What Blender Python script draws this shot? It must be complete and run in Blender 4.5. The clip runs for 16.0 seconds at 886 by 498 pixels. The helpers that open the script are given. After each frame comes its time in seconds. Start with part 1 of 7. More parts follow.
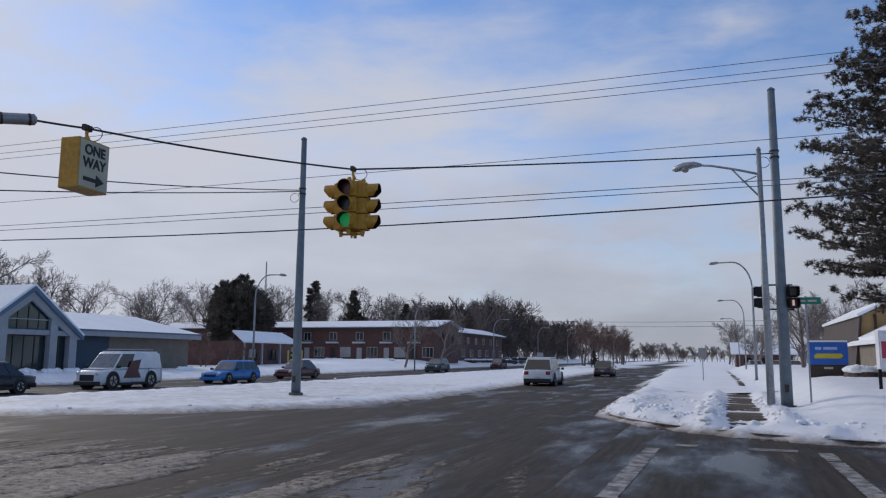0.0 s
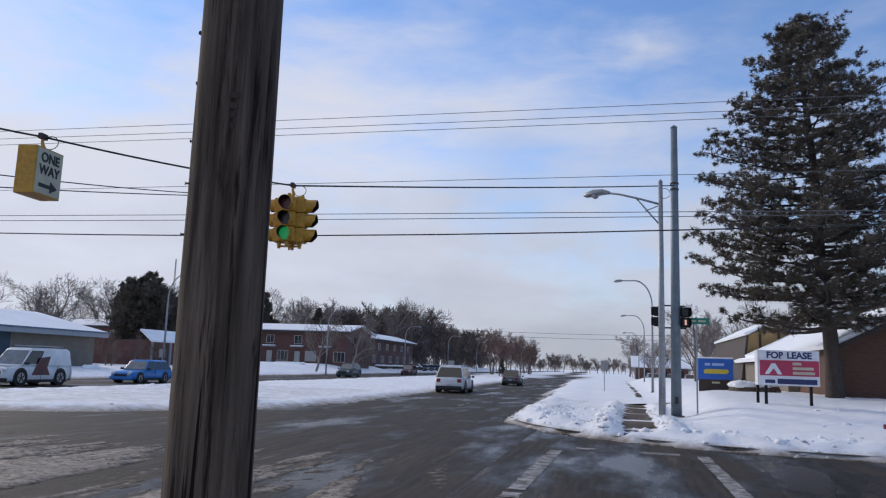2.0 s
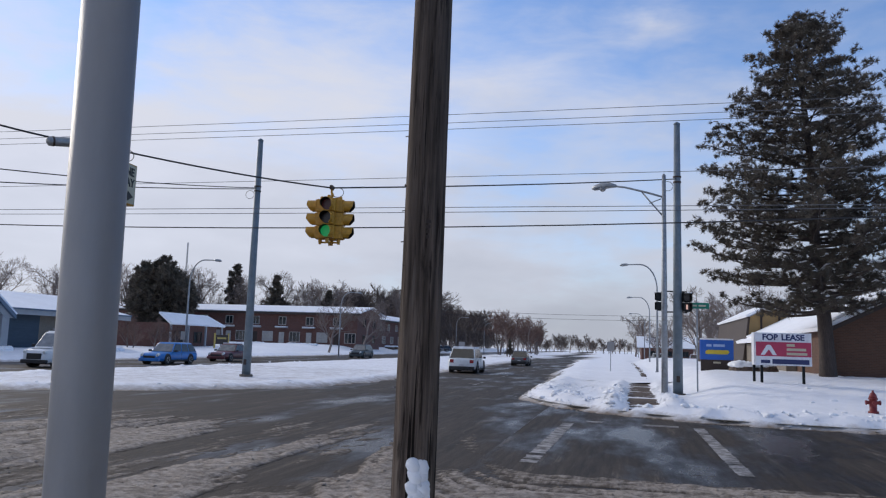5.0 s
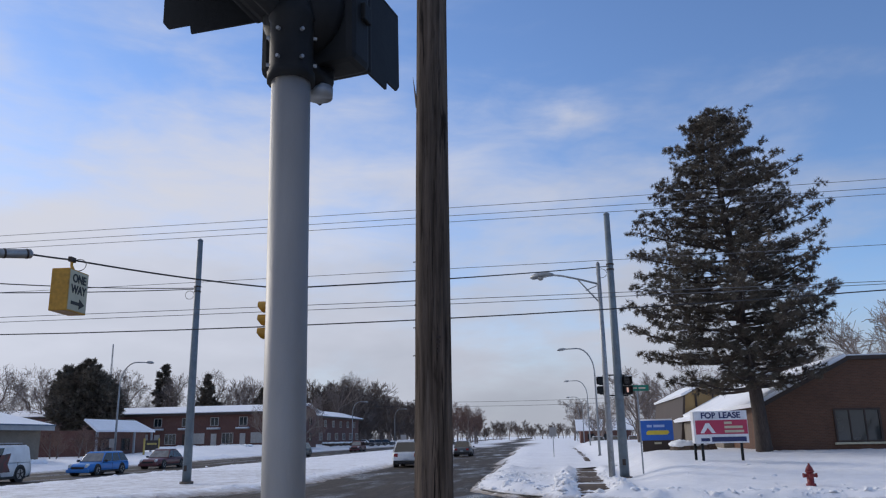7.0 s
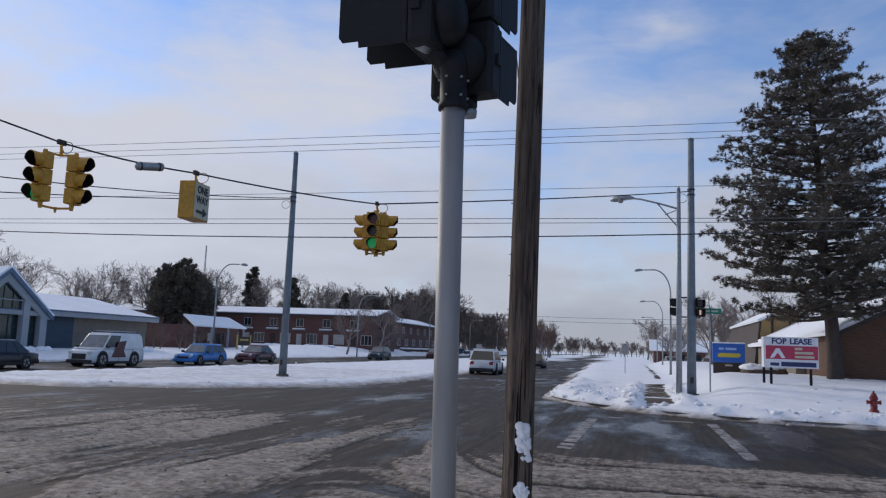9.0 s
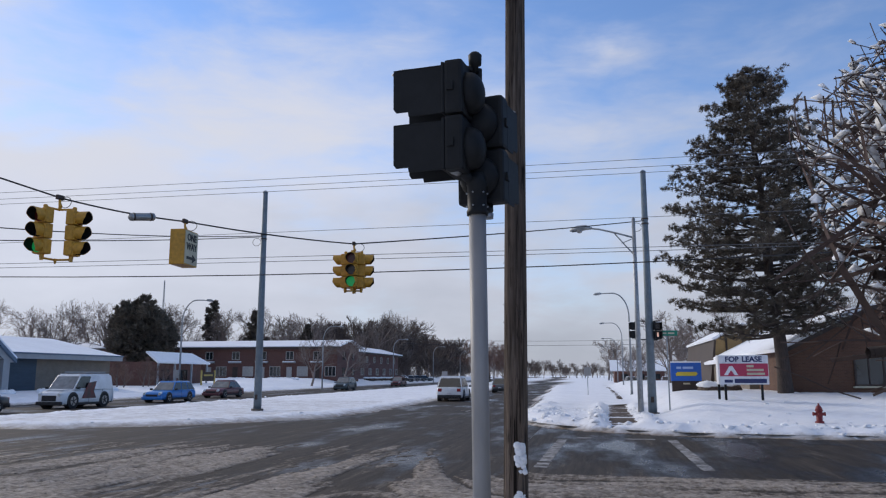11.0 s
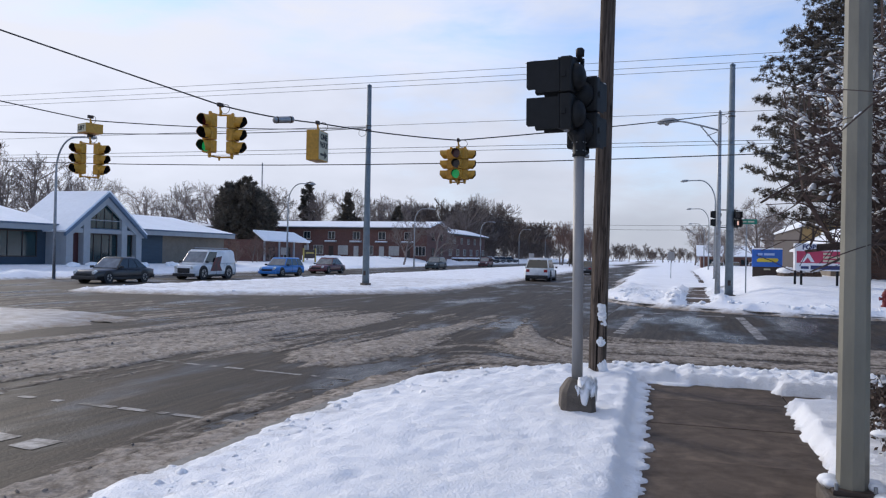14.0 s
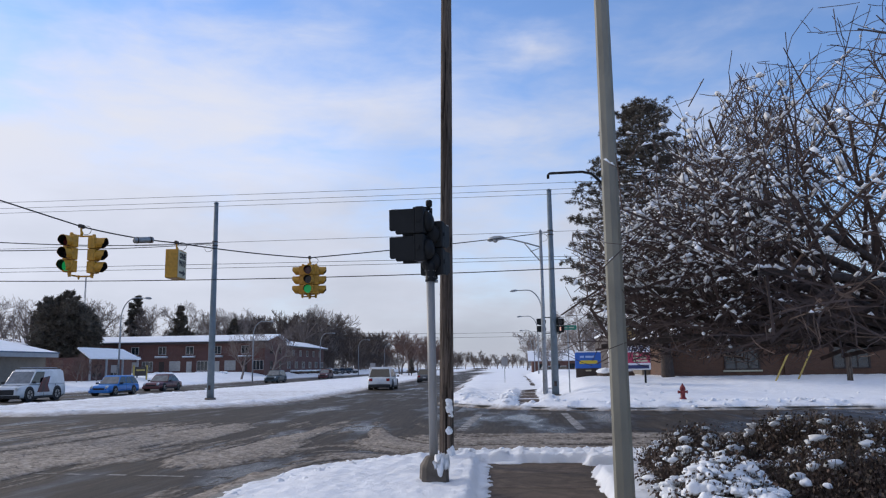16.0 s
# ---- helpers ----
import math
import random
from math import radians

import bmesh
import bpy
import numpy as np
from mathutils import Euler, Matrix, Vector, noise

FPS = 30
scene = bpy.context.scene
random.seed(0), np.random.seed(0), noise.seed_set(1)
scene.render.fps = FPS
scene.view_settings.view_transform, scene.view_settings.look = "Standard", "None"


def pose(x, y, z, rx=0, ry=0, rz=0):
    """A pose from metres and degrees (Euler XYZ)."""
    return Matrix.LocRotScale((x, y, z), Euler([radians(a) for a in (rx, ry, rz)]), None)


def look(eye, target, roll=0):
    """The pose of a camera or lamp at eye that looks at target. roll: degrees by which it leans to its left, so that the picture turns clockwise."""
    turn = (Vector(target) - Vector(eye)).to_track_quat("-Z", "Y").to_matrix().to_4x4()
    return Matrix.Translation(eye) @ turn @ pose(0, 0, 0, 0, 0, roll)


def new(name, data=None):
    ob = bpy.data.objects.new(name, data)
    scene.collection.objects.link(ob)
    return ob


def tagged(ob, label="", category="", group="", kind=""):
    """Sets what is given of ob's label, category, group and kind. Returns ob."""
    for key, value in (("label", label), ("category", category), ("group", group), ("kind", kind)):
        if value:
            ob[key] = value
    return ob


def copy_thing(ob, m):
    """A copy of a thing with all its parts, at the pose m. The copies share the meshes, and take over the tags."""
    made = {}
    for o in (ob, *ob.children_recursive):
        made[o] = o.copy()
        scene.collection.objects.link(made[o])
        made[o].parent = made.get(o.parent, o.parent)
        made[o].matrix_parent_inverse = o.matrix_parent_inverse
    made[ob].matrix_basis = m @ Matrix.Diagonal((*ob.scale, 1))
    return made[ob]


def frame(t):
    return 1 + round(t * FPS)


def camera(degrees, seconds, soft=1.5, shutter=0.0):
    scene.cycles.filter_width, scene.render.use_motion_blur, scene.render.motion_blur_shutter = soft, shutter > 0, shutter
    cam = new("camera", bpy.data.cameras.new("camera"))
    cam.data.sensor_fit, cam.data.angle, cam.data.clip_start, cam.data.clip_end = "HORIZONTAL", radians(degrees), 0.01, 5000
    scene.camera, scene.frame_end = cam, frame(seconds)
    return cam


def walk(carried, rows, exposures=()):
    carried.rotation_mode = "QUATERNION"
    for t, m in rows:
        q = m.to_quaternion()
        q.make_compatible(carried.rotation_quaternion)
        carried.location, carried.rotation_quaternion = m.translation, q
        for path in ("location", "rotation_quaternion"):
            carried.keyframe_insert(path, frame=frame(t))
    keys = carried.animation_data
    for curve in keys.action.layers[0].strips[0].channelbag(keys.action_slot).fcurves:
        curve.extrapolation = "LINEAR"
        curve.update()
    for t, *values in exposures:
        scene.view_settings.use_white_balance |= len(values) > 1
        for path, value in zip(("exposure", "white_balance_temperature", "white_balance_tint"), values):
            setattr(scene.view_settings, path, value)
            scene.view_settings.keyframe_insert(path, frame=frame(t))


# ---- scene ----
cam = camera(59.9, 16.0, 1.2)
PATH = [
    (0, (0.058, 0.409, 1.782), (-0.6009, 2.2766, 2.061), 0.40),
    (0.5, (0.0614, 0.0177, 1.708), (-0.5016, 1.9147, 1.998), 0.94),
    (1, (0.0725, -0.4009, 1.719), (-0.4448, 1.5099, 2.004), 1.38),
    (1.5, (0.1124, -0.7549, 1.822), (-0.3141, 1.1782, 2.107), 1.17),
    (2, (0.1365, -1.1315, 1.808), (-0.3068, 0.7957, 2.107), 1.97),
    (2.5, (0.1193, -1.6033, 1.848), (-0.2365, 0.3414, 2.151), 1.61),
    (3, (0.1348, -1.9878, 1.894), (-0.2791, -0.0443, 2.121), 1.92),
    (3.2, (0.1353, -2.1411, 1.897), (-0.2704, -0.1913, 2.081), 2.31),
    (5.3, (0.1452, -3.4923, 1.854), (-0.3277, -1.5697, 2.137), 1.52),
    (5.5, (0.1296, -3.5856, 1.865), (-0.3441, -1.6674, 2.175), 1.22),
    (6, (0.0597, -3.6659, 1.859), (-0.3399, -1.7417, 2.23), -0.14),
    (6.5, (-0.07, -3.7097, 1.898), (-0.3144, -1.7702, 2.321), -1.64),
    (7, (-0.1795, -4.0183, 1.923), (-0.4589, -2.0962, 2.4), -1.14),
    (7.5, (-0.1641, -4.4019, 1.951), (-0.6344, -2.5136, 2.413), 0.59),
    (8, (-0.0793, -4.7306, 1.917), (-0.6358, -2.8462, 2.29), 2.00),
    (8.5, (-0.0336, -5.2349, 1.879), (-0.5589, -3.3262, 2.163), 2.02),
    (8.7, (-0.0404, -5.3459, 1.82), (-0.5495, -3.4285, 2.074), 2.02),
    (10.8, (-0.2056, -6.8358, 1.863), (-0.5799, -4.8956, 2.172), 0.48),
    (11, (-0.1753, -7.0277, 1.901), (-0.5556, -5.0911, 2.225), -0.01),
    (11.5, (-0.0295, -7.5885, 1.944), (-0.5749, -5.6849, 2.225), 0.32),
    (12, (0.1463, -8.0642, 1.936), (-0.5446, -6.197, 2.126), 0.75),
    (12.5, (0.163, -8.639, 1.9), (-0.5508, -6.7772, 2.056), 1.08),
    (13, (0.2128, -9.1567, 1.877), (-0.4711, -7.2805, 1.987), 1.01),
    (13.5, (0.1988, -9.6627, 1.863), (-0.4541, -7.7733, 1.924), 0.89),
    (14, (0.1498, -10.241, 1.885), (-0.4472, -8.332, 1.902), 1.07),
    (14.5, (0.1798, -10.81, 1.897), (-0.3625, -8.8851, 1.938), 0.55),
    (15, (0.1648, -11.447, 1.857), (-0.2373, -9.4904, 1.962), 0.24),
    (15.5, (0.2438, -11.955, 1.861), (-0.0011, -9.9802, 2.064), 0.72),
    (16, (0.2358, -12.607, 1.789), (0.0538, -10.638, 2.092), -0.80),
]
walk(cam, [(t, look(eye, target, roll)) for t, eye, target, roll in PATH],
     exposures=[(0, -0.36, 6600, 10), (1.2, -0.14, 6600, 10), (3, -0.05, 6600, 10), (5.5, -0.08, 6600, 10), (6.5, -0.14, 6600, 10), (8.5, -0.27, 6600, 10), (11, -0.1, 6600, 10), (12.5, -0.08, 6600, 10), (13.5, 0.08, 6600, 10), (14.5, 0.22, 6600, 10), (15.2, 0.15, 6600, 10), (16, 0.06, 6600, 10)])

# ---- world, sun ----
SUN_ELEV, SUN_AZ = 24.0, -62.0          # degrees; azimuth from +y towards +x
world = bpy.data.worlds.new("winter_sky")
scene.world = world
world.use_nodes = True
wn, wl = world.node_tree.nodes, world.node_tree.links
wn.clear()
w_out, w_bg = wn.new("ShaderNodeOutputWorld"), wn.new("ShaderNodeBackground")
w_sky = wn.new("ShaderNodeTexSky")
w_sky.sky_type, w_sky.sun_disc = "NISHITA", False
w_sky.sun_elevation, w_sky.sun_rotation = radians(SUN_ELEV), radians(SUN_AZ)
w_sky.air_density, w_sky.dust_density, w_sky.ozone_density = 1.0, 0.15, 4.0
w_gain = wn.new("ShaderNodeVectorMath"); w_gain.operation = "SCALE"; w_gain.inputs["Scale"].default_value = 0.19
w_tint = wn.new("ShaderNodeVectorMath"); w_tint.operation = "MULTIPLY"; w_tint.inputs[1].default_value = (0.865, 0.878, 0.985)
wl.new(w_sky.outputs[0], w_tint.inputs[0])
wl.new(w_tint.outputs[0], w_gain.inputs[0])
w_co = wn.new("ShaderNodeTexCoord")
w_sep = wn.new("ShaderNodeSeparateXYZ")
wl.new(w_co.outputs["Generated"], w_sep.inputs[0])


def w_math(op, a, b=None, c=None, clamp=False):
    n = wn.new("ShaderNodeMath")
    n.operation, n.use_clamp = op, clamp
    for i, v in enumerate((a, b, c)):
        if v is None:
            continue
        if isinstance(v, (int, float)):
            n.inputs[i].default_value = v
        else:
            wl.new(v, n.inputs[i])
    return n.outputs[0]


def w_noise(scale, stretch, shift, detail, rough=0.55, distortion=0.0):
    m = wn.new("ShaderNodeMapping")
    m.inputs["Scale"].default_value = stretch
    m.inputs["Location"].default_value = shift
    m.inputs["Rotation"].default_value = (0.0, radians(-14), 0.0)
    n = wn.new("ShaderNodeTexNoise")
    n.inputs["Scale"].default_value, n.inputs["Detail"].default_value = scale, detail
    n.inputs["Roughness"].default_value, n.inputs["Distortion"].default_value = rough, distortion
    wl.new(w_co.outputs["Generated"], m.inputs[0])
    wl.new(m.outputs[0], n.inputs["Vector"])
    return n.outputs["Fac"]


# thin high cloud: dense near the horizon and towards the sun, open blue higher up on the far side
# the fourth-power term clouds the unseen zenith, added to whiten the skylight
w_low = w_math("ADD", w_math("MULTIPLY_ADD", w_sep.outputs["Z"], -2.5, 1.06), w_math("MULTIPLY", w_math("POWER", w_math("MAXIMUM", w_sep.outputs["Z"], 0.0), 4.0), 2.6))
w_side = w_math("MULTIPLY", w_sep.outputs["X"], -0.45)
w_big = w_math("MULTIPLY_ADD", w_noise(1.9, (1.0, 1.0, 2.6), (0.35, 0.2, 0.1), 5.0, 0.52, 0.5), 1.5, -0.70)
w_fine = w_math("MULTIPLY_ADD", w_noise(6.5, (1.0, 1.0, 3.2), (1.7, 0.4, 0.9), 6.0, 0.6, 0.3), 0.8, -0.40)
w_off = wn.new("ShaderNodeVectorMath"); w_off.operation = "SUBTRACT"; w_off.inputs[1].default_value = (0.028, 0.918, 0.396)
w_sq = wn.new("ShaderNodeVectorMath"); w_sq.operation = "MULTIPLY"; w_sq.inputs[1].default_value = (0.62, 1.0, 1.25)
w_len = wn.new("ShaderNodeVectorMath"); w_len.operation = "LENGTH"
wl.new(w_co.outputs["Generated"], w_off.inputs[0]); wl.new(w_off.outputs[0], w_sq.inputs[0]); wl.new(w_sq.outputs[0], w_len.inputs[0])
w_puff = w_math("MULTIPLY", w_math("SUBTRACT", 1.0, w_math("DIVIDE", w_len.outputs["Value"], 0.045), clamp=True), w_math("MULTIPLY", w_noise(16.0, (1, 1, 1.6), (0.3, 0.7, 0.1), 5.0), 0.8))
w_mask = w_math("ADD", w_puff, w_math("ADD", w_math("ADD", w_low, w_side), w_math("ADD", w_big, w_fine)))
w_ramp = wn.new("ShaderNodeMapRange")
w_ramp.interpolation_type = "SMOOTHSTEP"
w_ramp.inputs["From Min"].default_value, w_ramp.inputs["From Max"].default_value = 0.04, 0.92
w_ramp.inputs["To Min"].default_value, w_ramp.inputs["To Max"].default_value = 0.0, 0.97
wl.new(w_mask, w_ramp.inputs["Value"])
# the cloud's own tone: grey-lavender low down, white higher, greyer bellies
w_tone = wn.new("ShaderNodeValToRGB")
w_tone.color_ramp.elements[0].position, w_tone.color_ramp.elements[0].color = 0.0, (0.445, 0.48, 0.575, 1)
w_tone.color_ramp.elements[1].position, w_tone.color_ramp.elements[1].color = 0.55, (0.71, 0.745, 0.87, 1)
w_top = w_tone.color_ramp.elements.new(1.0)
w_top.color = (0.78, 0.775, 0.80, 1)
w_glow = w_math("MULTIPLY", w_side, 1.0)
wl.new(w_math("ADD", w_math("ADD", w_glow, w_math("MULTIPLY", w_sep.outputs["Z"], 1.1)), w_math("MULTIPLY_ADD", w_noise(3.1, (1, 1, 2.8), (0.2, 2.2, 0.3), 5.0), 0.9, -0.38), clamp=True), w_tone.inputs[0])
w_mix = wn.new("ShaderNodeMix")
w_mix.data_type = "RGBA"
wl.new(w_ramp.outputs[0], w_mix.inputs[0])
wl.new(w_gain.outputs[0], w_mix.inputs[6])
wl.new(w_tone.outputs[0], w_mix.inputs[7])
wl.new(w_mix.outputs[2], w_bg.inputs["Color"])
w_bg.inputs["Strength"].default_value = 1.0
wl.new(w_bg.outputs[0], w_out.inputs[0])

sun = new("sun", bpy.data.lights.new("sun", "SUN"))
sun.data.energy, sun.data.angle, sun.data.color = 1.85, radians(12), (1.0, 0.925, 0.83)
sa, se = radians(SUN_AZ), radians(SUN_ELEV)
sun.matrix_world = look((0, 0, 60), (-math.sin(sa) * math.cos(se) * 10, -math.cos(sa) * math.cos(se) * 10, 60 - math.sin(se) * 10))


# ---- materials ----
def mat(name, base, rough=0.6, metal=0.0, var=0.15, scale=6.0, bump=0.0, bump_scale=40.0, stretch=(1, 1, 1), second=None, second_at=0.55, second_soft=0.1,
        second_scale=3.0, random=0.0, spec=0.5, emit=0.0, use="Object"):
    """A surface with a fine and a broad variation, relief, and an optional second colour in patches (stains, wear, dirt)."""
    m = bpy.data.materials.new(name)
    m.use_nodes = True
    n, l = m.node_tree.nodes, m.node_tree.links
    b = n["Principled BSDF"]
    b.inputs["Roughness"].default_value, b.inputs["Metallic"].default_value = rough, metal
    b.inputs["Specular IOR Level"].default_value = spec
    co = n.new("ShaderNodeTexCoord")
    mp = n.new("ShaderNodeMapping")
    mp.inputs["Scale"].default_value = stretch
    l.new(co.outputs[use], mp.inputs[0])

    def noise_tex(s, detail=5.0, rough_=0.6):
        t = n.new("ShaderNodeTexNoise")
        t.inputs["Scale"].default_value, t.inputs["Detail"].default_value, t.inputs["Roughness"].default_value = s, detail, rough_
        l.new(mp.outputs[0], t.inputs["Vector"])
        return t.outputs["Fac"]

    def rgb_mix(kind, fac, a, c):
        x = n.new("ShaderNodeMix")
        x.data_type, x.blend_type = "RGBA", kind
        for i, v in ((0, fac), (6, a), (7, c)):
            if isinstance(v, (int, float)):
                x.inputs[i].default_value = v
            elif isinstance(v, tuple):
                x.inputs[i].default_value = (*v[:3], 1)
            else:
                l.new(v, x.inputs[i])
        return x.outputs[2]

    def ramp(v, lo, hi, a=0.0, c=1.0):
        x = n.new("ShaderNodeMapRange")
        for k, q in (("From Min", lo), ("From Max", hi), ("To Min", a), ("To Max", c)):
            x.inputs[k].default_value = q
        l.new(v, x.inputs["Value"])
        return x.outputs[0]
    col = base
    if second:
        mask = ramp(noise_tex(second_scale, 6.0, 0.65), second_at - second_soft, second_at + second_soft)
        col = rgb_mix("MIX", mask, base, second)
    shade = ramp(noise_tex(scale), 0.3, 0.7, 1.0 - var, 1.0 + var)
    broad = ramp(noise_tex(scale * 0.13, 3.0), 0.3, 0.7, 1.0 - var * 0.7, 1.0 + var * 0.7)
    both = n.new("ShaderNodeMath"); both.operation = "MULTIPLY"
    l.new(shade, both.inputs[0]); l.new(broad, both.inputs[1])
    fac = both.outputs[0]
    if random:
        info = n.new("ShaderNodeObjectInfo")
        r = ramp(info.outputs["Random"], 0, 1, 1 - random, 1 + random)
        mul = n.new("ShaderNodeMath"); mul.operation = "MULTIPLY"
        l.new(fac, mul.inputs[0]); l.new(r, mul.inputs[1])
        fac = mul.outputs[0]
    comb = n.new("ShaderNodeCombineColor")
    for i in range(3):
        l.new(fac, comb.inputs[i])
    col = rgb_mix("MULTIPLY", 1.0, col, comb.outputs[0])
    l.new(col, b.inputs["Base Color"])
    if bump:
        bp = n.new("ShaderNodeBump")
        bp.inputs["Strength"].default_value, bp.inputs["Distance"].default_value = bump, 0.02
        l.new(noise_tex(bump_scale, 6.0), bp.inputs["Height"])
        l.new(bp.outputs[0], b.inputs["Normal"])
    if emit:
        b.inputs["Emission Color"].default_value = (*base[:3], 1)
        b.inputs["Emission Strength"].default_value = emit
    return m


def snow_mat(name, dirt_low, dirt_high, dirt=(0.25, 0.20, 0.155), dirt_amount=1.0):
    """Snow with soft grain; below dirt_high it turns into grey-brown slush in uneven patches."""
    m = mat(name, (0.90, 0.91, 0.935), 0.65, var=0.05, scale=2.0, bump=0.9, bump_scale=38.0, spec=0.25)
    n, l = m.node_tree.nodes, m.node_tree.links
    b = n["Principled BSDF"]
    b.inputs["Subsurface Weight"].default_value = 0.0
    src = b.inputs["Base Color"].links[0].from_socket
    geo = n.new("ShaderNodeNewGeometry")
    sep = n.new("ShaderNodeSeparateXYZ"); l.new(geo.outputs["Position"], sep.inputs[0])
    t = n.new("ShaderNodeTexNoise"); t.inputs["Scale"].default_value, t.inputs["Detail"].default_value = 2.3, 8.0
    t.inputs["Roughness"].default_value = 0.7
    l.new(geo.outputs["Position"], t.inputs["Vector"])
    h = n.new("ShaderNodeMath"); h.operation = "MULTIPLY_ADD"; h.inputs[1].default_value, h.inputs[2].default_value = -0.34, 0.17
    l.new(t.outputs["Fac"], h.inputs[0])
    s = n.new("ShaderNodeMath"); s.operation = "ADD"
    l.new(sep.outputs["Z"], s.inputs[0]); l.new(h.outputs[0], s.inputs[1])
    r = n.new("ShaderNodeMapRange")
    for k, q in (("From Min", dirt_low), ("From Max", dirt_high), ("To Min", dirt_amount), ("To Max", 0.0)):
        r.inputs[k].default_value = q
    l.new(s.outputs[0], r.inputs["Value"])
    x = n.new("ShaderNodeMix"); x.data_type = "RGBA"
    l.new(r.outputs[0], x.inputs[0]); l.new(src, x.inputs[6]); x.inputs[7].default_value = (*dirt, 1)
    l.new(x.outputs[2], b.inputs["Base Color"])
    return m


def brick_mat(name, c1, c2, mortar, scale=1.0):
    m = mat(name, c1, 0.85, var=0.12, scale=1.2, bump=0.2, bump_scale=60, use="Object")
    n, l = m.node_tree.nodes, m.node_tree.links
    b = n["Principled BSDF"]
    mul = b.inputs["Base Color"].links[0].from_node
    co = n.new("ShaderNodeTexCoord")
    sep = n.new("ShaderNodeSeparateXYZ"); l.new(co.outputs["Object"], sep.inputs[0])
    add = n.new("ShaderNodeMath"); add.operation = "ADD"
    l.new(sep.outputs["X"], add.inputs[0]); l.new(sep.outputs["Y"], add.inputs[1])
    cb = n.new("ShaderNodeCombineXYZ"); l.new(add.outputs[0], cb.inputs[0]); l.new(sep.outputs["Z"], cb.inputs[1])
    t = n.new("ShaderNodeTexBrick")
    t.inputs["Scale"].default_value = scale
    for k, v in (("Color1", c1), ("Color2", c2), ("Mortar", mortar)):
        t.inputs[k].default_value = (*v, 1)
    t.inputs["Brick Width"].default_value, t.inputs["Row Height"].default_value, t.inputs["Mortar Size"].default_value = 0.215, 0.075, 0.006
    t.inputs["Bias"].default_value = 0.1
    l.new(cb.outputs[0], t.inputs["Vector"])
    l.new(t.outputs["Color"], mul.inputs[6])
    return m


def wood_pole_mat():
    m = mat("weathered_pole_wood", (0.118, 0.092, 0.074), 0.92, var=0.55, scale=4.0, bump=1.0, bump_scale=9.0, stretch=(8, 8, 0.45), second=(0.035, 0.026, 0.021), second_at=0.60, second_soft=0.05, second_scale=5.0, spec=0.15)
    n, l = m.node_tree.nodes, m.node_tree.links
    b = n["Principled BSDF"]
    src = b.inputs["Base Color"].links[0].from_socket
    co = n.new("ShaderNodeTexCoord")

    def streak(stretch, scale, lo, hi, detail):
        mp = n.new("ShaderNodeMapping"); mp.inputs["Scale"].default_value = stretch
        l.new(co.outputs["Object"], mp.inputs[0])
        t = n.new("ShaderNodeTexNoise")
        t.inputs["Scale"].default_value, t.inputs["Detail"].default_value, t.inputs["Roughness"].default_value = scale, detail, 0.6
        l.new(mp.outputs[0], t.inputs["Vector"])
        r = n.new("ShaderNodeMapRange"); r.interpolation_type = "SMOOTHSTEP"
        r.inputs["From Min"].default_value, r.inputs["From Max"].default_value = lo, hi
        l.new(t.outputs["Fac"], r.inputs["Value"])
        return r.outputs[0]

    def over(fac, a, colour):
        x = n.new("ShaderNodeMix"); x.data_type = "RGBA"
        l.new(fac, x.inputs[0]); l.new(a, x.inputs[6]); x.inputs[7].default_value = (*colour, 1)
        return x.outputs[2]
    col = over(streak((1, 1, 0.05), 34.0, 0.56, 0.74, 5.0), src, (0.150, 0.128, 0.110))       # silvered grain
    col = over(streak((1, 1, 0.022), 27.0, 0.61, 0.635, 2.0), col, (0.016, 0.012, 0.010))    # drying cracks
    col = over(streak((1, 1, 0.16), 9.0, 0.60, 0.70, 7.0), col, (0.022, 0.017, 0.014))       # tar and knots
    l.new(col, b.inputs["Base Color"])
    return m


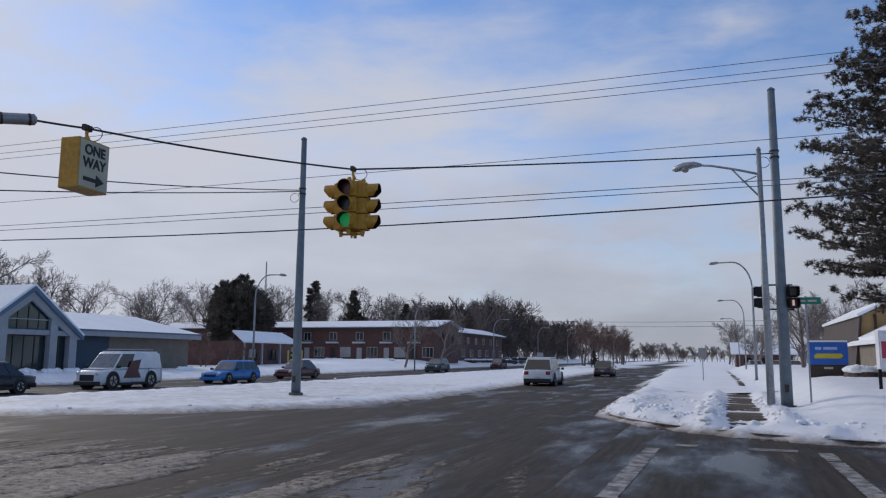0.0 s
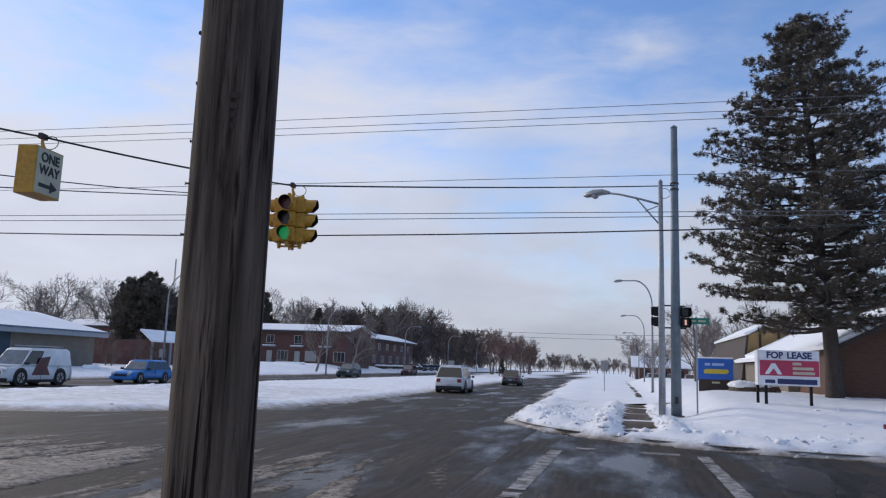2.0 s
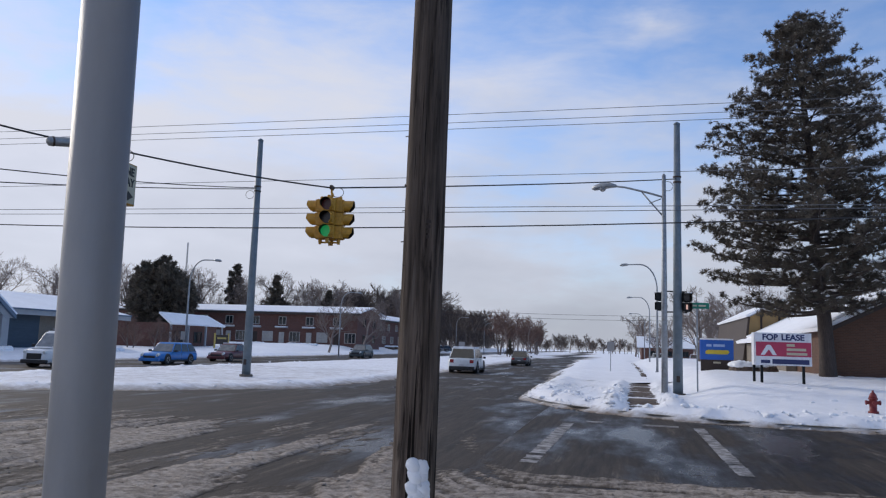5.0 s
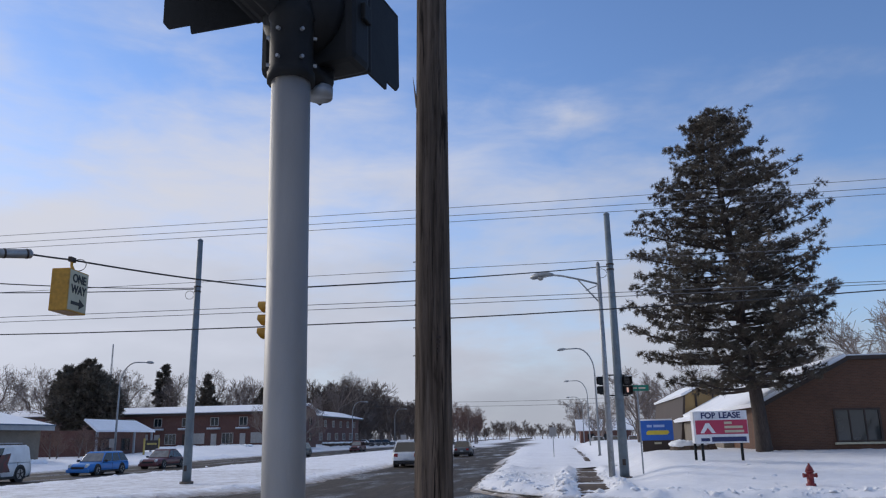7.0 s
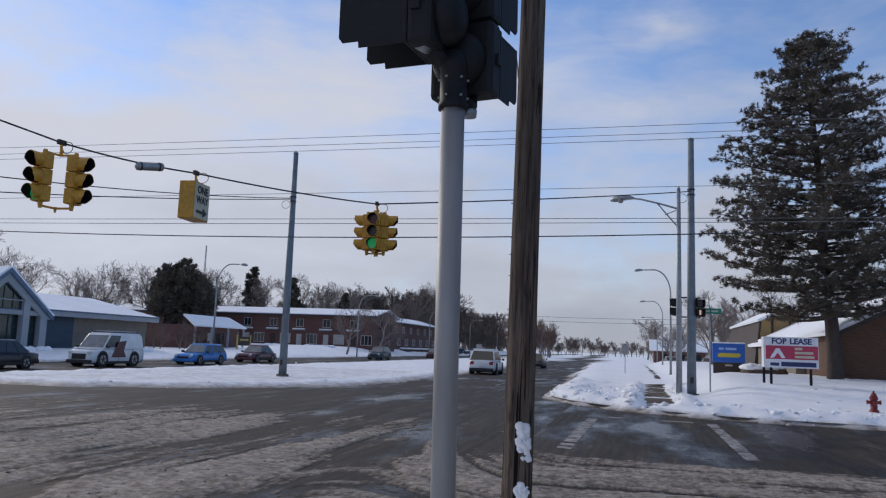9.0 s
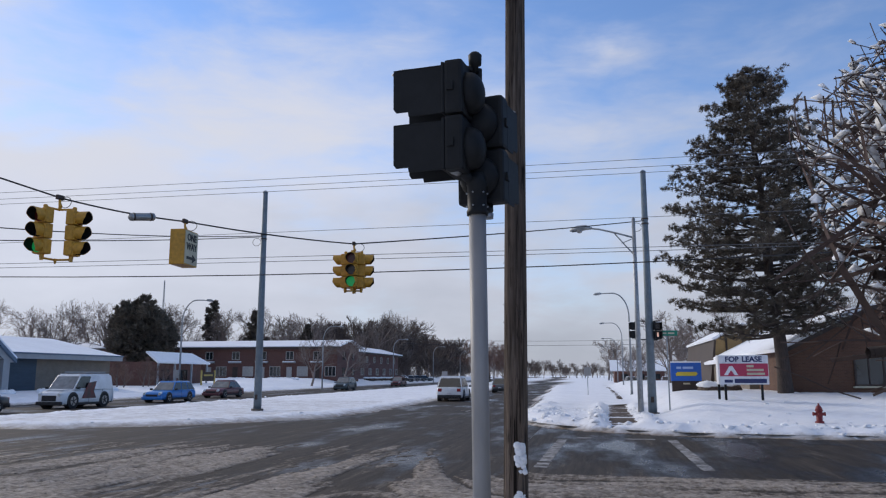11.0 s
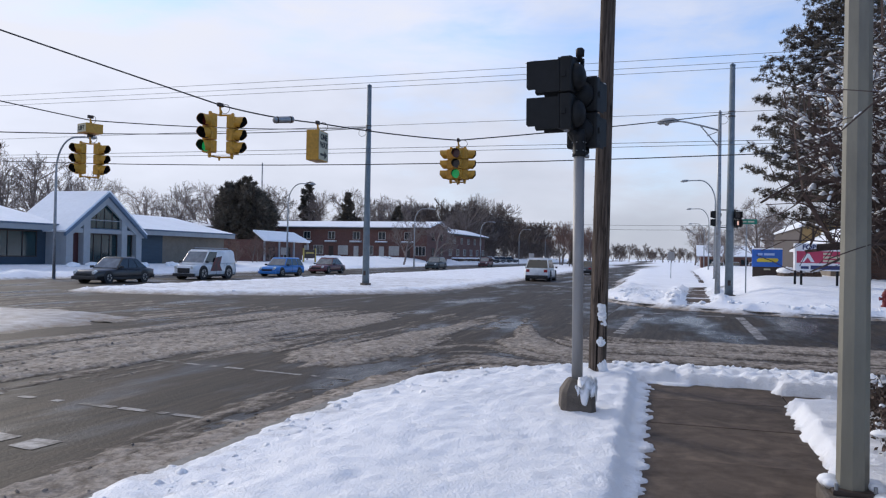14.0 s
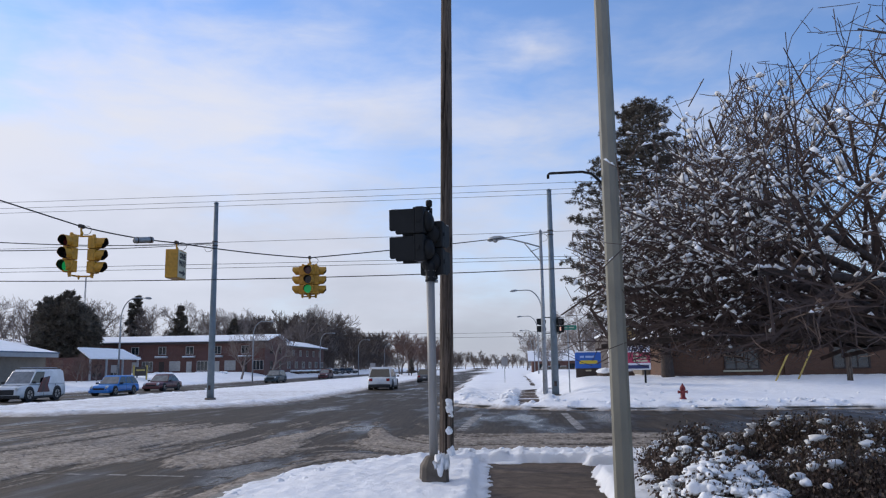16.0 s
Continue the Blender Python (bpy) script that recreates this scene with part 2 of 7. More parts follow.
def road_mat(name="wet_salted_asphalt", turn=0.0, wetness=0.0):
    """Wet asphalt: dark lanes, dried salt-grey film, and brown slush dragged along the direction of travel."""
    m = bpy.data.materials.new(name)
    m.use_nodes = True
    n, l = m.node_tree.nodes, m.node_tree.links
    b = n["Principled BSDF"]
    geo = n.new("ShaderNodeNewGeometry")

    def nz(scale, stretch, detail=6.0, rough=0.6, rot=0.0):
        mp = n.new("ShaderNodeMapping")
        mp.inputs["Scale"].default_value = stretch
        mp.inputs["Rotation"].default_value = (0, 0, radians(rot + turn))
        l.new(geo.outputs["Position"], mp.inputs[0])
        t = n.new("ShaderNodeTexNoise")
        t.inputs["Scale"].default_value, t.inputs["Detail"].default_value, t.inputs["Roughness"].default_value = scale, detail, rough
        l.new(mp.outputs[0], t.inputs["Vector"])
        return t.outputs["Fac"]

    def rng(v, lo, hi, a=0.0, c=1.0):
        x = n.new("ShaderNodeMapRange")
        for k, q in (("From Min", lo), ("From Max", hi), ("To Min", a), ("To Max", c)):
            x.inputs[k].default_value = q
        l.new(v, x.inputs["Value"])
        return x.outputs[0]

    def mix(f, a, c):
        x = n.new("ShaderNodeMix"); x.data_type = "RGBA"
        for i, v in ((0, f), (6, a), (7, c)):
            if isinstance(v, tuple):
                x.inputs[i].default_value = (*v, 1)
            elif isinstance(v, float):
                x.inputs[i].default_value = v
            else:
                l.new(v, x.inputs[i])
        return x.outputs[2]
    salt = rng(nz(0.55, (2.4, 0.22, 1), 8.0, 0.68), 0.34, 0.66)
    grit = rng(nz(22.0, (1, 1, 1), 4.0), 0.3, 0.75)
    wet = rng(nz(0.32, (1.6, 0.5, 1), 5.0), 0.50 - wetness, 0.64 - wetness)
    slush = rng(nz(1.2, (2.2, 0.22, 1), 9.0, 0.74), 0.58, 0.72)
    col = mix(salt, (0.017, 0.0140, 0.0112), (0.052, 0.0395, 0.0285))
    col = mix(rng(nz(22.0, (1, 1, 1), 4.0), 0.45, 0.8, 0.0, 0.4), col, (0.10, 0.079, 0.059))
    col = mix(rng(nz(3.2, (2.6, 0.16, 1), 8.0, 0.7), 0.42, 0.72, 0.0, 0.75), col, (0.100, 0.077, 0.055))
    col = mix(rng(nz(7.0, (3.0, 0.10, 1), 6.0, 0.7), 0.55, 0.75, 0.0, 0.5), col, (0.03, 0.027, 0.024))
    col = mix(wet, col, (0.018, 0.017, 0.0165))
    col = mix(slush, col, (0.20, 0.160, 0.122))
    l.new(col, b.inputs["Base Color"])
    l.new(rng(wet, 0.0, 1.0, 0.72, 0.24), b.inputs["Roughness"])
    b.inputs["Specular IOR Level"].default_value = 0.17
    bp = n.new("ShaderNodeBump"); bp.inputs["Strength"].default_value, bp.inputs["Distance"].default_value = 0.35, 0.012
    l.new(grit, bp.inputs["Height"]); l.new(bp.outputs[0], b.inputs["Normal"])
    return m


def glass_mat(name, tint, rough=0.08):
    m = mat(name, tint, rough, var=0.25, scale=0.7, spec=0.8)
    return m


M_SNOW = snow_mat("clean_snow", -0.02, 0.15)
M_SNOW_MEDIAN = snow_mat("road_stained_snow", -0.01, 0.19)
M_SNOW_NOSE = snow_mat("dirty_low_snow", 0.0, 0.27)
M_SNOW_CAP = mat("snow_cap", (0.88, 0.90, 0.93), 0.7, var=0.04, scale=3, bump=0.3, bump_scale=25, spec=0.2)
def slush_mat():
    """Tyre-churned slush: pale where it lies thick, dark and wet where it thins out to the asphalt."""
    m = mat("brown_road_slush", (0.34, 0.295, 0.25), 0.85, var=0.3, scale=11, bump=1.0, bump_scale=16, second=(0.17, 0.138, 0.108), second_at=0.53, second_soft=0.10, second_scale=7.0, spec=0.2)
    n, l = m.node_tree.nodes, m.node_tree.links
    b = n["Principled BSDF"]
    src = b.inputs["Base Color"].links[0].from_socket
    geo = n.new("ShaderNodeNewGeometry")
    sep = n.new("ShaderNodeSeparateXYZ"); l.new(geo.outputs["Position"], sep.inputs[0])
    t = n.new("ShaderNodeTexNoise"); t.inputs["Scale"].default_value, t.inputs["Detail"].default_value, t.inputs["Roughness"].default_value = 6.0, 8.0, 0.75
    mp = n.new("ShaderNodeMapping"); mp.inputs["Scale"].default_value = (1.5, 0.16, 1.0)
    l.new(geo.outputs["Position"], mp.inputs[0]); l.new(mp.outputs[0], t.inputs["Vector"])
    h = n.new("ShaderNodeMath"); h.operation = "MULTIPLY_ADD"; h.inputs[1].default_value, h.inputs[2].default_value = 0.085, -0.0425
    l.new(t.outputs["Fac"], h.inputs[0])
    s = n.new("ShaderNodeMath"); s.operation = "ADD"
    l.new(sep.outputs["Z"], s.inputs[0]); l.new(h.outputs[0], s.inputs[1])
    r = n.new("ShaderNodeMapRange")
    for k, q in (("From Min", 0.000), ("From Max", 0.026), ("To Min", 0.0), ("To Max", 1.0)):
        r.inputs[k].default_value = q
    l.new(s.outputs[0], r.inputs["Value"])
    x = n.new("ShaderNodeMix"); x.data_type = "RGBA"
    l.new(r.outputs[0], x.inputs[0]); x.inputs[6].default_value = (0.060, 0.047, 0.036, 1); l.new(src, x.inputs[7])
    l.new(x.outputs[2], b.inputs["Base Color"])
    return m


M_SLUSH = slush_mat()
M_ROAD = road_mat()
M_STREET = road_mat("wet_side_street_asphalt", 90.0, 0.045)
M_CONCRETE = mat("damp_sidewalk_concrete", (0.150, 0.114, 0.088), 0.8, var=0.25, scale=5, bump=0.35, bump_scale=70, second=(0.070, 0.054, 0.043), second_at=0.5, second_soft=0.16, second_scale=1.6, random=0.18, spec=0.12, use="Object")
M_KERB = mat("dirty_kerb_concrete", (0.25, 0.23, 0.20), 0.8, var=0.25, scale=6, bump=0.5, bump_scale=60)
M_BASE = mat("stained_footing_concrete", (0.13, 0.108, 0.088), 0.85, var=0.3, scale=7, bump=0.6, bump_scale=50)
M_LINE = mat("worn_road_paint", (0.34, 0.32, 0.30), 0.7, var=0.3, scale=9, bump=0.2, bump_scale=60, second=(0.085, 0.072, 0.06), second_at=0.50, second_soft=0.10, second_scale=4)
M_POLEWOOD = wood_pole_mat()
M_GALV = mat("galvanised_steel", (0.30, 0.32, 0.34), 0.5, 0.55, var=0.16, scale=9, bump=0.05, bump_scale=80, second=(0.22, 0.22, 0.22), second_at=0.62, second_soft=0.08, second_scale=5)
M_PEDPOLE = mat("grey_painted_aluminium", (0.29, 0.285, 0.28), 0.55, 0.2, var=0.12, scale=6, bump=0.08, bump_scale=90, stretch=(1, 1, 0.3))
M_BLUEPOLE = mat("blue_grey_painted_steel", (0.145, 0.185, 0.215), 0.55, 0.1, var=0.18, scale=4, bump=0.06, bump_scale=60, second=(0.20, 0.20, 0.20), second_at=0.66, second_soft=0.1)
M_TANPOST = mat("tan_grey_painted_steel", (0.205, 0.195, 0.155), 0.6, 0.0, var=0.16, scale=4, bump=0.12, bump_scale=60, stretch=(1, 1, 0.3), second=(0.15, 0.14, 0.115), second_at=0.6, second_soft=0.1)
M_YELLOW = mat("signal_yellow_paint", (0.52, 0.27, 0.03), 0.5, var=0.16, scale=12, bump=0.1, bump_scale=80, second=(0.34, 0.18, 0.03), second_at=0.66, second_soft=0.06, second_scale=9)
M_BLACK = mat("black_signal_housing", (0.011, 0.012, 0.013), 0.6, var=0.2, scale=10, bump=0.08, bump_scale=60, spec=0.25)
M_RUBBER = mat("tyre_rubber", (0.02, 0.02, 0.021), 0.85, var=0.25, scale=14)
M_DARKLENS = mat("unlit_dark_lens", (0.02, 0.012, 0.012), 0.25, var=0.2, scale=20)
M_REDLENS = mat("unlit_red_lens", (0.10, 0.012, 0.012), 0.25, var=0.2, scale=20)
M_GREEN_LIT = mat("lit_green_lens", (0.01, 0.36, 0.10), 0.3, var=0.1, scale=30, emit=0.36)
M_RED_LIT = mat("lit_pale_symbol", (0.85, 0.50, 0.40), 0.3, var=0.1, scale=30, emit=0.6)
M_CREAM = mat("faded_sign_face", (0.50, 0.46, 0.33), 0.55, var=0.08, scale=6)
M_BLACKPAINT = mat("black_sign_paint", (0.02, 0.02, 0.02), 0.6, var=0.1)
M_CABLE = mat("black_cable", (0.025, 0.026, 0.03), 0.6, var=0.1)
M_WIRE = mat("grey_wire", (0.15, 0.155, 0.17), 0.6, var=0.1)
M_SIGNWHITE = mat("white_sign_board", (0.70, 0.71, 0.74), 0.5, var=0.05, scale=4, second=(0.6, 0.6, 0.62), second_at=0.6)
M_SIGNRED = mat("crimson_sign_band", (0.42, 0.035, 0.085), 0.5, var=0.08, scale=4)
M_SIGNBLUE = mat("blue_sign_board", (0.018, 0.12, 0.50), 0.45, var=0.08, scale=4)
M_SIGNYELLOW = mat("yellow_sign_bar", (0.62, 0.50, 0.05), 0.5, var=0.06)
M_NAVY = mat("navy_letter_paint", (0.02, 0.03, 0.11), 0.5, var=0.06)
M_PALEBLUE = mat("pale_letter_paint", (0.35, 0.5, 0.8), 0.5, var=0.06)
M_SIGNGREEN = mat("green_street_sign", (0.01, 0.20, 0.13), 0.4, var=0.08, scale=8)
M_HYDRANT = mat("red_hydrant_paint", (0.17, 0.016, 0.018), 0.5, var=0.2, scale=14, bump=0.15, bump_scale=50)
M_BARK = mat("dark_wet_bark", (0.060, 0.045, 0.038), 0.9, var=0.35, scale=8, bump=0.7, bump_scale=16, stretch=(3, 3, 0.6))
M_BARKFAR = mat("grey_brown_bark", (0.205, 0.165, 0.145), 0.9, var=0.3, scale=3, bump=0.3, bump_scale=12, random=0.25)
M_REDTWIG = mat("reddish_twigs", (0.17, 0.105, 0.085), 0.9, var=0.3, scale=3, random=0.2)
M_DARKTWIG = mat("dark_reddish_twigs", (0.082, 0.056, 0.048), 0.9, var=0.35, scale=6)
M_BROWNTWIG = mat("grey_brown_twigs", (0.125, 0.095, 0.080), 0.9, var=0.3, scale=3, random=0.25)
M_NEEDLE = mat("dark_pine_needles", (0.120, 0.104, 0.080), 0.8, var=0.5, scale=1.6, random=0.1, second=(0.140, 0.108, 0.080), second_at=0.54, second_soft=0.08, second_scale=2.0)
M_LEAF = mat("dull_shrub_leaves", (0.098, 0.062, 0.047), 0.7, var=0.5, scale=9, second=(0.055, 0.048, 0.030), second_at=0.56, second_soft=0.1, second_scale=5)
M_BRICK = brick_mat("brown_brick", (0.125, 0.058, 0.033), (0.095, 0.045, 0.027), (0.125, 0.085, 0.06))
M_BRICKRED = brick_mat("dark_red_brick", (0.150, 0.062, 0.046), (0.115, 0.050, 0.040), (0.14, 0.10, 0.085))
M_TAN = mat("tan_stucco", (0.40, 0.265, 0.115), 0.85, var=0.12, scale=1.5, bump=0.2, bump_scale=40)
M_TANBRICK = brick_mat("tan_brick", (0.205, 0.170, 0.130), (0.175, 0.145, 0.112), (0.20, 0.175, 0.145))
M_BLUEWALL = mat("slate_blue_siding", (0.038, 0.062, 0.088), 0.7, var=0.12, scale=1.2, bump=0.15, bump_scale=20, stretch=(1, 1, 6))
M_GREYTRIM = mat("pale_grey_trim", (0.34, 0.35, 0.36), 0.6, var=0.08, scale=2)
M_BLUETRIM = mat("blue_grey_fascia", (0.11, 0.16, 0.225), 0.6, var=0.1, scale=2)
M_DARKTRIM = mat("dark_brown_trim", (0.045, 0.030, 0.024), 0.65, var=0.15, scale=3)
M_WINDOW = glass_mat("dark_window_glass", (0.018, 0.026, 0.030))
M_SHOPGLASS = glass_mat("teal_shop_glass", (0.012, 0.035, 0.038))
M_CURTAIN = mat("pale_curtain", (0.42, 0.40, 0.37), 0.8, var=0.15, scale=3)
M_CARGLASS = glass_mat("car_glass", (0.016, 0.02, 0.025), 0.04)
# pale grey carries a painted sky reflection along with the frost haze
M_FROST_SKY = mat("frost_and_sky_toned_windscreen", (0.15, 0.17, 0.19), 0.12, var=0.3, scale=2.5, spec=0.9)
M_RIM = mat("alloy_rim", (0.34, 0.35, 0.36), 0.35, 0.8, var=0.15, scale=20)
M_HEADLAMP = mat("headlamp_lens", (0.75, 0.75, 0.72), 0.15, var=0.05)
M_TAIL = mat("tail_lamp_lens", (0.30, 0.01, 0.015), 0.2, var=0.1)
M_PLASTIC = mat("dark_car_plastic", (0.022, 0.022, 0.024), 0.6, var=0.15)
M_PLATE = mat("plate_white", (0.6, 0.6, 0.62), 0.5, var=0.05)
M_GUARD = mat("yellow_guy_guard", (0.46, 0.34, 0.09), 0.55, var=0.15, scale=8)


def paint(name, c, dirt=0.25):
    return mat(name, c, 0.32, 0.0, var=0.08, scale=1.5, second=tuple(0.78 * v + 0.03 for v in c), second_at=0.58, second_soft=0.14, second_scale=1.2, spec=0.6)


# ---- builders ----
def mesh_of(name, bm, material, smooth=False):
    me = bpy.data.meshes.new(name)
    bm.to_mesh(me)
    bm.free()
    for m in (material if isinstance(material, (list, tuple)) else [material]):
        me.materials.append(m)
    if smooth:
        me.polygons.foreach_set("use_smooth", [True] * len(me.polygons))
    return me


def data_mesh(name, verts, faces, material, smooth=False):
    me = bpy.data.meshes.new(name)
    me.from_pydata(verts, [], faces)
    for m in (material if isinstance(material, (list, tuple)) else [material]):
        me.materials.append(m)
    if smooth:
        me.polygons.foreach_set("use_smooth", [True] * len(me.polygons))
    me.update()
    return me


def part(name, bm, material, parent=None, label="", smooth=False):
    ob = new(name, mesh_of(name, bm, material, smooth))
    if parent:
        ob.parent = parent
    if label:
        tagged(ob, label)
    return ob


def data_part(name, me, parent=None, label=""):
    ob = new(name, me)
    if parent:
        ob.parent = parent
    if label:
        tagged(ob, label)
    return ob


def thing(name, m, label, category, group="", kind=""):
    e = new(name)
    e.empty_display_size = 0.2
    e.matrix_world = m
    return tagged(e, label, category, group, kind)


def add_box(bm, lo, hi, bevel=0.0, m=None, mi=0):
    c = [(a + b) / 2 for a, b in zip(lo, hi)]
    s = [abs(b - a) for a, b in zip(lo, hi)]
    r = bmesh.ops.create_cube(bm, size=1.0, matrix=Matrix.LocRotScale(c, None, s))
    vs = r["verts"]
    if bevel:
        es = list({e for v in vs for e in v.link_edges})
        o = bmesh.ops.bevel(bm, geom=es, offset=bevel, segments=2, affect="EDGES", profile=0.6)
        vs = list({v for f in o["faces"] for v in f.verts} | {v for v in vs if v.is_valid})
    if m is not None:
        bmesh.ops.transform(bm, matrix=m, verts=[v for v in vs if v.is_valid])
    for v in vs:
        if v.is_valid:
            for f in v.link_faces:
                f.material_index = mi
    return vs


def box(lo, hi, bevel=0.0, m=None):
    bm = bmesh.new()
    add_box(bm, lo, hi, bevel, m)
    return bm


def add_tube(bm, pts, radii, sides=10, cap=True):
    """A tube along points with a radius for each."""
    pts = [Vector(p) for p in pts]
    if isinstance(radii, (int, float)):
        radii = [radii] * len(pts)
    rings = []
    prev = None
    for i, p in enumerate(pts):
        d = (pts[min(i + 1, len(pts) - 1)] - pts[max(i - 1, 0)]).normalized()
        if prev is None:
            a = d.orthogonal().normalized()
        else:
            a = (prev - d * prev.dot(d)).normalized()
        prev = a
        b = d.cross(a)
        rings.append([bm.verts.new(p + (a * math.cos(2 * math.pi * k / sides) + b * math.sin(2 * math.pi * k / sides)) * radii[i]) for k in range(sides)])
    for r0, r1 in zip(rings, rings[1:]):
        for k in range(sides):
            bm.faces.new((r0[k], r0[(k + 1) % sides], r1[(k + 1) % sides], r1[k]))
    if cap:
        bm.faces.new(rings[0][::-1])
        bm.faces.new(rings[-1])


def tube(pts, radii, sides=10):
    bm = bmesh.new()
    add_tube(bm, pts, radii, sides)
    return bm


def prism(poly, axis, lo, hi):
    """A flat outline (two coordinates) drawn out along an axis."""
    bm = bmesh.new()
    def at(p, h):
        q = list(p)
        q.insert("xyz".index(axis), h)
        return q
    a = [bm.verts.new(at(p, lo)) for p in poly]
    b = [bm.verts.new(at(p, hi)) for p in poly]
    bm.faces.new(a)
    bm.faces.new(b[::-1])
    for i in range(len(poly)):
        j = (i + 1) % len(poly)
        bm.faces.new((a[j], a[i], b[i], b[j]))
    bmesh.ops.recalc_face_normals(bm, faces=bm.faces)
    return bm


def bevelled(bm, w, seg=2):
    bmesh.ops.bevel(bm, geom=list(bm.edges), offset=w, segments=seg, affect="EDGES", profile=0.6)
    return bm


def text_part(body, size, m, material, parent, name="lettering", depth=0.004, bold=0.0):
    cu = bpy.data.curves.new(name, "FONT")
    cu.body, cu.size, cu.align_x, cu.align_y, cu.extrude, cu.offset = body, size, "CENTER", "CENTER", depth, bold
    tmp = bpy.data.objects.new(name, cu)
    scene.collection.objects.link(tmp)
    me = bpy.data.meshes.new_from_object(tmp.evaluated_get(bpy.context.evaluated_depsgraph_get()))
    bpy.data.objects.remove(tmp)
    me.materials.clear()
    me.materials.append(material)
    ob = new(name, me)
    ob.parent = parent
    ob.matrix_basis = m
    return ob


def smooth01(v, lo, hi):
    t = min(1.0, max(0.0, (v - lo) / (hi - lo)))
    return t * t * (3 - 2 * t)


def fbm(x, y, z=0.0, octaves=4):
    return noise.fractal(Vector((x, y, z)), 1.0, 2.0, octaves)


def lump_field(name, places, material, label, seed):
    """Clods of broken snow or slush, each a rough little polyhedron; places: (x, y, z, size)."""
    rng = random.Random(seed)
    verts, faces = [], []
    base = [(1, 0, 0), (-1, 0, 0), (0, 1, 0), (0, -1, 0), (0, 0, 1), (0.6, 0.6, 0.55), (-0.6, 0.6, 0.55), (-0.6, -0.6, 0.55), (0.6, -0.6, 0.55)]
    tri = [(0, 2, 5), (2, 1, 6), (1, 3, 7), (3, 0, 8), (5, 2, 4), (2, 6, 4), (6, 1, 4), (1, 7, 4), (7, 3, 4), (3, 8, 4), (8, 0, 4), (0, 5, 4)]
    for x, y, z, s in places:
        j = len(verts)
        a = rng.uniform(0, 6.28)
        ca, sa_, sx, sy, sz = math.cos(a), math.sin(a), s * rng.uniform(0.7, 1.4), s * rng.uniform(0.7, 1.2), s * rng.uniform(0.5, 0.9)
        for u, v, w in base:
            k = rng.uniform(0.75, 1.2)
            verts.append((x + (u * sx * ca - v * sy * sa_) * k, y + (u * sx * sa_ + v * sy * ca) * k, z + w * sz * k - 0.25 * s))
        faces.extend(tuple(j + q for q in f) for f in tri)
    ob = new(name, data_mesh(name, verts, faces, material, True))
    return tagged(ob, label, "snow", "", "stuff")


# ---- ground, roads, snow ----
def bend(y):
    """How far the avenue drifts sideways with distance."""
    return -0.036 * max(0.0, y - 32)


def heightfield(name, x0, x1, y0, y1, step, height, material, label="", kind="structure", category="snow", ystep=None):
    """A sheet of ground over a rectangle; cells for which height() gives None at all corners are left open."""
    ystep = ystep or step
    nx, ny = int(round((x1 - x0) / step)), int(round((y1 - y0) / ystep))
    ids, verts, faces = {}, [], []
    hs = [[height(x0 + i * step, y0 + j * ystep) for i in range(nx + 1)] for j in range(ny + 1)]
    def vid(i, j):
        if (i, j) not in ids:
            h = hs[j][i]
            ids[i, j] = len(verts)
            verts.append((x0 + i * step, y0 + j * ystep, -0.06 if h is None else h))
        return ids[i, j]
    for j in range(ny):
        for i in range(nx):
            if all(hs[b][a] is None for a, b in ((i, j), (i + 1, j), (i + 1, j + 1), (i, j + 1))):
                continue
            faces.append((vid(i, j), vid(i + 1, j), vid(i + 1, j + 1), vid(i, j + 1)))
    ob = new(name, data_mesh(name, verts, faces, material, True))
    return tagged(ob, label, category, "", kind)


ground = new("ground", data_mesh("ground", [(-2500, -900, -0.08), (2500, -900, -0.08), (2500, 3500, -0.08), (-2500, 3500, -0.08)], [(0, 1, 2, 3)], M_SNOW_CAP))
tagged(ground, "flat snow-covered land reaching to the horizon", "ground", "", "structure")


def strip(name, pts_l, pts_r, z, material, label, category):
    verts = [(x, y, z) for x, y in pts_l] + [(x, y, z) for x, y in pts_r]
    n = len(pts_l)
    faces = [(i, n + i, n + i + 1, i + 1) for i in range(n - 1)]
    me = data_mesh(name, verts, faces, material)
    return tagged(new(name, me), label, category, "", "structure")


YS = [-90, -40, -10, 5, 20, 32, 60, 100, 160, 240, 360, 520, 800]
road_near = strip("road", [(-14.6 + bend(y), y) for y in YS], [(-2.2 + bend(y), y) for y in YS], 0.0, M_ROAD, "wet grey avenue with brown slush and worn lane paint", "road")
strip("road_far", [(-38 + bend(y), y) for y in YS], [(-25 + bend(y), y) for y in YS], 0.0, M_ROAD, "slushy far carriageway of the avenue", "road")
strip("road_cross", [(-25, y) for y in (-2, 6, 14, 24, 32)], [(-14.6, y) for y in (-2, 6, 14, 24, 32)], -0.001, M_ROAD, "wet crossover between the two carriageways", "road")
strip("road_side", [(-2.2, y) for y in (-3, 3, 10, 20, 30)], [(90, y) for y in (-3, 3, 10, 20, 30)], -0.002, M_STREET, "dark wet side street with salt streaks", "road")


def inside_far_corner(x, y):
    """Distance inside the kerb of the block across the side street (negative: on the road)."""
    k = -3.5 + bend(y)
    r, cx, cy = 9.0, -3.5 + 9.0, 18.6 + 9.0
    if x < cx and y < cy:
        return r - math.hypot(x - cx, y - cy)
    return min(x - k, y - 18.6)


def lawn(x, y):
    return 0.20 + 0.60 * smooth01(y, 21.5, 31) * smooth01(x, 2.2, 4.5) + 0.22 * smooth01(y, 31, 38) * smooth01(x, 2.2, 6)


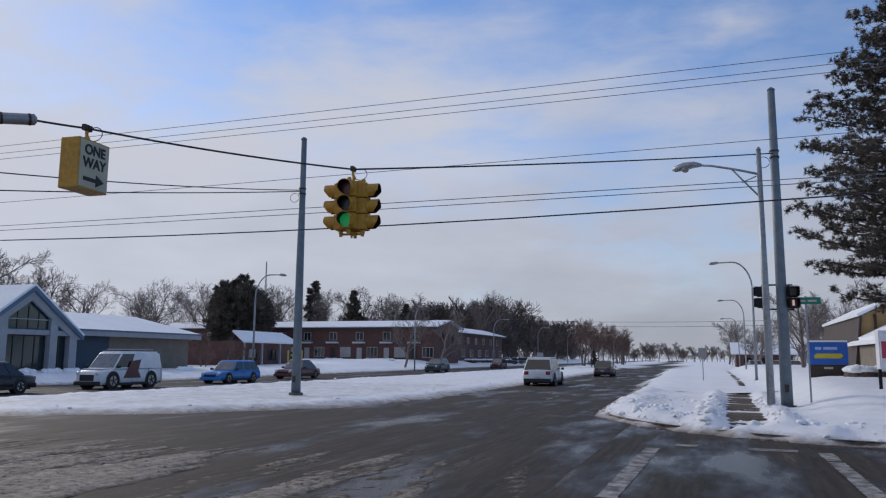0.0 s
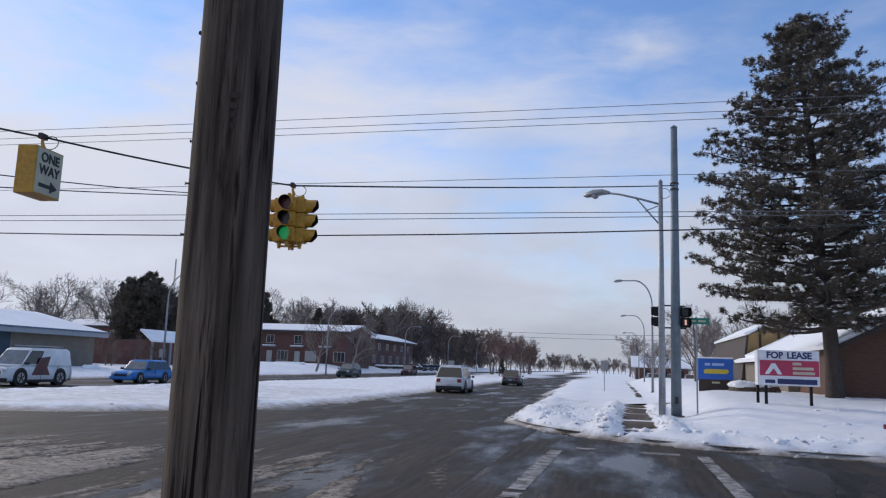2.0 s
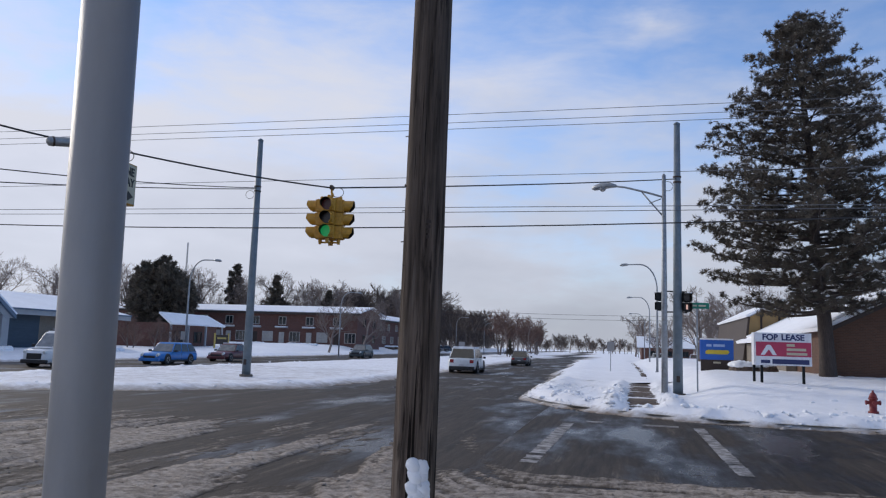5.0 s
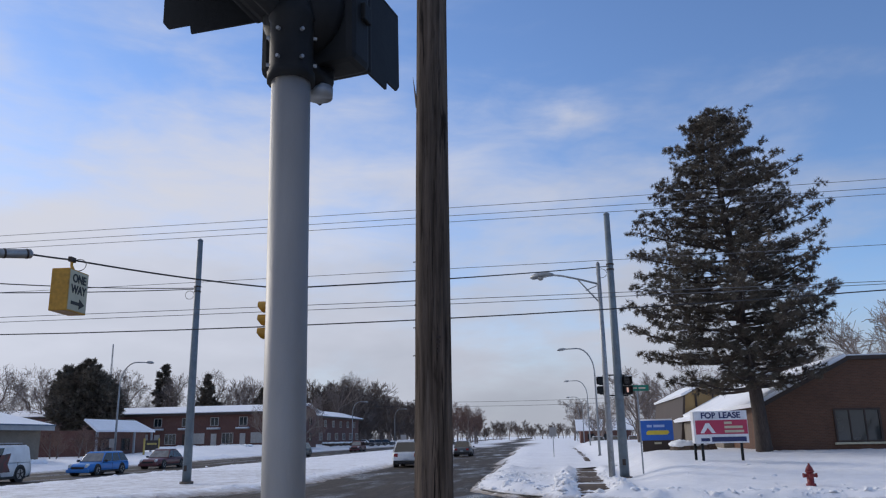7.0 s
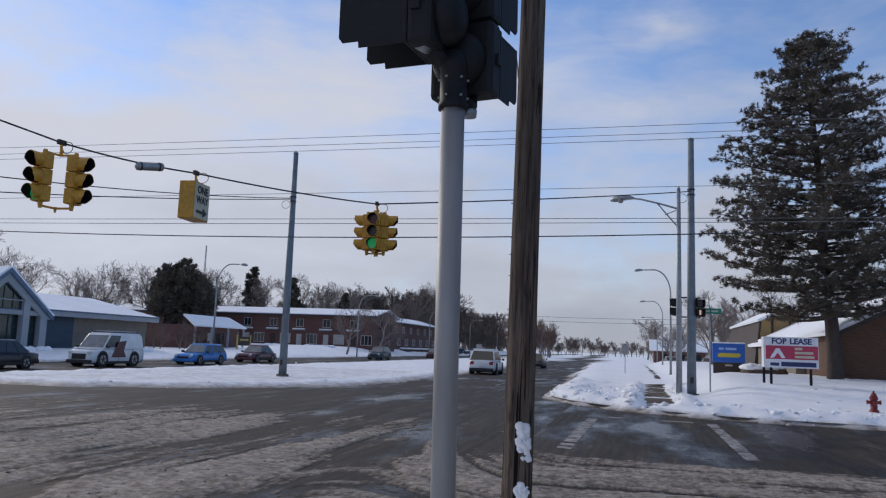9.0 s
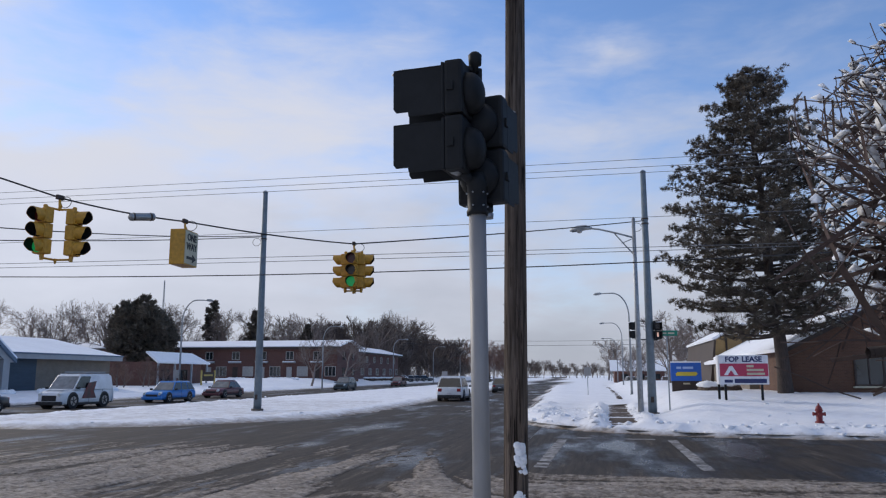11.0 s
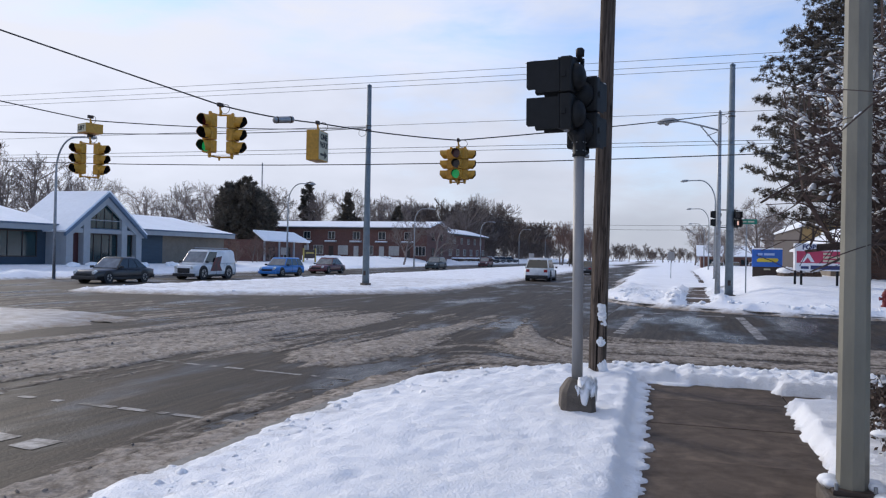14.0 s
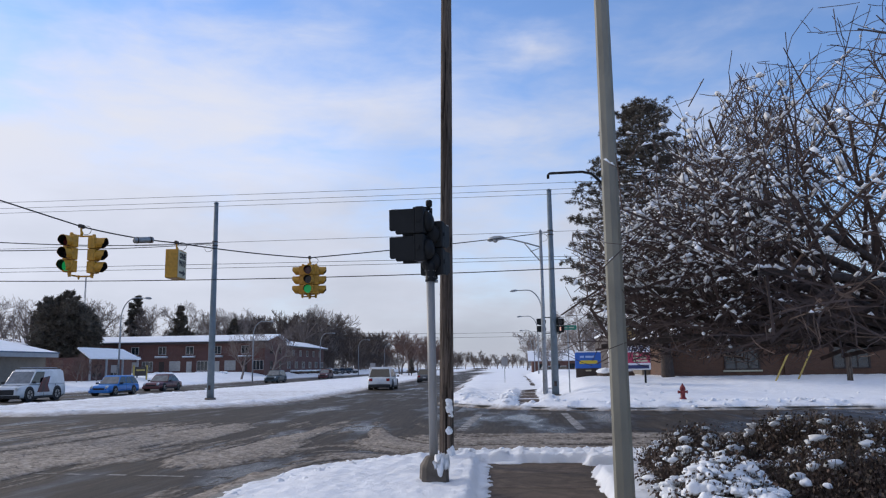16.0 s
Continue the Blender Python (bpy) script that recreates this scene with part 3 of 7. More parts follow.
def far_block(x, y):
    d = inside_far_corner(x, y) + 0.22 + 0.28 * fbm(x * 0.9, y * 0.9, 3.0)
    if d < -0.35:
        return None
    bank = 0.17 * math.exp(-((d - 0.9) / 0.7) ** 2) * (0.6 + 0.9 * abs(fbm(x * 1.1, y * 1.1, 7.0)))
    h = smooth01(d, -0.25, 0.9) * lawn(x, y) + bank + 0.035 * fbm(x * 1.7, y * 1.7, 1.0) * smooth01(d, 0, 1)
    h += (0.07 * max(0.0, fbm(x * 2.6, y * 2.6, 5.0)) + 0.05 * fbm(x * 5.0, y * 5.0, 15.0)) * smooth01(d, -0.1, 0.5) * (1 - 0.75 * smooth01(d, 1.8, 4.5))
    h -= 0.05 * (1 - smooth01(d, -0.2, 0.1))
    # trodden walkway with the thrown-up edges
    wx = abs(x - (0.78 + 0.012 * (y - 25)))
    if y > 20.4:
        ridge = 0.20 * math.exp(-((wx - 0.95) / 0.28) ** 2) * (0.5 + abs(fbm(x * 1.6, y * 1.6, 2.0)))
        h += ridge
        cut = 1 - smooth01(wx, 0.42, 0.72)
        h = h * (1 - cut) + cut * (0.125 + 0.07 * fbm(x * 0.7, y * 1.25, 9.0))
    return h


heightfield("snow_bank", -6.5, 26, 17.6, 40, 0.2, far_block, M_SNOW_MEDIAN, "deep plowed snow on the lawn beside the walkway")
heightfield("snow_verge", -14, 34, 40, 130, 1.2, lambda x, y: far_block(x, y), M_SNOW, "snow-covered verge along the avenue")
heightfield("snow_lawn", 26, 90, 17.0, 60, 1.0, far_block, M_SNOW, "snow-covered lawn before the brick building")
heightfield("snow_distance", -40, 80, 130, 520, 6.0, lambda x, y: 0.2 if x > -3.5 + bend(y) else None, M_SNOW, "far snow-covered verge along the avenue")


def inside_near_corner(x, y):
    r, kx, ky = 4.2, -3.75, 2.75
    cx, cy = kx + r, ky - r
    if x < cx and y > cy:
        return r - math.hypot(x - cx, y - cy)
    return min(x - kx, ky - y)


def walk_gap(x, y):
    """Distance outside the cleared walk (negative: on the slabs)."""
    a = max(-0.44 + min(0.24, 0.035 * max(0.0, 1.0 - y)) - x, x - 1.36, y - 1.12)
    b = max(0.3 - x, abs(y - 0.32) - 0.44)
    return min(a, b)


def near_block(x, y):
    d = inside_near_corner(x, y) + 0.45 - 0.32 * smooth01(-x, 1.0, 2.4) + 0.22 * fbm(x * 0.8, y * 0.8, 13.0)
    if d < -0.5:
        return None
    rough = smooth01(y, 0.2, 1.4)
    h = (0.15 * smooth01(d, -0.45, 0.30) + 0.13 * smooth01(d, 0.35, 1.5)) + 0.02 * fbm(x * 2.3, y * 2.3, 4.0)
    h += (0.020 + 0.055 * rough) * fbm(x * 5.0, y * 5.0, 6.0) * smooth01(d, 0.0, 0.6)
    h += 0.05 * rough * max(0.0, fbm(x * 2.1, y * 2.1, 8.0))
    h += 0.016 * fbm(x * 11.0, y * 11.0, 2.0)
    h -= 0.06 * (1 - smooth01(d, -0.3, 0.1))
    g = walk_gap(x, y) + 0.05 * fbm(x * 3.6, y * 3.6, 21.0)
    skirt = 0.13 * (x < 0.3) + 0.05                # thin trodden snow along the cut edge, ragged on the slabs
    ragged = g + skirt + 0.11 * fbm(x * 4.0, y * 4.0, 25.0) + 0.03 * fbm(x * 13.0, y * 13.0, 26.0)
    thin = 0.045 + (0.112 + 0.012 * fbm(x * 9.0, y * 9.0, 27.0)) * smooth01(ragged, -0.02, 0.05)
    return thin + (h - thin) * smooth01(g, -0.02, 0.10)


heightfield("snow_corner", -5.2, 5.2, -10.0, 3.6, 0.05, near_block, M_SNOW, "untouched snow with broken crust beside the cleared walk")
heightfield("snow_yard", 5.2, 60, -40, 3.4, 0.8, lambda x, y: None if y > 2.75 else 0.26 + 0.03 * fbm(x * .5, y * .5), M_SNOW, "snow-covered yard behind the hedge")
heightfield("snow_roadside", -5.2, 5.2, -40, -10.0, 0.4, near_block, M_SNOW, "snow-covered verge along the avenue")


def poly_inside(poly):
    """Distance inside a convex outline given anticlockwise."""
    edges = []
    for (ax, ay), (bx, by) in zip(poly, poly[1:] + poly[:1]):
        dx, dy = bx - ax, by - ay
        q = math.hypot(dx, dy)
        edges.append((-dy / q, dx / q, (dy * ax - dx * ay) / q))
    return lambda x, y: min(a * x + b * y + c for a, b, c in edges)


median_in = poly_inside([(-26.2, 17.0), (-20.0, 17.6), (-15.6, 20.6), (-12.6, 25.5), (-11.6, 32.0), (-11.6, 600), (-26.6, 600)])


def median(x, y):
    d = median_in(x - bend(y), y) + 0.35 * fbm(x * 0.6, y * 0.6, 31.0)
    if d < -0.5:
        return None
    b = 0.13 * math.exp(-((d - 0.9) / 0.8) ** 2) * (0.4 + abs(fbm(x, y, 17.0)))
    return smooth01(d, -0.3, 1.3) * 0.15 + 0.7 * b + 0.04 * fbm(x * 0.9, y * 0.9, 2.0) * smooth01(d, 0, 1) - 0.05 * (1 - smooth01(d, -0.2, 0.1))


heightfield("median_snow", -29, -10, 15, 45, 0.28, median, M_SNOW_MEDIAN, "plowed snow along the grass median", ystep=0.28)
heightfield("median_snow_far", -34, -10, 45, 140, 1.0, median, M_SNOW, "snow along the median of the avenue")
heightfield("median_snow_distance", -52, -10, 140, 520, 5.0, lambda x, y: 0.2 if median_in(x - bend(y), y) > 0 else None, M_SNOW, "snow along the far median of the avenue")
near_median_in = poly_inside([(-27, -60), (-14.2, -60), (-13.9, 5.0), (-14.6, 7.6), (-17.5, 8.8), (-26, 8.0)])


def near_median(x, y):
    d = near_median_in(x, y) + 0.35 * fbm(x * 0.7, y * 0.7, 41.0)
    if d < -0.5:
        return None
    return smooth01(d, -0.3, 1.2) * 0.085 + 0.04 * fbm(x, y, 3.0) - 0.05 * (1 - smooth01(d, -0.2, 0.1))


heightfield("median_nose_snow", -29, -12.6, -14, 10, 0.3, near_median, M_SNOW_NOSE, "low dirty snow on the nose of the median")


def lot(x, y):
    """How the lots across the avenue rise."""
    d = (-37.2 + bend(y)) - x
    return 0.40 * smooth01(d, 1.5, 8) + 0.75 * smooth01(y, 70, 115) * smooth01(d, 2, 10)


def far_side(x, y):
    d = (-37.2 + bend(y)) - x + 0.5 * fbm(x * 0.5, y * 0.5, 51.0)
    if d < -0.8:
        return None
    b = 0.35 * math.exp(-((d - 1.4) / 1.2) ** 2) * (0.25 + abs(fbm(x * 0.6, y * 0.35, 12.0)))
    return smooth01(d, -0.4, 1.5) * 0.24 + lot(x, y) + b - 0.05 * (1 - smooth01(d, -0.4, 0.1))


heightfield("far_side_snow", -60, -34, 0, 130, 0.65, far_side, M_SNOW, "snow banks before the buildings across the avenue")
heightfield("far_side_lawn", -200, -60, -20, 260, 5.0, lambda x, y: 0.24 + lot(x, y), M_SNOW, "snow-covered lots across the avenue")
heightfield("far_side_distance", -200, -34, 130, 520, 4.0, lambda x, y: 0.24 + lot(x, y) if x < -37.5 + bend(y) else None, M_SNOW, "snow-covered lots far across the avenue")


# slush churned up by the tyres
def slush(x, y):
    near = inside_near_corner(x, y)
    if near > 0.5 or inside_far_corner(x, y) > 0.2:
        return None
    d = -near                                   # distance out from the corner's kerb
    side = smooth01(x, -5.0, -1.0) * smooth01(y, 1.5, 3.5)
    s = (1 - side) * y + side * (x + 6)         # course along the tracks
    across = (1 - side) * (-3.75 - x + 0.03 * y) + side * d
    wob = across + 0.55 * fbm(across * 0.25, s * 0.16, 60.0)
    def band(a, b, soft):
        return smooth01(wob, a - soft, a + soft) * (1 - smooth01(wob, b - soft, b + soft))
    along = smooth01(y, -8.0, -0.5) * (1 - smooth01(y, 9.5, 16.0))
    street = 0.95 * (1 - smooth01(d, 0.6, 1.9)) * smooth01(y, -11.6, -8.5) + 1.15 * band(1.35, 2.8, 0.4) * smooth01(y, 0.4, 2.4) * (1 - smooth01(y, 9.0, 13.0)) + 1.25 * band(4.3, 8.6, 0.7) * along + 0.6 * band(9.6, 11.0, 0.5) * along
    street += 0.85 * smooth01(y, 1.2, 3.5) * (1 - smooth01(y, 6.5, 11.0)) * (1 - smooth01(d, 4.0, 7.5))
    street = max(street, (0.50 + 0.12 * fbm(across * 0.5, s * 0.3, 63.0)) * smooth01(y, 1.8, 4.5) * (1 - smooth01(y, 12.0, 17.0)))
    turn = 0.95 * (1 - smooth01(d, 3.6, 7.6)) + 0.12 * band(6.5, 7.6, 0.3)
    far_edge = math.exp(-(max(0.0, -inside_far_corner(x, y)) / 0.6) ** 2)
    f = (1 - side) * street + side * turn + 0.75 * far_edge
    n = 0.55 * fbm(across * 1.6, s * 0.09, 61.0) + 0.50 * fbm(across * 5.0, s * 0.28, 65.0) + 0.28 * fbm(across * 11, s * 2.2, 66.0) + 0.16 * math.sin(wob * 3.9)
    h = (f * (1.0 + 0.5 * n) - 0.50 + 0.95 * n * (0.35 + 0.65 * min(f, 1.0))) * 0.065
    h = min(h, 0.045) + (0.014 * fbm(across * 6, s * 2.6, 71.0) + 0.017 * fbm(x * 14, y * 12, 72.0)) * min(1.0, 0.3 + f)
    return h - 0.002 if h > -0.022 else None


tagged(heightfield("road_slush", -13.5, 12, -12, 20, 0.085, slush, M_SLUSH, "brown churned slush left between the tyre tracks"), kind="stuff")
tagged(heightfield("road_slush_far", -36, -13.5, 6, 22, 0.2, lambda x, y: None if median_in(x, y) > 0.4 or near_median_in(x, y) > 0.4 else slush(x, y), M_SLUSH, "brown slush across the crossover"), kind="stuff")

rng = random.Random(90)


def scatter(n, x0, x1, y0, y1, height, weight, s0, s1):
    out = []
    while n > 0:
        x, y = rng.uniform(x0, x1), rng.uniform(y0, y1)
        h = height(x, y)
        n -= 1
        if h is not None and rng.random() < weight(x, y):
            out.append((x, y, max(h, 0.0), s0 + (s1 - s0) * rng.random() ** 2.5))
    return out


lump_field("snow_clods", scatter(9000, -4.5, 16, 18.2, 33, far_block, lambda x, y: math.exp(-((inside_far_corner(x, y) - 1.1) / 0.9) ** 2) * 0.75 + (0.8 if y > 20.5 and 0.5 < abs(x - 0.8) < 1.35 else 0.012), 0.03, 0.15), M_SNOW, "broken clods of plowed snow along the kerb", 1)
lump_field("snow_clods", scatter(5000, -4.4, 5.0, -9, 3.4, near_block, lambda x, y: (0.55 * smooth01(y, 1.0, 1.7) + 0.6 * math.exp(-((inside_near_corner(x, y) - 0.3) / 0.45) ** 2)) if walk_gap(x, y) > 0.05 else 0.004, 0.015, 0.07), M_SNOW, "small clods of snow along the corner kerb", 2)
lump_field("snow_clods", scatter(1500, -28, -10.5, 15.5, 60, median, lambda x, y: math.exp(-((median_in(x - bend(y), y) - 0.9) / 0.9) ** 2) * 0.8, 0.03, 0.12), M_SNOW, "broken clods of plowed snow along the median", 3)
lump_field("slush_clods", scatter(16000, -12, 10, -9, 19.5, lambda x, y: slush(x, y), lambda x, y: 0.75 if (slush(x, y) or -1) > 0.016 else 0.0, 0.008, 0.035), M_SLUSH, "small clods of brown slush on the road", 4)


def road_line(name, x0, y0, x1, y1, width, seed, wear=0.3, piece=0.7):
    """A painted line in worn pieces."""
    rng = random.Random(seed)
    bm = bmesh.new()
    d = Vector((x1 - x0, y1 - y0, 0))
    n, d = d.length, d.normalized()
    s = Vector((-d.y, d.x, 0))
    a = 0.0
    while a < n:
        b = min(n, a + piece * rng.uniform(0.5, 1.5))
        if rng.random() > wear:
            w0, w1 = width / 2 * rng.uniform(0.78, 1.0), width / 2 * rng.uniform(0.78, 1.0)
            q = [Vector((x0, y0, 0.006)) + d * a - s * w0, Vector((x0, y0, 0.006)) + d * b - s * w1, Vector((x0, y0, 0.006)) + d * b + s * w1, Vector((x0, y0, 0.006)) + d * a + s * w0]
            bm.faces.new([bm.verts.new(p) for p in q])
        a = b
    ob = part(name, bm, M_LINE)
    return tagged(ob, "worn white road paint showing through the slush", "road marking", "", "structure")


road_line("crosswalk_line", -1.38, 9.6, -1.22, 16.8, 0.32, 1, 0.05, 0.2)
road_line("crosswalk_line", 2.0, 9.6, 1.97, 17.2, 0.30, 2, 0.05, 0.2)
road_line("crosswalk_line", -11.0, 1.2, -4.6, 0.35, 0.13, 3, 0.30, 0.16)
road_line("crosswalk_line", -10.6, -2.3, -4.2, -2.8, 0.13, 4, 0.34, 0.16)
road_line("stop_line", -9.5, -4.0, -5.6, -4.35, 0.4, 5, 0.08, 0.3)
for q in range(9):
    road_line("lane_line", -6.9 + bend(34 + q * 12), 34 + q * 12, -6.9 + bend(37.5 + q * 12), 37.5 + q * 12, 0.16, 20 + q, 0.2)
road_line("puddle_edge_line", -1.5, 17.6, 1.5, 17.3, 0.5, 9, 0.4)


def kerb(name, pts, h=0.11, w=0.16):
    bm = bmesh.new()
    vs = []
    for i, (x, y) in enumerate(pts):
        a, b = pts[max(i - 1, 0)], pts[min(i + 1, len(pts) - 1)]
        d = Vector((b[0] - a[0], b[1] - a[1], 0)).normalized()
        s = Vector((-d.y, d.x, 0)) * w
        p = Vector((x, y, 0))
        vs.append([bm.verts.new(p + Vector((0, 0, -0.05))), bm.verts.new(p + Vector((0, 0, h - 0.02))), bm.verts.new(p - s * 0.15 + Vector((0, 0, h))), bm.verts.new(p - s + Vector((0, 0, h)))])
    for a, b in zip(vs, vs[1:]):
        for k in range(3):
            bm.faces.new((a[k], b[k], b[k + 1], a[k + 1]))
    return tagged(part(name, bm, M_KERB), "dirty concrete kerb under plowed snow", "kerb", "", "structure")


kerb("kerb", [(-3.5 + bend(y), y) for y in (200, 120, 60, 40, 32)] + [(5.5 - 9.0 * math.cos(radians(a)), 27.6 - 9.0 * math.sin(radians(a))) for a in range(0, 91, 10)] + [(40, 18.6), (90, 18.6)])
kerb("kerb", [(60, 2.75), (20, 2.75)] + [(0.45 - 4.2 * math.sin(radians(a)), -1.45 + 4.2 * math.cos(radians(a))) for a in range(0, 91, 10)] + [(-3.75, -20), (-3.75, -60)])

# cleared concrete walk, slab by slab
sidewalk = thing("sidewalk", pose(0, 0, 0), "cleared damp concrete walk with joints and snow edges", "pavement", "", "structure")
slab_me = mesh_of("slab", box((-0.94, -0.745, -0.2), (0.94, 0.745, 0.0), 0.012), M_CONCRETE)
rng = random.Random(5)
for i in range(14):
    s = data_part("slab", slab_me, sidewalk)
    s.matrix_basis = pose(0.46 + rng.uniform(-0.01, 0.01), 0.62 - i * 1.5, 0.13 + rng.uniform(-0.006, 0.006), 0, 0, rng.uniform(-0.2, 0.2))
slab2_me = mesh_of("slab", box((-0.745, -0.61, -0.2), (0.745, 0.61, 0.0), 0.012), M_CONCRETE)
for i in range(5):
    s = data_part("slab", slab2_me, sidewalk)
    s.matrix_basis = pose(2.16 + 1.5 * i, 0.55, 0.128 + rng.uniform(-0.006, 0.006))
walkway = thing("walkway", pose(0, 0, 0), "narrow trodden concrete walkway half buried in snow", "pavement", "", "structure")
slab3_me = mesh_of("slab", box((-0.62, -0.745, -0.2), (0.62, 0.745, 0.0), 0.012), M_CONCRETE)
for i in range(60):
    s = data_part("slab", slab3_me, walkway)
    y = 21.4 + 1.5 * i
    s.matrix_basis = pose(0.78 + 0.012 * (y - 25), y, 0.15 + rng.uniform(-0.01, 0.01), 0, 0, -0.7)


# ---- poles at the near corner ----
def wooden_pole():
    t = thing("utility_pole", pose(-1.007, 0.934, 0, 1.52, 0.91, 0), "weathered grey-brown wooden utility pole with cracks", "utility pole")
    rng = random.Random(3)
    verts, faces = [], []
    sides, rows = 64, 150
    for j in range(rows + 1):
        z = 11.5 * j / rows - 0.3
        r = 0.1255 - 0.0038 * z
        for k in range(sides):
            a = 2 * math.pi * k / sides
            q = r + 0.0045 * fbm(math.cos(a) * 2.2, math.sin(a) * 2.2, z * 0.35) - 0.016 * max(0.0, fbm(math.cos(a) * 9, math.sin(a) * 9, z * 0.45 + 9) - 0.28)
            verts.append((q * math.cos(a), q * math.sin(a), z))
    for j in range(rows):
        for k in range(sides):
            faces.append((j * sides + k, j * sides + (k + 1) % sides, (j + 1) * sides + (k + 1) % sides, (j + 1) * sides + k))
    faces.append(tuple(range(rows * sides, rows * sides + sides)))
    data_part("shaft", data_mesh("shaft", verts, faces, M_POLEWOOD, True), t)
    # packed snow on the lee side
    for z, h, a0, w in ((1.12, 0.17, -55, 0.12), (0.70, 0.07, -66, 0.09), (0.34, 0.14, -38, 0.13)):
        bm = bmesh.new()
        for _ in range(34):
            a = radians(a0 + rng.gauss(0, 13))
            p = Vector((0.116 * math.cos(a), 0.116 * math.sin(a), z + rng.gauss(0, h * 0.42)))
            r = bmesh.ops.create_icosphere(bm, subdivisions=2, radius=w * rng.uniform(0.16, 0.42))
            for v in r["verts"]:
                v.co = v.co * rng.uniform(0.8, 1.1) * (1 + 0.3 * noise.noise(v.co * 30)) + p
        tagged(part("stuck_snow", bm, M_SNOW_CAP, t, "patch of wind-packed snow", True), kind="stuff")
    for z, a in ((2.75, 205), (1.9, 190)):
        p = Vector((math.cos(radians(a)), math.sin(radians(a)), 0))
        part("nail", tube([p * 0.09 + Vector((0, 0, z)), p * 0.122 + Vector((0, 0, z + 0.01))], 0.006, 6), M_DARKTRIM, t)
    for z, a in ((3.05, 196), (2.62, 188), (2.44, 192), (2.16, 200), (1.62, 186), (2.3, 225), (1.34, 262), (1.30, 250)):
        p = Vector((math.cos(radians(a)), math.sin(radians(a)), 0))
        part("nail", tube([p * 0.09 + Vector((0, 0, z)), p * 0.126 + Vector((0, 0, z - 0.004)), p * 0.128 + Vector((0, 0, z - 0.004))], [0.003, 0.003, 0.006], 6), M_DARKTRIM, t)
    for z, w in ((2.545, 0.030), (2.515, 0.026), (2.488, 0.014), (2.458, 0.012)):
        a = radians(296)
        part("branded_mark", box((-w / 2, -0.004, -0.009), (w / 2, 0.004, 0.009), 0.002, pose(0.1165 * math.cos(a), 0.1165 * math.sin(a), z, 0, 0, 26)), M_DARKTRIM, t)
    sp = bmesh.new()
    add_tube(sp, [(-0.095, -0.045, 4.12), (-0.107, -0.05, 4.22), (-0.122, -0.055, 4.34)], [0.010, 0.006, 0.001], 5)
    part("splinter", sp, M_POLEWOOD, t)
    return t


wooden_pole()


def pedestrian_head(t, m, hood_length):
    """A two-section pedestrian signal facing -y in its own frame: rounded backs, square hoods with a shorter lower flap."""
    def put(name, bm, material, label="", smooth=False):
        ob = part(name, bm, material, t, label, smooth)
        ob.matrix_basis = m
        return ob
    for z in (0.195, -0.195):
        put("housing", box((-0.170, -0.02, z - 0.190), (0.170, 0.11, z + 0.190), 0.025), M_BLACK, "matt black signal housing")
        dome = bmesh.new()
        r = bmesh.ops.create_uvsphere(dome, u_segments=20, v_segments=12, radius=1.0)
        for v in r["verts"]:
            v.co = Vector((v.co.x * 0.145, 0.09 + max(0.0, v.co.y) ** 0.7 * 0.13, z - 0.01 + v.co.z * 0.150))
        put("back_dome", dome, M_BLACK, "rounded black back of the lamp", True)
        for sx in (-1, 1):
            put("latch", box((sx * 0.172 - 0.012, 0.0, z - 0.03), (sx * 0.172 + 0.012, 0.05, z + 0.03), 0.004), M_BLACK)
        put("door", box((-0.165, -0.042, z - 0.180), (0.165, -0.018, z + 0.180), 0.010), M_BLACK)
        y1 = -0.04 - hood_length
        hood = bmesh.new()
        add_box(hood, (-0.158, y1, z + 0.150), (0.158, -0.040, z + 0.160), 0.003)
        put("hood_top", hood, M_BLACK)
        for sx in (-1, 1):
            side = prism([(-0.040, z + 0.149), (y1, z + 0.149), (y1, z - 0.120), (y1 + 0.02, z - 0.145), (y1 + 0.105, z - 0.145), (y1 + 0.110, z - 0.178), (-0.040, z - 0.178)], "x", sx * 0.153 - 0.004, sx * 0.153 + 0.004)
            put("hood_side", side, M_BLACK)
        put("lens", box((-0.14, -0.050, z - 0.14), (0.14, -0.043, z + 0.14)), M_DARKLENS)
    bm = bmesh.new()
    for i in range(7):
        r = bmesh.ops.create_icosphere(bm, subdivisions=2, radius=0.03)
        for v in r["verts"]:
            v.co = Vector((v.co.x * 1.7, v.co.y * 2.6, v.co.z * 0.45)) * (1 + 0.3 * noise.noise(v.co * 25 + Vector((i, 0, 0)))) + Vector((-0.11 + 0.036 * i, -0.08 - hood_length * 0.72 + 0.03 * math.sin(i * 2.1), 0.360))
    put("snow_cap", bm, M_SNOW_CAP, "thin cap of snow", True)


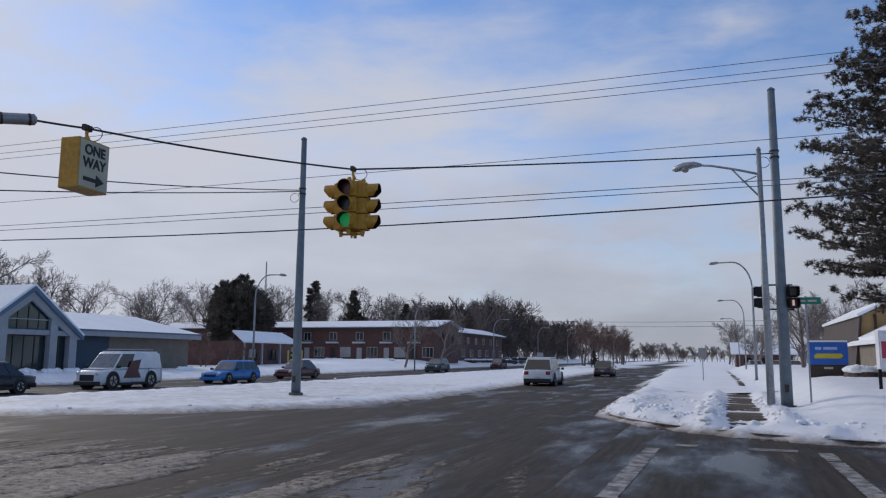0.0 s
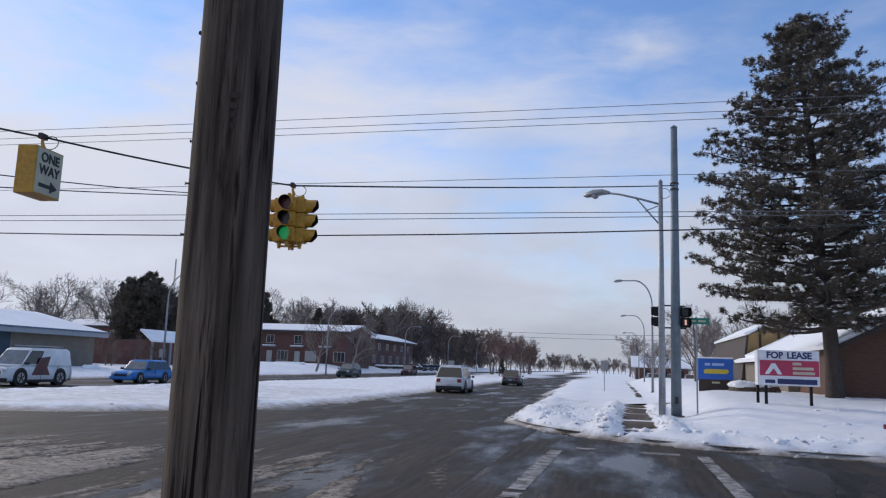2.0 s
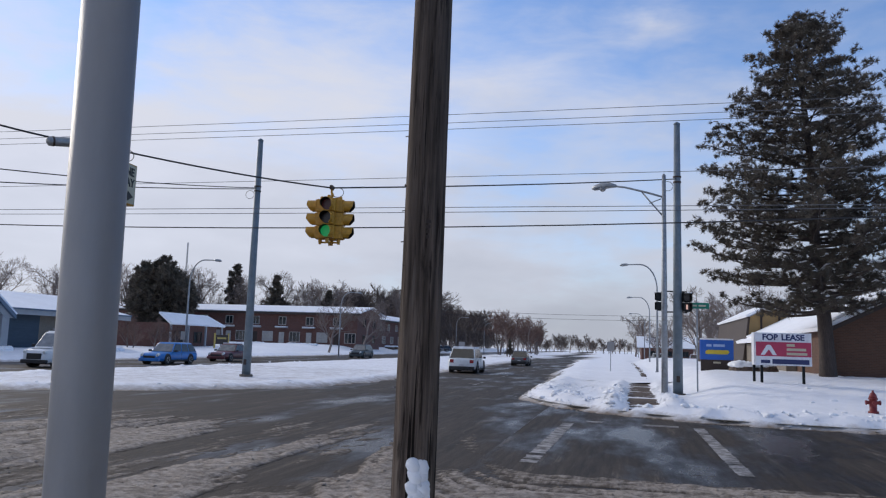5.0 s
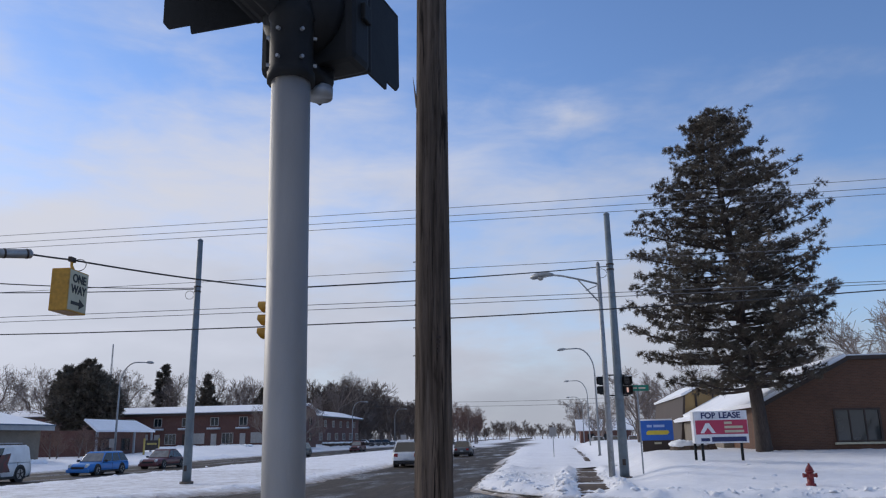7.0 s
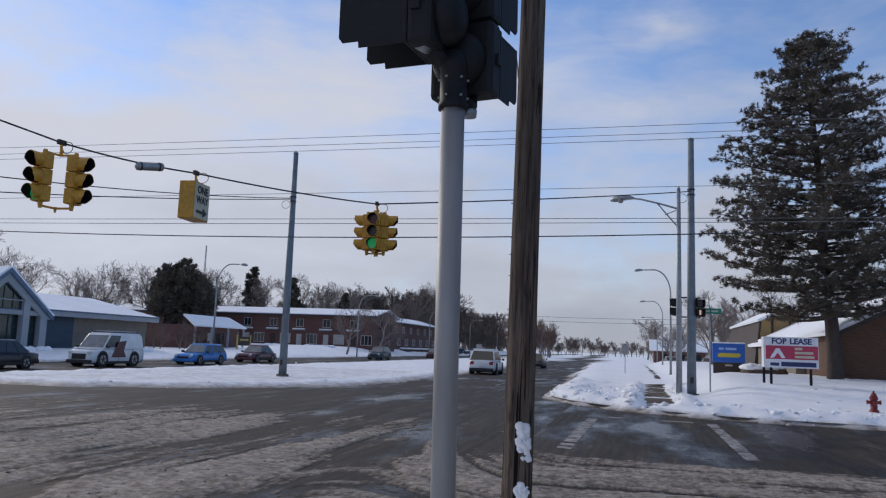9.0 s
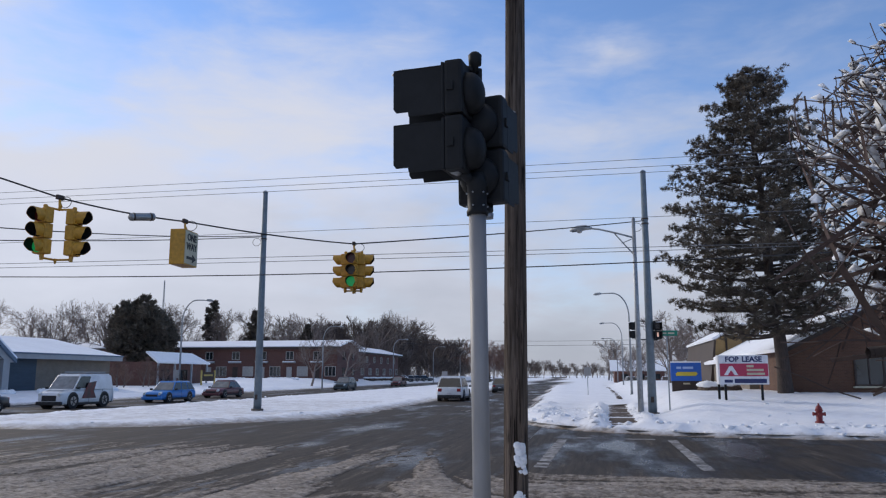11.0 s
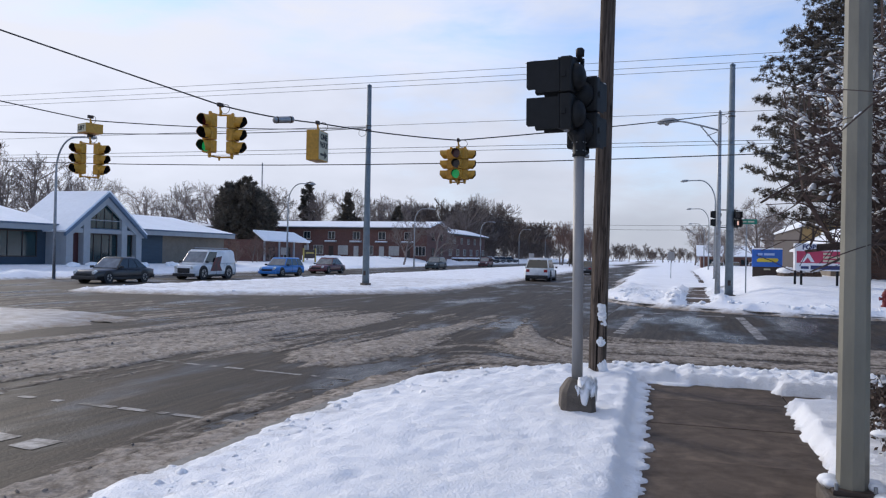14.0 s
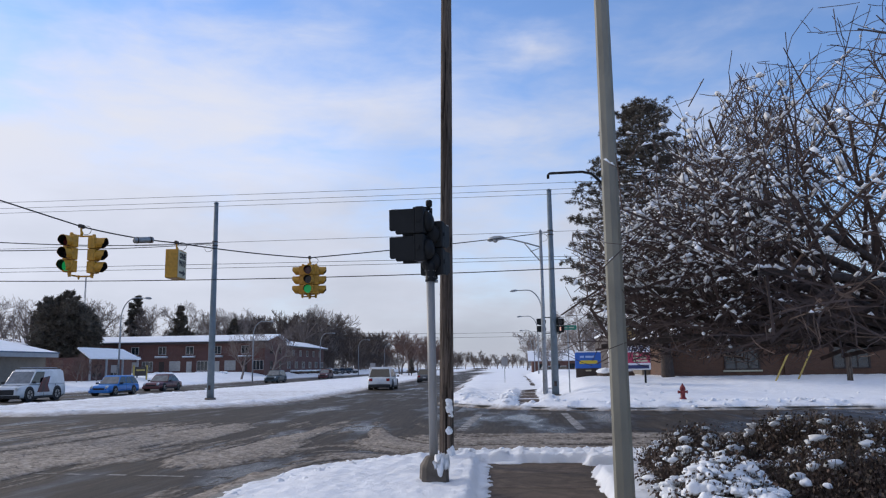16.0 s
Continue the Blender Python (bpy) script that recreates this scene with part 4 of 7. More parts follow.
def pedestal():
    t = thing("pedestrian_signal", pose(-0.911, -1.939, 0, 0.65, -0.37, 0), "grey pedestal post carrying two black pedestrian signals", "traffic signal")
    part("post", tube([(0, 0, 0.5), (0, 0, 3.06)], 0.0583, 28), M_PEDPOLE, t, "scuffed grey tubular post", True)
    foot = bmesh.new()
    rings = []
    for r, z in ((0.20, 0.0), (0.175, 0.46), (0.17, 0.48), (0.105, 0.585), (0.085, 0.60)):
        rings.append([foot.verts.new((r * sx * math.cos(radians(14)) - r * sy * math.sin(radians(14)), r * sx * math.sin(radians(14)) + r * sy * math.cos(radians(14)), z)) for sx, sy in ((-1, -0.72), (-0.72, -1), (0.72, -1), (1, -0.72), (1, 0.72), (0.72, 1), (-0.72, 1), (-1, 0.72))])
    for p, q in zip(rings, rings[1:]):
        for k in range(8):
            foot.faces.new((p[k], p[(k + 1) % 8], q[(k + 1) % 8], q[k]))
    foot.faces.new(rings[-1])
    part("footing", foot, M_BASE, t, "square tapered concrete footing")
    bm = bmesh.new()
    rng = random.Random(8)
    for i in range(20):
        a = rng.uniform(-75, 45)
        r = bmesh.ops.create_icosphere(bm, subdivisions=2, radius=rng.uniform(0.04, 0.085))
        for v in r["verts"]:
            v.co = Vector((v.co.x, v.co.y, v.co.z * 0.8)) * (1 + 0.3 * noise.noise(v.co * 12 + Vector((i, 0, 0)))) + Vector((0.14 * math.cos(radians(a)), 0.14 * math.sin(radians(a)), 0.48 + rng.uniform(-0.10, 0.12)))
    tagged(part("footing_snow", bm, M_SNOW_CAP, t, "clump of snow against the post", True), kind="stuff")
    col = tube([(0, 0, 2.97), (0, 0, 3.00), (0, 0, 3.01), (0, 0, 3.17), (0, 0, 3.18), (0, 0, 3.26)], [0.072, 0.072, 0.066, 0.066, 0.072, 0.055], 20)
    part("collar", col, M_BLACK, t, "black clamp collar", True)
    for k in range(6):
        a = radians(60 * k + 15)
        for z in (3.03, 3.12):
            part("bolt", tube([(0.06 * math.cos(a), 0.06 * math.sin(a), z), (0.076 * math.cos(a), 0.076 * math.sin(a), z)], 0.006, 6), M_GALV, t)
    # elbows, the upright between the heads and its cap
    part("arm", tube([(0, 0, 3.17), (-0.06, -0.05, 3.23), (-0.11, -0.10, 3.27), (-0.12, -0.10, 3.34)], [0.034, 0.034, 0.032, 0.032], 14), M_BLACK, t, "", True)
    part("elbow_cap", tube([(-0.11, -0.10, 3.265), (-0.13, -0.155, 3.265), (-0.132, -0.16, 3.265)], [0.040, 0.040, 0.03], 14), M_GALV, t, "", True)
    part("arm", tube([(0, 0, 3.08), (0.05, 0.08, 3.02), (0.06, 0.13, 3.03), (0.05, 0.17, 3.12)], [0.034, 0.034, 0.034, 0.034], 14), M_BLACK, t, "", True)
    part("elbow_cap", tube([(0.055, 0.11, 3.00), (0.055, 0.11, 2.965)], [0.042, 0.040], 14), M_GALV, t, "", True)
    part("upright", tube([(0.02, 0.02, 3.22), (0.02, 0.03, 4.02)], 0.024, 10), M_BLACK, t, "", True)
    part("finial", tube([(0.0, 0.0, 3.98), (0.0, 0.0, 4.03), (0.0, 0.0, 4.04), (0.0, 0.0, 4.11), (0.0, 0.0, 4.13)], [0.02, 0.025, 0.045, 0.048, 0.03], 14), M_BLACK, t, "", True)
    part("arm", tube([(0.02, 0.02, 4.0), (-0.09, -0.03, 4.02)], 0.022, 8), M_BLACK, t, "", True)
    pedestrian_head(t, pose(-0.145, -0.05, 3.625, 0, 0, -97), 0.345)
    pedestrian_head(t, pose(0.03, 0.21, 3.46, 0, 0, 168), 0.24)
    return t


pedestal()


def parking_lamp():
    t = thing("lamp_post", pose(1.335, -4.06, 0), "square tapered tan-grey steel lamp post with a black bracket", "lamp post")
    bm = bmesh.new()
    pts = [(0.105, 0.12), (0.095, 2.0), (0.082, 5.5), (0.072, 9.0)]
    rings = []
    for r, z in pts:
        ring = []
        for k in range(8):
            a = radians(22.5 + 45 * k + 12)
            ring.append(bm.verts.new((r * 1.04 * math.cos(a), r * 1.04 * math.sin(a), z)))
        rings.append(ring)
    for a, b in zip(rings, rings[1:]):
        for k in range(8):
            bm.faces.new((a[k], a[(k + 1) % 8], b[(k + 1) % 8], b[k]))
    bm.faces.new(rings[-1])
    part("shaft", bm, M_TANPOST, t)
    part("base", box((-0.21, -0.21, 0.02), (0.21, 0.21, 0.24), 0.03), M_BASE, t, "dark stained concrete base")
    part("base_plate", box((-0.15, -0.15, 0.24), (0.15, 0.15, 0.275), 0.008), M_DARKTRIM, t)
    for sx in (-1, 1):
        for sy in (-1, 1):
            part("anchor_bolt", tube([(sx * 0.125, sy * 0.125, 0.27), (sx * 0.125, sy * 0.125, 0.32)], 0.013, 6), M_GALV, t)
    part("bracket", tube([(-0.02, 0.02, 3.72), (-0.13, 0.04, 3.86), (-0.2, 0.05, 3.93), (-0.3, 0.06, 3.955), (-0.66, 0.1, 3.96), (-0.68, 0.1, 3.94), (-0.68, 0.1, 3.90)], 0.016, 8), M_BLACK, t, "thin black bracket arm", True)
    bm = bmesh.new()
    rng = random.Random(4)
    for i in range(12):
        r = bmesh.ops.create_icosphere(bm, subdivisions=2, radius=rng.uniform(0.05, 0.09))
        a = rng.uniform(-40, 200)
        for v in r["verts"]:
            v.co = Vector((v.co.x, v.co.y, v.co.z * 0.6)) * (1 + 0.3 * noise.noise(v.co * 12)) + Vector((0.15 * math.cos(radians(a)), 0.15 * math.sin(radians(a)), 0.29))
    part("base_snow", bm, M_SNOW_CAP, t, "snow lying on the base", True)
    return t


parking_lamp()


# ---- steel strain poles, lamps, wires ----
def strain_pole(x, y, h, lean, label):
    t = thing("strain_pole", pose(x, y, 0, 0, lean, 0), label, "pole", "steel strain poles")
    part("shaft", tube([(0, 0, 0.0), (0, 0, h * 0.5), (0, 0, h)], [0.20, 0.165, 0.125], 18), M_BLUEPOLE, t, "", True)
    part("cap", tube([(0, 0, h), (0, 0, h + 0.05), (0, 0, h + 0.12)], [0.14, 0.13, 0.03], 14), M_BLUEPOLE, t, "", True)
    part("base_flange", tube([(0, 0, 0.1), (0, 0, 0.26)], 0.30, 14), M_BASE, t)
    for z in (h * 0.78, h * 0.80):
        part("span_clamp", tube([(0, 0, z), (0, 0, z + 0.06)], 0.165, 14), M_DARKTRIM, t)
    part("drip_loop", tube([(-0.16 - 0.22 + 0.22 * math.cos(a * 0.5), 0, h * 0.78 - 0.12 + 0.2 * math.sin(a * 0.5)) for a in range(13)], 0.012, 5), M_CABLE, t)
    part("hand_hole", box((-0.07, -0.215, 0.7), (0.07, -0.17, 0.95), 0.02), M_DARKTRIM, t)
    return t


strain_pole(2.26, 29.18, 11.3, 0.1, "tall grey steel strain pole with pedestrian signals")
strain_pole(-16.8, 29.57, 11.3, 0.0, "tall blue-grey steel strain pole in the snowy median")


def cable(name, pts, r, material, label, sag=0.0):
    """A wire through points, with a smooth course."""
    out = []
    for i in range(len(pts) - 1):
        a, b = Vector(pts[i]), Vector(pts[i + 1])
        n = 14
        for k in range(n + (i == len(pts) - 2)):
            f = k / n
            p = a.lerp(b, f)
            p.z -= sag * 4 * f * (1 - f)
            out.append(p)
    ob = part(name, tube(out, r, 6), material, None, "", True)
    return tagged(ob, label, "wire", "overhead wires")


SIG1, ONEWAY, SIG2 = (-7.43, 15.56, 5.93), (-10.62, 11.08, 5.88), (-12.32, 8.44, 5.99)
SIG3, SIG4 = (-19.97, 11.97, 6.44), (-24.9, 12.0, 6.2)
cable("span_wire", [(-21.5, -6.0, 9.3), SIG2, ONEWAY, SIG1, (2.26, 29.1, 8.98)], 0.022, M_CABLE, "black span wire carrying signals over the junction", 0.06)
cable("span_wire", [(-31, -5, 9.2), SIG3, (-16.8, 29.5, 9.0)], 0.02, M_CABLE, "black span wire carrying signals over the crossover", 0.20)
cable("span_wire", [(-42, 5, 7.6), SIG4, (-16.8, 29.5, 8.95)], 0.02, M_CABLE, "black span wire over the far carriageway", 0.20)
for y, z0, z1, r, sag, mt in ((23.97, 10.55, 10.62, 0.010, 0.12, M_WIRE), (24.0, 10.25, 10.30, 0.010, 0.12, M_WIRE), (24.03, 10.0, 10.08, 0.010, 0.12, M_WIRE),
                              (23.98, 8.05, 8.22, 0.010, 0.06, M_WIRE), (24.0, 7.16, 6.86, 0.012, 0.05, M_WIRE), (24.02, 7.02, 6.84, 0.012, 0.16, M_WIRE), (24.0, 7.0, 6.98, 0.022, 0.80, M_CABLE)):
    cable("overhead_wire", [(-41.15, y, z0), (20.5, y, z1)], r, mt, "thin utility wire strung across the avenue", sag)


def line_pole(x, y, h):
    t = thing("utility_pole", pose(x, y, 0), "wooden utility pole with a crossarm carrying wires", "utility pole", "poles of the utility line")
    part("shaft", tube([(0, 0, -0.1), (0, 0, h)], [0.16, 0.11], 12), M_POLEWOOD, t, "", True)
    part("crossarm", box((-1.9, -0.06, h - 1.0), (1.9, 0.06, h - 0.86), 0.01), M_POLEWOOD, t)
    for k in (-1.1, -0.4, 0.4, 1.1):
        part("insulator", tube([(k, 0, h - 0.86), (k, 0, h - 0.78), (k, 0, h - 0.70)], [0.03, 0.05, 0.03], 8), M_DARKTRIM, t)


for q in ((-41.2, 24, 11.0), (20.5, 24, 11.0), (-52, 190, 12.2), (36, 190, 12.2)):
    line_pole(*q)
cable("overhead_wire", [(-52, 190, 11.3), (36, 190, 11.3)], 0.035, M_CABLE, "utility wire far down the avenue", 0.9)
cable("overhead_wire", [(-52, 190, 10.2), (36, 190, 10.2)], 0.035, M_CABLE, "utility wire far down the avenue", 0.9)


def davit_lamp():
    t = thing("street_lamp", pose(1.68, 27.75, 0), "galvanised street lamp with braced arm and cobra head", "street lamp")
    part("shaft", tube([(0, 0, 0), (0, 0, 4.5), (0, 0, 8.8)], [0.125, 0.105, 0.075], 14), M_GALV, t, "", True)
    part("cap", tube([(0, 0, 8.8), (0, 0, 8.9)], [0.085, 0.03], 12), M_GALV, t)
    part("arm", tube([(0, 0, 7.95), (-0.7, 0.25, 8.22), (-1.5, 0.6, 8.5), (-2.0, 0.85, 8.62)], 0.04, 8), M_GALV, t, "", True)
    part("brace", tube([(0, 0, 7.15), (-0.35, 0.14, 7.6), (-0.85, 0.32, 8.25)], 0.03, 8), M_GALV, t, "", True)
    part("brace", tube([(-0.1, 0.04, 7.9), (-0.55, 0.2, 7.75)], 0.02, 6), M_GALV, t, "", True)
    head = tube([(-1.85, 0.8, 8.6), (-2.1, 0.9, 8.66), (-2.45, 1.08, 8.66), (-2.75, 1.22, 8.62), (-2.85, 1.28, 8.6)], [0.06, 0.12, 0.15, 0.11, 0.03], 12)
    part("luminaire", head, M_GALV, t, "pale cobra-head luminaire", True)
    part("lens", tube([(-2.4, 1.05, 8.58), (-2.4, 1.05, 8.47), (-2.4, 1.05, 8.43)], [0.14, 0.11, 0.04], 12), M_PEDPOLE, t, "", True)
    return t


davit_lamp()


def arch_lamp_parts(t):
    pts = [(0, 0, 0), (0, 0, 4), (0, 0, 6.6)] + [(-1.35 + 1.35 * math.cos(radians(a)), 0, 6.9 + 2.0 * math.sin(radians(a))) for a in range(5, 91, 12)] + [(-2.3, 0, 8.88)]
    part("shaft", tube(pts, [0.10, 0.085, 0.07] + [0.055] * 8 + [0.045], 12), M_GALV, t, "", True)
    part("luminaire", tube([(-2.2, 0, 8.88), (-2.4, 0, 8.88), (-2.75, 0, 8.84), (-2.95, 0, 8.8)], [0.05, 0.11, 0.12, 0.03], 10), M_GALV, t, "", True)
    part("base_flange", tube([(0, 0, 0), (0, 0, 0.35)], 0.16, 12), M_GALV, t)


lamp0 = thing("street_lamp", pose(2.75, 60.8, 0), "slim galvanised street lamp with arched arm", "street lamp", "arched street lamps")
arch_lamp_parts(lamp0)
for x, y, rz in ((3.4, 100, 0), (3.9, 145, 0), (4.2, 188, 0), (4.4, 232, 0)):
    copy_thing(lamp0, pose(x, y, 0, 0, 0, rz))
for i, y in enumerate((27.3, 56.7, 95, 135, 174, 214, 254, 294, 334)):
    copy_thing(lamp0, pose(-36.0 - 0.012 * y, y, -0.3, 0, 0, 180))


# ---- traffic signals ----
def signal_head(t, m, lit=None):
    """A yellow three-lens head, facing -y in its own frame, hung with its middle at the origin."""
    def put(name, bm, material, label="", smooth=False):
        ob = part(name, bm, material, t, label, smooth)
        ob.matrix_basis = m
        return ob
    for i, z in enumerate((0.355, 0.0, -0.355)):
        put("section", box((-0.175, -0.02, z - 0.172), (0.175, 0.18, z + 0.172), 0.03), M_YELLOW)
        put("door", box((-0.165, -0.045, z - 0.162), (0.165, -0.018, z + 0.162), 0.012), M_YELLOW)
        lit_here = lit == i
        put("lens", tube([(0, -0.046, z), (0, -0.062, z)], 0.15, 20), M_GREEN_LIT if lit_here else (M_REDLENS if i == 0 else M_DARKLENS), "glowing green lens" if lit_here else "")
        bm = bmesh.new()
        n = 20
        rings = []
        for r in (0.158, 0.148):
            for y, cut in ((-0.04, 0.0), (-0.29, 1.0)):
                ring = []
                for k in range(n + 1):
                    a = radians(-60 + 300 * k / n)
                    yy = y + (0.12 * cut * max(0.0, -math.sin(a)) if cut else 0.0)
                    ring.append(bm.verts.new((r * math.cos(a), yy, z + r * math.sin(a))))
                rings.append(ring)
        o0, o1, i0, i1 = rings
        for k in range(n):
            bm.faces.new((o0[k], o0[k + 1], o1[k + 1], o1[k])).material_index = 0
            bm.faces.new((i0[k + 1], i0[k], i1[k], i1[k + 1])).material_index = 1
            bm.faces.new((o1[k], o1[k + 1], i1[k + 1], i1[k]))
        put("visor", bm, [M_YELLOW, M_BLACK])
    put("top_hub", tube([(0, 0.08, 0.52), (0, 0.08, 0.60)], 0.05, 10), M_YELLOW)
    put("bottom_hub", tube([(0, 0.08, -0.60), (0, 0.08, -0.52)], 0.05, 10), M_YELLOW)


def hanger(t, drop):
    part("hanger", tube([(0, 0, 0.04), (0, 0, -0.12), (0.03, 0, -0.2), (0, 0, -drop)], [0.03, 0.03, 0.045, 0.03], 8), M_YELLOW, t)
    part("clamp", box((-0.04, -0.1, -0.05), (0.04, 0.1, 0.06), 0.01), M_DARKTRIM, t)
    part("drip_loop", tube([(0.16 + 0.16 * math.cos(radians(a)), 0.02, -0.12 + 0.13 * math.sin(radians(a))) for a in range(150, -170, -20)], 0.009, 5), M_CABLE, t)


def cluster(x, y, z, heads, rz, label, reach, bar=True):
    t = thing("traffic_signal", pose(x, y, z, 0, 0, rz), label, "traffic signal", "signals on the span wires")
    hanger(t, 0.30)
    for a, lit in heads:
        signal_head(t, pose(reach * math.sin(radians(a)), -reach * math.cos(radians(a)), -0.86, 0, 0, a), lit)
        p = Vector((math.sin(radians(a)) * (reach - 0.08), -math.cos(radians(a)) * (reach - 0.08), 0))
        for zz in (-0.29, -1.47):
            part("spider_arm", tube([(0, 0, zz), p + Vector((0, 0, zz))], 0.025, 8), M_YELLOW, t)
            part("arm_knob", tube([p + Vector((0, 0, zz - 0.05)), p + Vector((0, 0, zz + 0.05))], 0.04, 8), M_YELLOW, t)
    part("bottom_finial", tube([(0, 0, -1.44), (0, 0, -1.56)], [0.04, 0.02], 8), M_YELLOW, t)
    return t


cluster(*SIG1, ((0, 2), (90, None), (180, None), (-90, None)), 8, "yellow four-way traffic signal cluster hanging on a span wire", 0.33)
cluster(*SIG2, ((0, 2), (102, None)), -8, "pair of yellow traffic signals hung side by side", 0.47)
sig3 = cluster(SIG3[0], SIG3[1], SIG3[2] - 0.55, ((0, None), (102, None)), -8, "pair of yellow signals below a lit turn sign", 0.45)
cluster(*SIG4, ((0, None), (90, None), (180, None), (-90, None)), 12, "yellow traffic signal cluster over the far carriageway", 0.33)


def box_sign(x, y, z, rz, sx, sy, sz, lines, face, label):
    """A hung box sign; face is the side that carries the writing."""
    t = thing("box_sign", pose(x, y, z, 0, 0, rz), label, "sign", "lit box signs on the span wires")
    hanger(t, 0.26)
    part("cabinet", box((-sx / 2, -sy / 2, -0.26 - sz), (sx / 2, sy / 2, -0.26), 0.02), M_YELLOW, t, "yellow sheet-metal cabinet")
    turn = pose(0, 0, 0, 0, 0, 90) if face == "x" else pose(0, 0, 0)
    d, w = (sx, sy) if face == "x" else (sy, sx)
    f = part("face", box((-w / 2 + 0.03, -d / 2 - 0.012, -0.26 - sz + 0.03), (w / 2 - 0.03, -d / 2 + 0.01, -0.29), 0.006), M_CREAM, t, "cream translucent face")
    f.matrix_basis = turn
    for body, size, dz in lines:
        text_part(body, size, turn @ pose(0, -d / 2 - 0.016, -0.26 - sz / 2 + dz, 90, 0, 0), M_BLACKPAINT, t, bold=0.008)
    return t, turn, d, sz


ow, turn, d, sz = box_sign(*ONEWAY, 4, 0.40, 0.78, 0.92, (("ONE", 0.25, 0.26), ("WAY", 0.25, 0.02)), "x", "yellow box sign reading one way with an arrow")
arrow = prism([(-0.26, -0.035), (0.06, -0.035), (0.06, -0.11), (0.27, 0.0), (0.06, 0.11), (0.06, 0.035), (-0.26, 0.035)], "y", -d / 2 - 0.022, -d / 2 - 0.014)
a_ob = part("arrow", arrow, M_BLACKPAINT, ow, "black arrow")
a_ob.matrix_basis = turn @ pose(0, 0, -0.26 - sz / 2 - 0.27)
box_sign(SIG3[0], SIG3[1], SIG3[2] + 0.12, -20, 0.62, 0.62, 0.34, (("LEFT", 0.2, 0.0),), "y", "yellow turn-lane box sign with lettering above two signals")


def luminaire_tube(x, y, z, rz):
    t = thing("splice_box", pose(x, y, z, 0, -8, rz), "grey cable splice case hung on the span wire", "splice case")
    part("case", tube([(-0.34, 0, 0), (-0.3, 0, 0), (0.3, 0, 0), (0.34, 0, 0)], [0.05, 0.1, 0.1, 0.05], 12), M_GALV, t, "", True)
    for s in (-1, 1):
        part("strap", tube([(s * 0.2, 0, 0), (s * 0.24, 0, 0)], 0.106, 12), M_DARKTRIM, t)


luminaire_tube(-11.25, 10.1, 5.83, 57)


# pedestrian signals and signs on the far strain pole
def far_ped(x, y, z, rz, lit):
    t = thing("pedestrian_signal", pose(x, y, z), "black pedestrian signal bracketed to the steel pole", "traffic signal", "far pedestrian signals")
    pedestrian_head(t, pose(0, 0, 0, 0, 0, rz), 0.22)
    for dz in (0.42, -0.42):
        part("bracket", tube([(0, 0.07, dz), (0, 0.07, dz * 0.86)], 0.03, 8), M_BLACK, t)
        part("bracket", tube([(0, 0.07, dz), (2.26 - x, 0.07, dz)], 0.028, 8), M_BLACK, t)
    if lit:
        s = part("symbol", box((-0.035, -0.058, -0.29), (0.035, -0.052, -0.10), 0.002), M_RED_LIT, t, "glowing pale orange symbol")


far_ped(1.66, 29.15, 3.92, -80, False)
far_ped(2.62, 29.1, 3.90, 10, True)


def street_sign():
    t = thing("street_name_sign", pose(3.02, 29.3, 0), "green street name sign on a thin steel post", "street sign")
    part("post", box((-0.03, -0.02, 0.1), (0.03, 0.02, 3.95), 0.008), M_GALV, t)
    b = part("blade", box((-0.36, -0.012, 3.66), (0.48, 0.0, 3.90), 0.004), M_SIGNGREEN, t, "green enamelled blade")
    b.matrix_basis = pose(0, -0.02, 0, 0, 0, 6)
    for k, w in ((-0.16, 0.3), (0.2, 0.28)):
        q = part("name_bar", box((k - w / 2, -0.036, 3.745), (k + w / 2, -0.033, 3.81)), M_CREAM, t)
        q.matrix_basis = pose(0, 0, 0, 0, 0, 6)


street_sign()


def hydrant():
    t = thing("fire_hydrant", pose(7.5, 22.7, 0.22), "red cast-iron fire hydrant half sunk in snow", "fire hydrant")
    part("barrel", tube([(0, 0, 0), (0, 0, 0.08), (0, 0, 0.09), (0, 0, 0.42), (0, 0, 0.43), (0, 0, 0.47)], [0.15, 0.15, 0.105, 0.105, 0.135, 0.135], 16), M_HYDRANT, t, "", True)
    part("bonnet", tube([(0, 0, 0.47), (0, 0, 0.56), (0, 0, 0.63), (0, 0, 0.65), (0, 0, 0.70)], [0.125, 0.10, 0.05, 0.03, 0.03], 14), M_HYDRANT, t, "", True)
    for a in (0, 180, 270):
        d = Vector((math.cos(radians(a)), math.sin(radians(a)), 0))
        part("outlet", tube([d * 0.08 + Vector((0, 0, 0.33)), d * 0.17 + Vector((0, 0, 0.33)), d * 0.175 + Vector((0, 0, 0.33)), d * 0.21 + Vector((0, 0, 0.33))], [0.055, 0.055, 0.07, 0.07], 10), M_HYDRANT, t)


hydrant()


